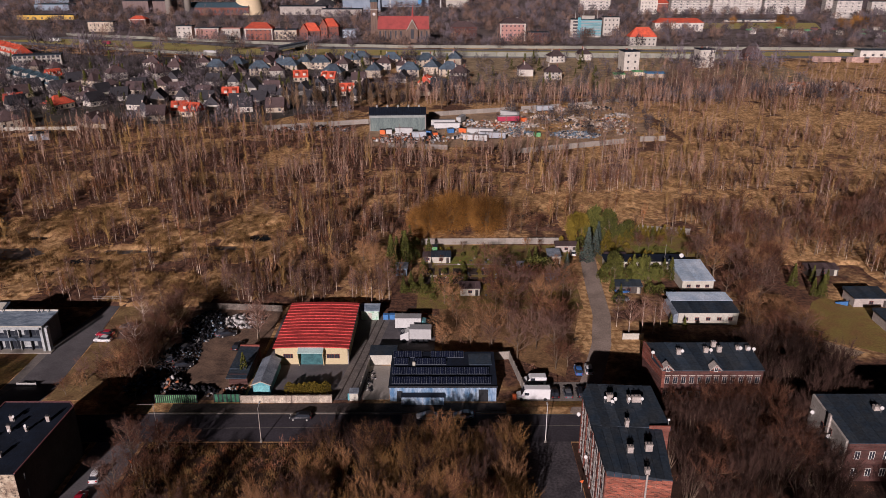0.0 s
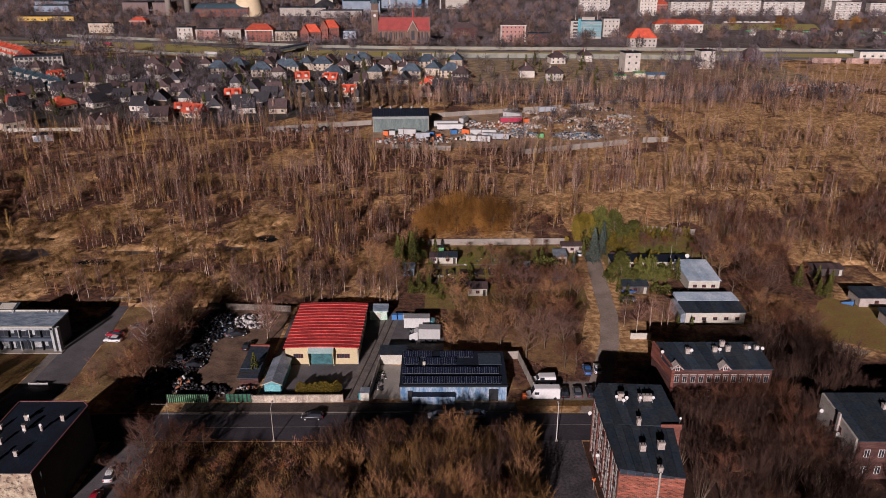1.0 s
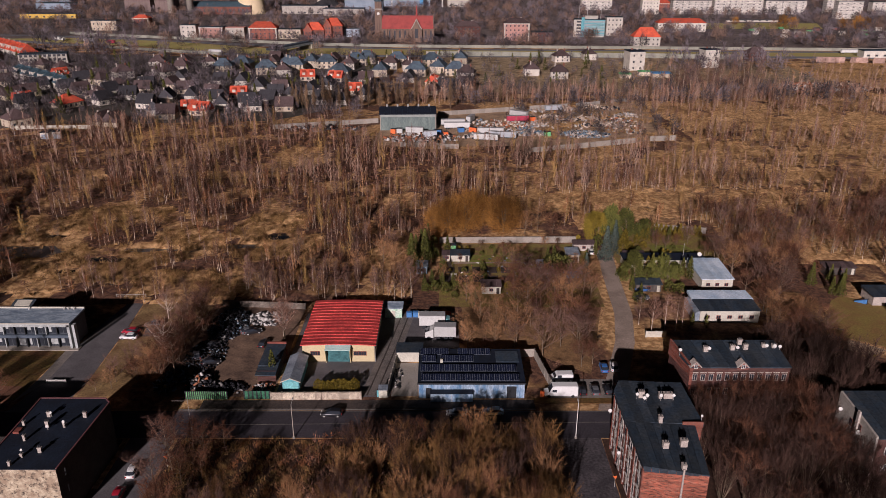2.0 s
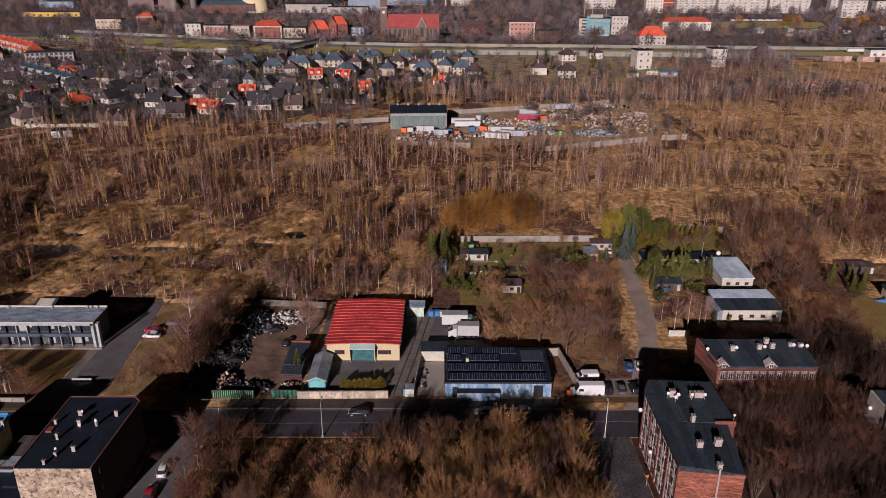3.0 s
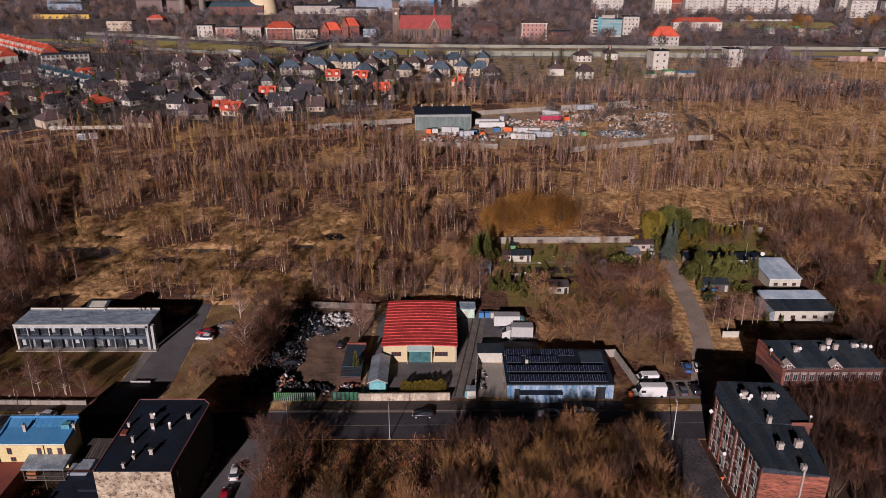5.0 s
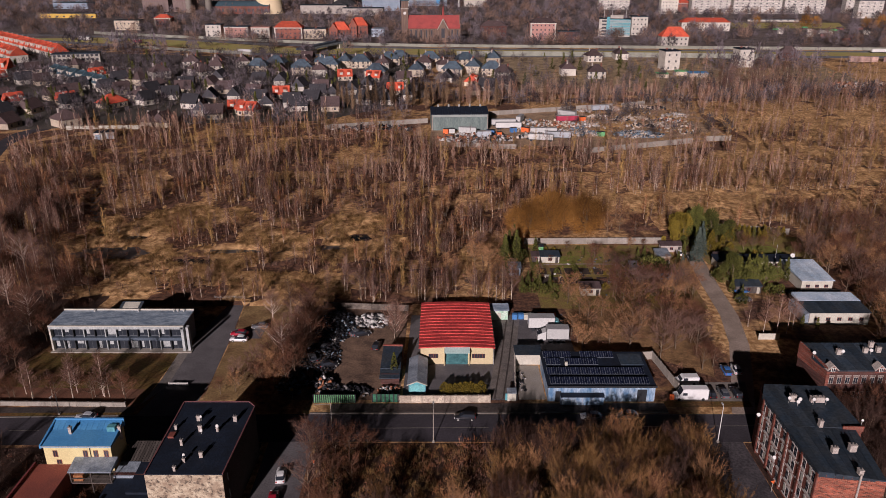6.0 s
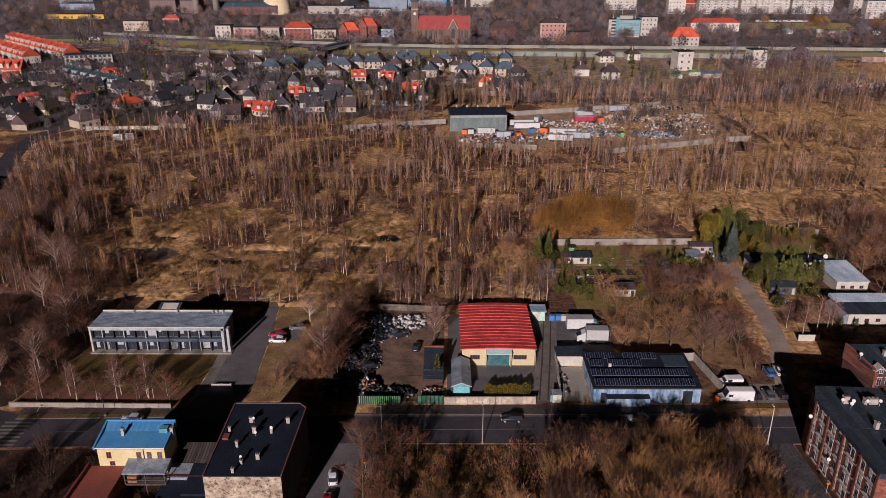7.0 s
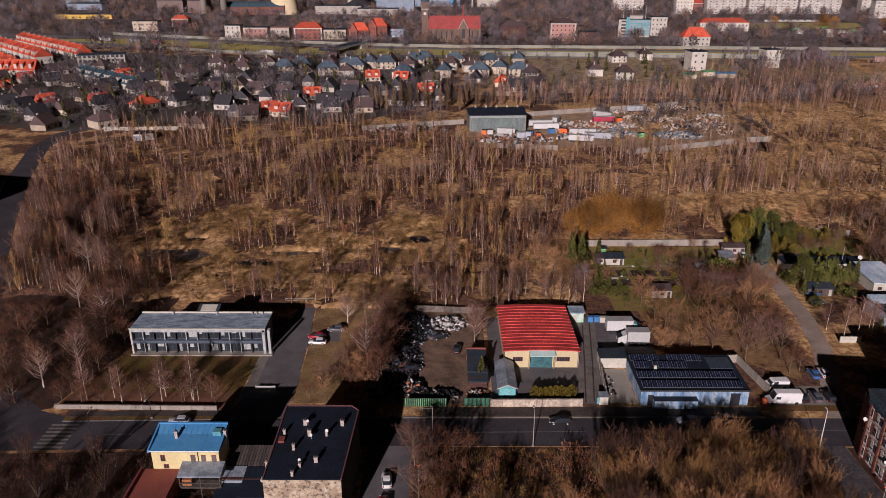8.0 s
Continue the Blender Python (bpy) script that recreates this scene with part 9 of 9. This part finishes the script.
# playground
pg = thing("climbing_frame", 89.4, 159.2, rz=-30, label="dark timber swing frame on the sand", category="playground frame")
for x in (-1.8, 1.8):
    for y in (-1.2, 1.2):
        part("leg", Shape().tube((x, y, 0), (x, y * .3, 2.6), .09, .08, 6), DARKMETAL, pg)
part("beam", Shape().tube((-2.2, 0, 2.6), (2.2, 0, 2.6), .1, .1, 6), DARKMETAL, pg)
for x in (-.9, .9):
    part("swing_seat", Shape().box(x - .3, x + .3, -.15, .15, .6, .68), DARKMETAL, pg)
sl = thing("slide", 106.2, 178.6, rz=-35, label="blue slide at the edge of the lawn", category="slide")
part("chute", Shape().prism([(-1.5, -.3), (1.5, -.3), (1.5, .3), (-1.5, .3)], .1, [.3, 1.4, 1.4, .3]), BLUEP, sl)
part("ladder", Shape().box(1.5, 1.7, -.3, .3, 0, 1.6), DARKMETAL, sl)
for x, y in ((91.5, 149.5), (94, 149.6)):
    k = thing("spring_rider", x, y, label="yellow spring rider of the playground", category="playground toy")
    part("body", Shape().box(-.35, .35, -.14, .14, .35, .75), THUJA_Y, k)
    part("spring", Shape().tube((0, 0, 0), (0, 0, .4), .15, .15, 6), DARKMETAL, k)
# puddles on the waste ground
WATER = surface("puddle_water", (0.015, 0.018, 0.022), rough=0.1, var=0.2, bump=0)
MUD = surface("wet_mud", (0.13, 0.11, 0.105), rough=0.5, var=0.3, big=3, second=(0.08, 0.07, 0.066))
for cx, cy, rx, ry in ((-136, 214, 12, 5.5), (-98, 216, 9, 1.6), (-70, 219, 7, 1.6)):
    ring = [(cx + rx * math.cos(t / 9 * math.pi) * (1 + .2 * math.sin(3 * t)), cy + ry * math.sin(t / 9 * math.pi) * (1 + .2 * math.cos(2 * t))) for t in range(18)]
    sheet("mud_flat", ring, MUD, .02, "grey wet mud flat in the dry grass", "mud")
strip("ditch", DITCH, 3.0, .02, surface("ditch_mud", (0.05, 0.045, 0.045), rough=0.35, var=0.3, big=2, second=(0.025, 0.024, 0.026)), "dark wet ditch through the waste ground", "ditch")
for cx, cy, rx, ry in ((-108, 208, 6.5, 2.2), (-133, 228, 3.5, 1.6), (-60, 228, 3.6, 2.8), (-116, 199, 3, 1.2)):
    ring = [(cx + rx * math.cos(t / 9 * math.pi) * (1 + .25 * math.sin(3 * t)), cy + ry * math.sin(t / 9 * math.pi) * (1 + .2 * math.cos(2 * t))) for t in range(18)]
    sheet("puddle", ring, WATER, .03, "dark still puddle in the dry grass", "water")
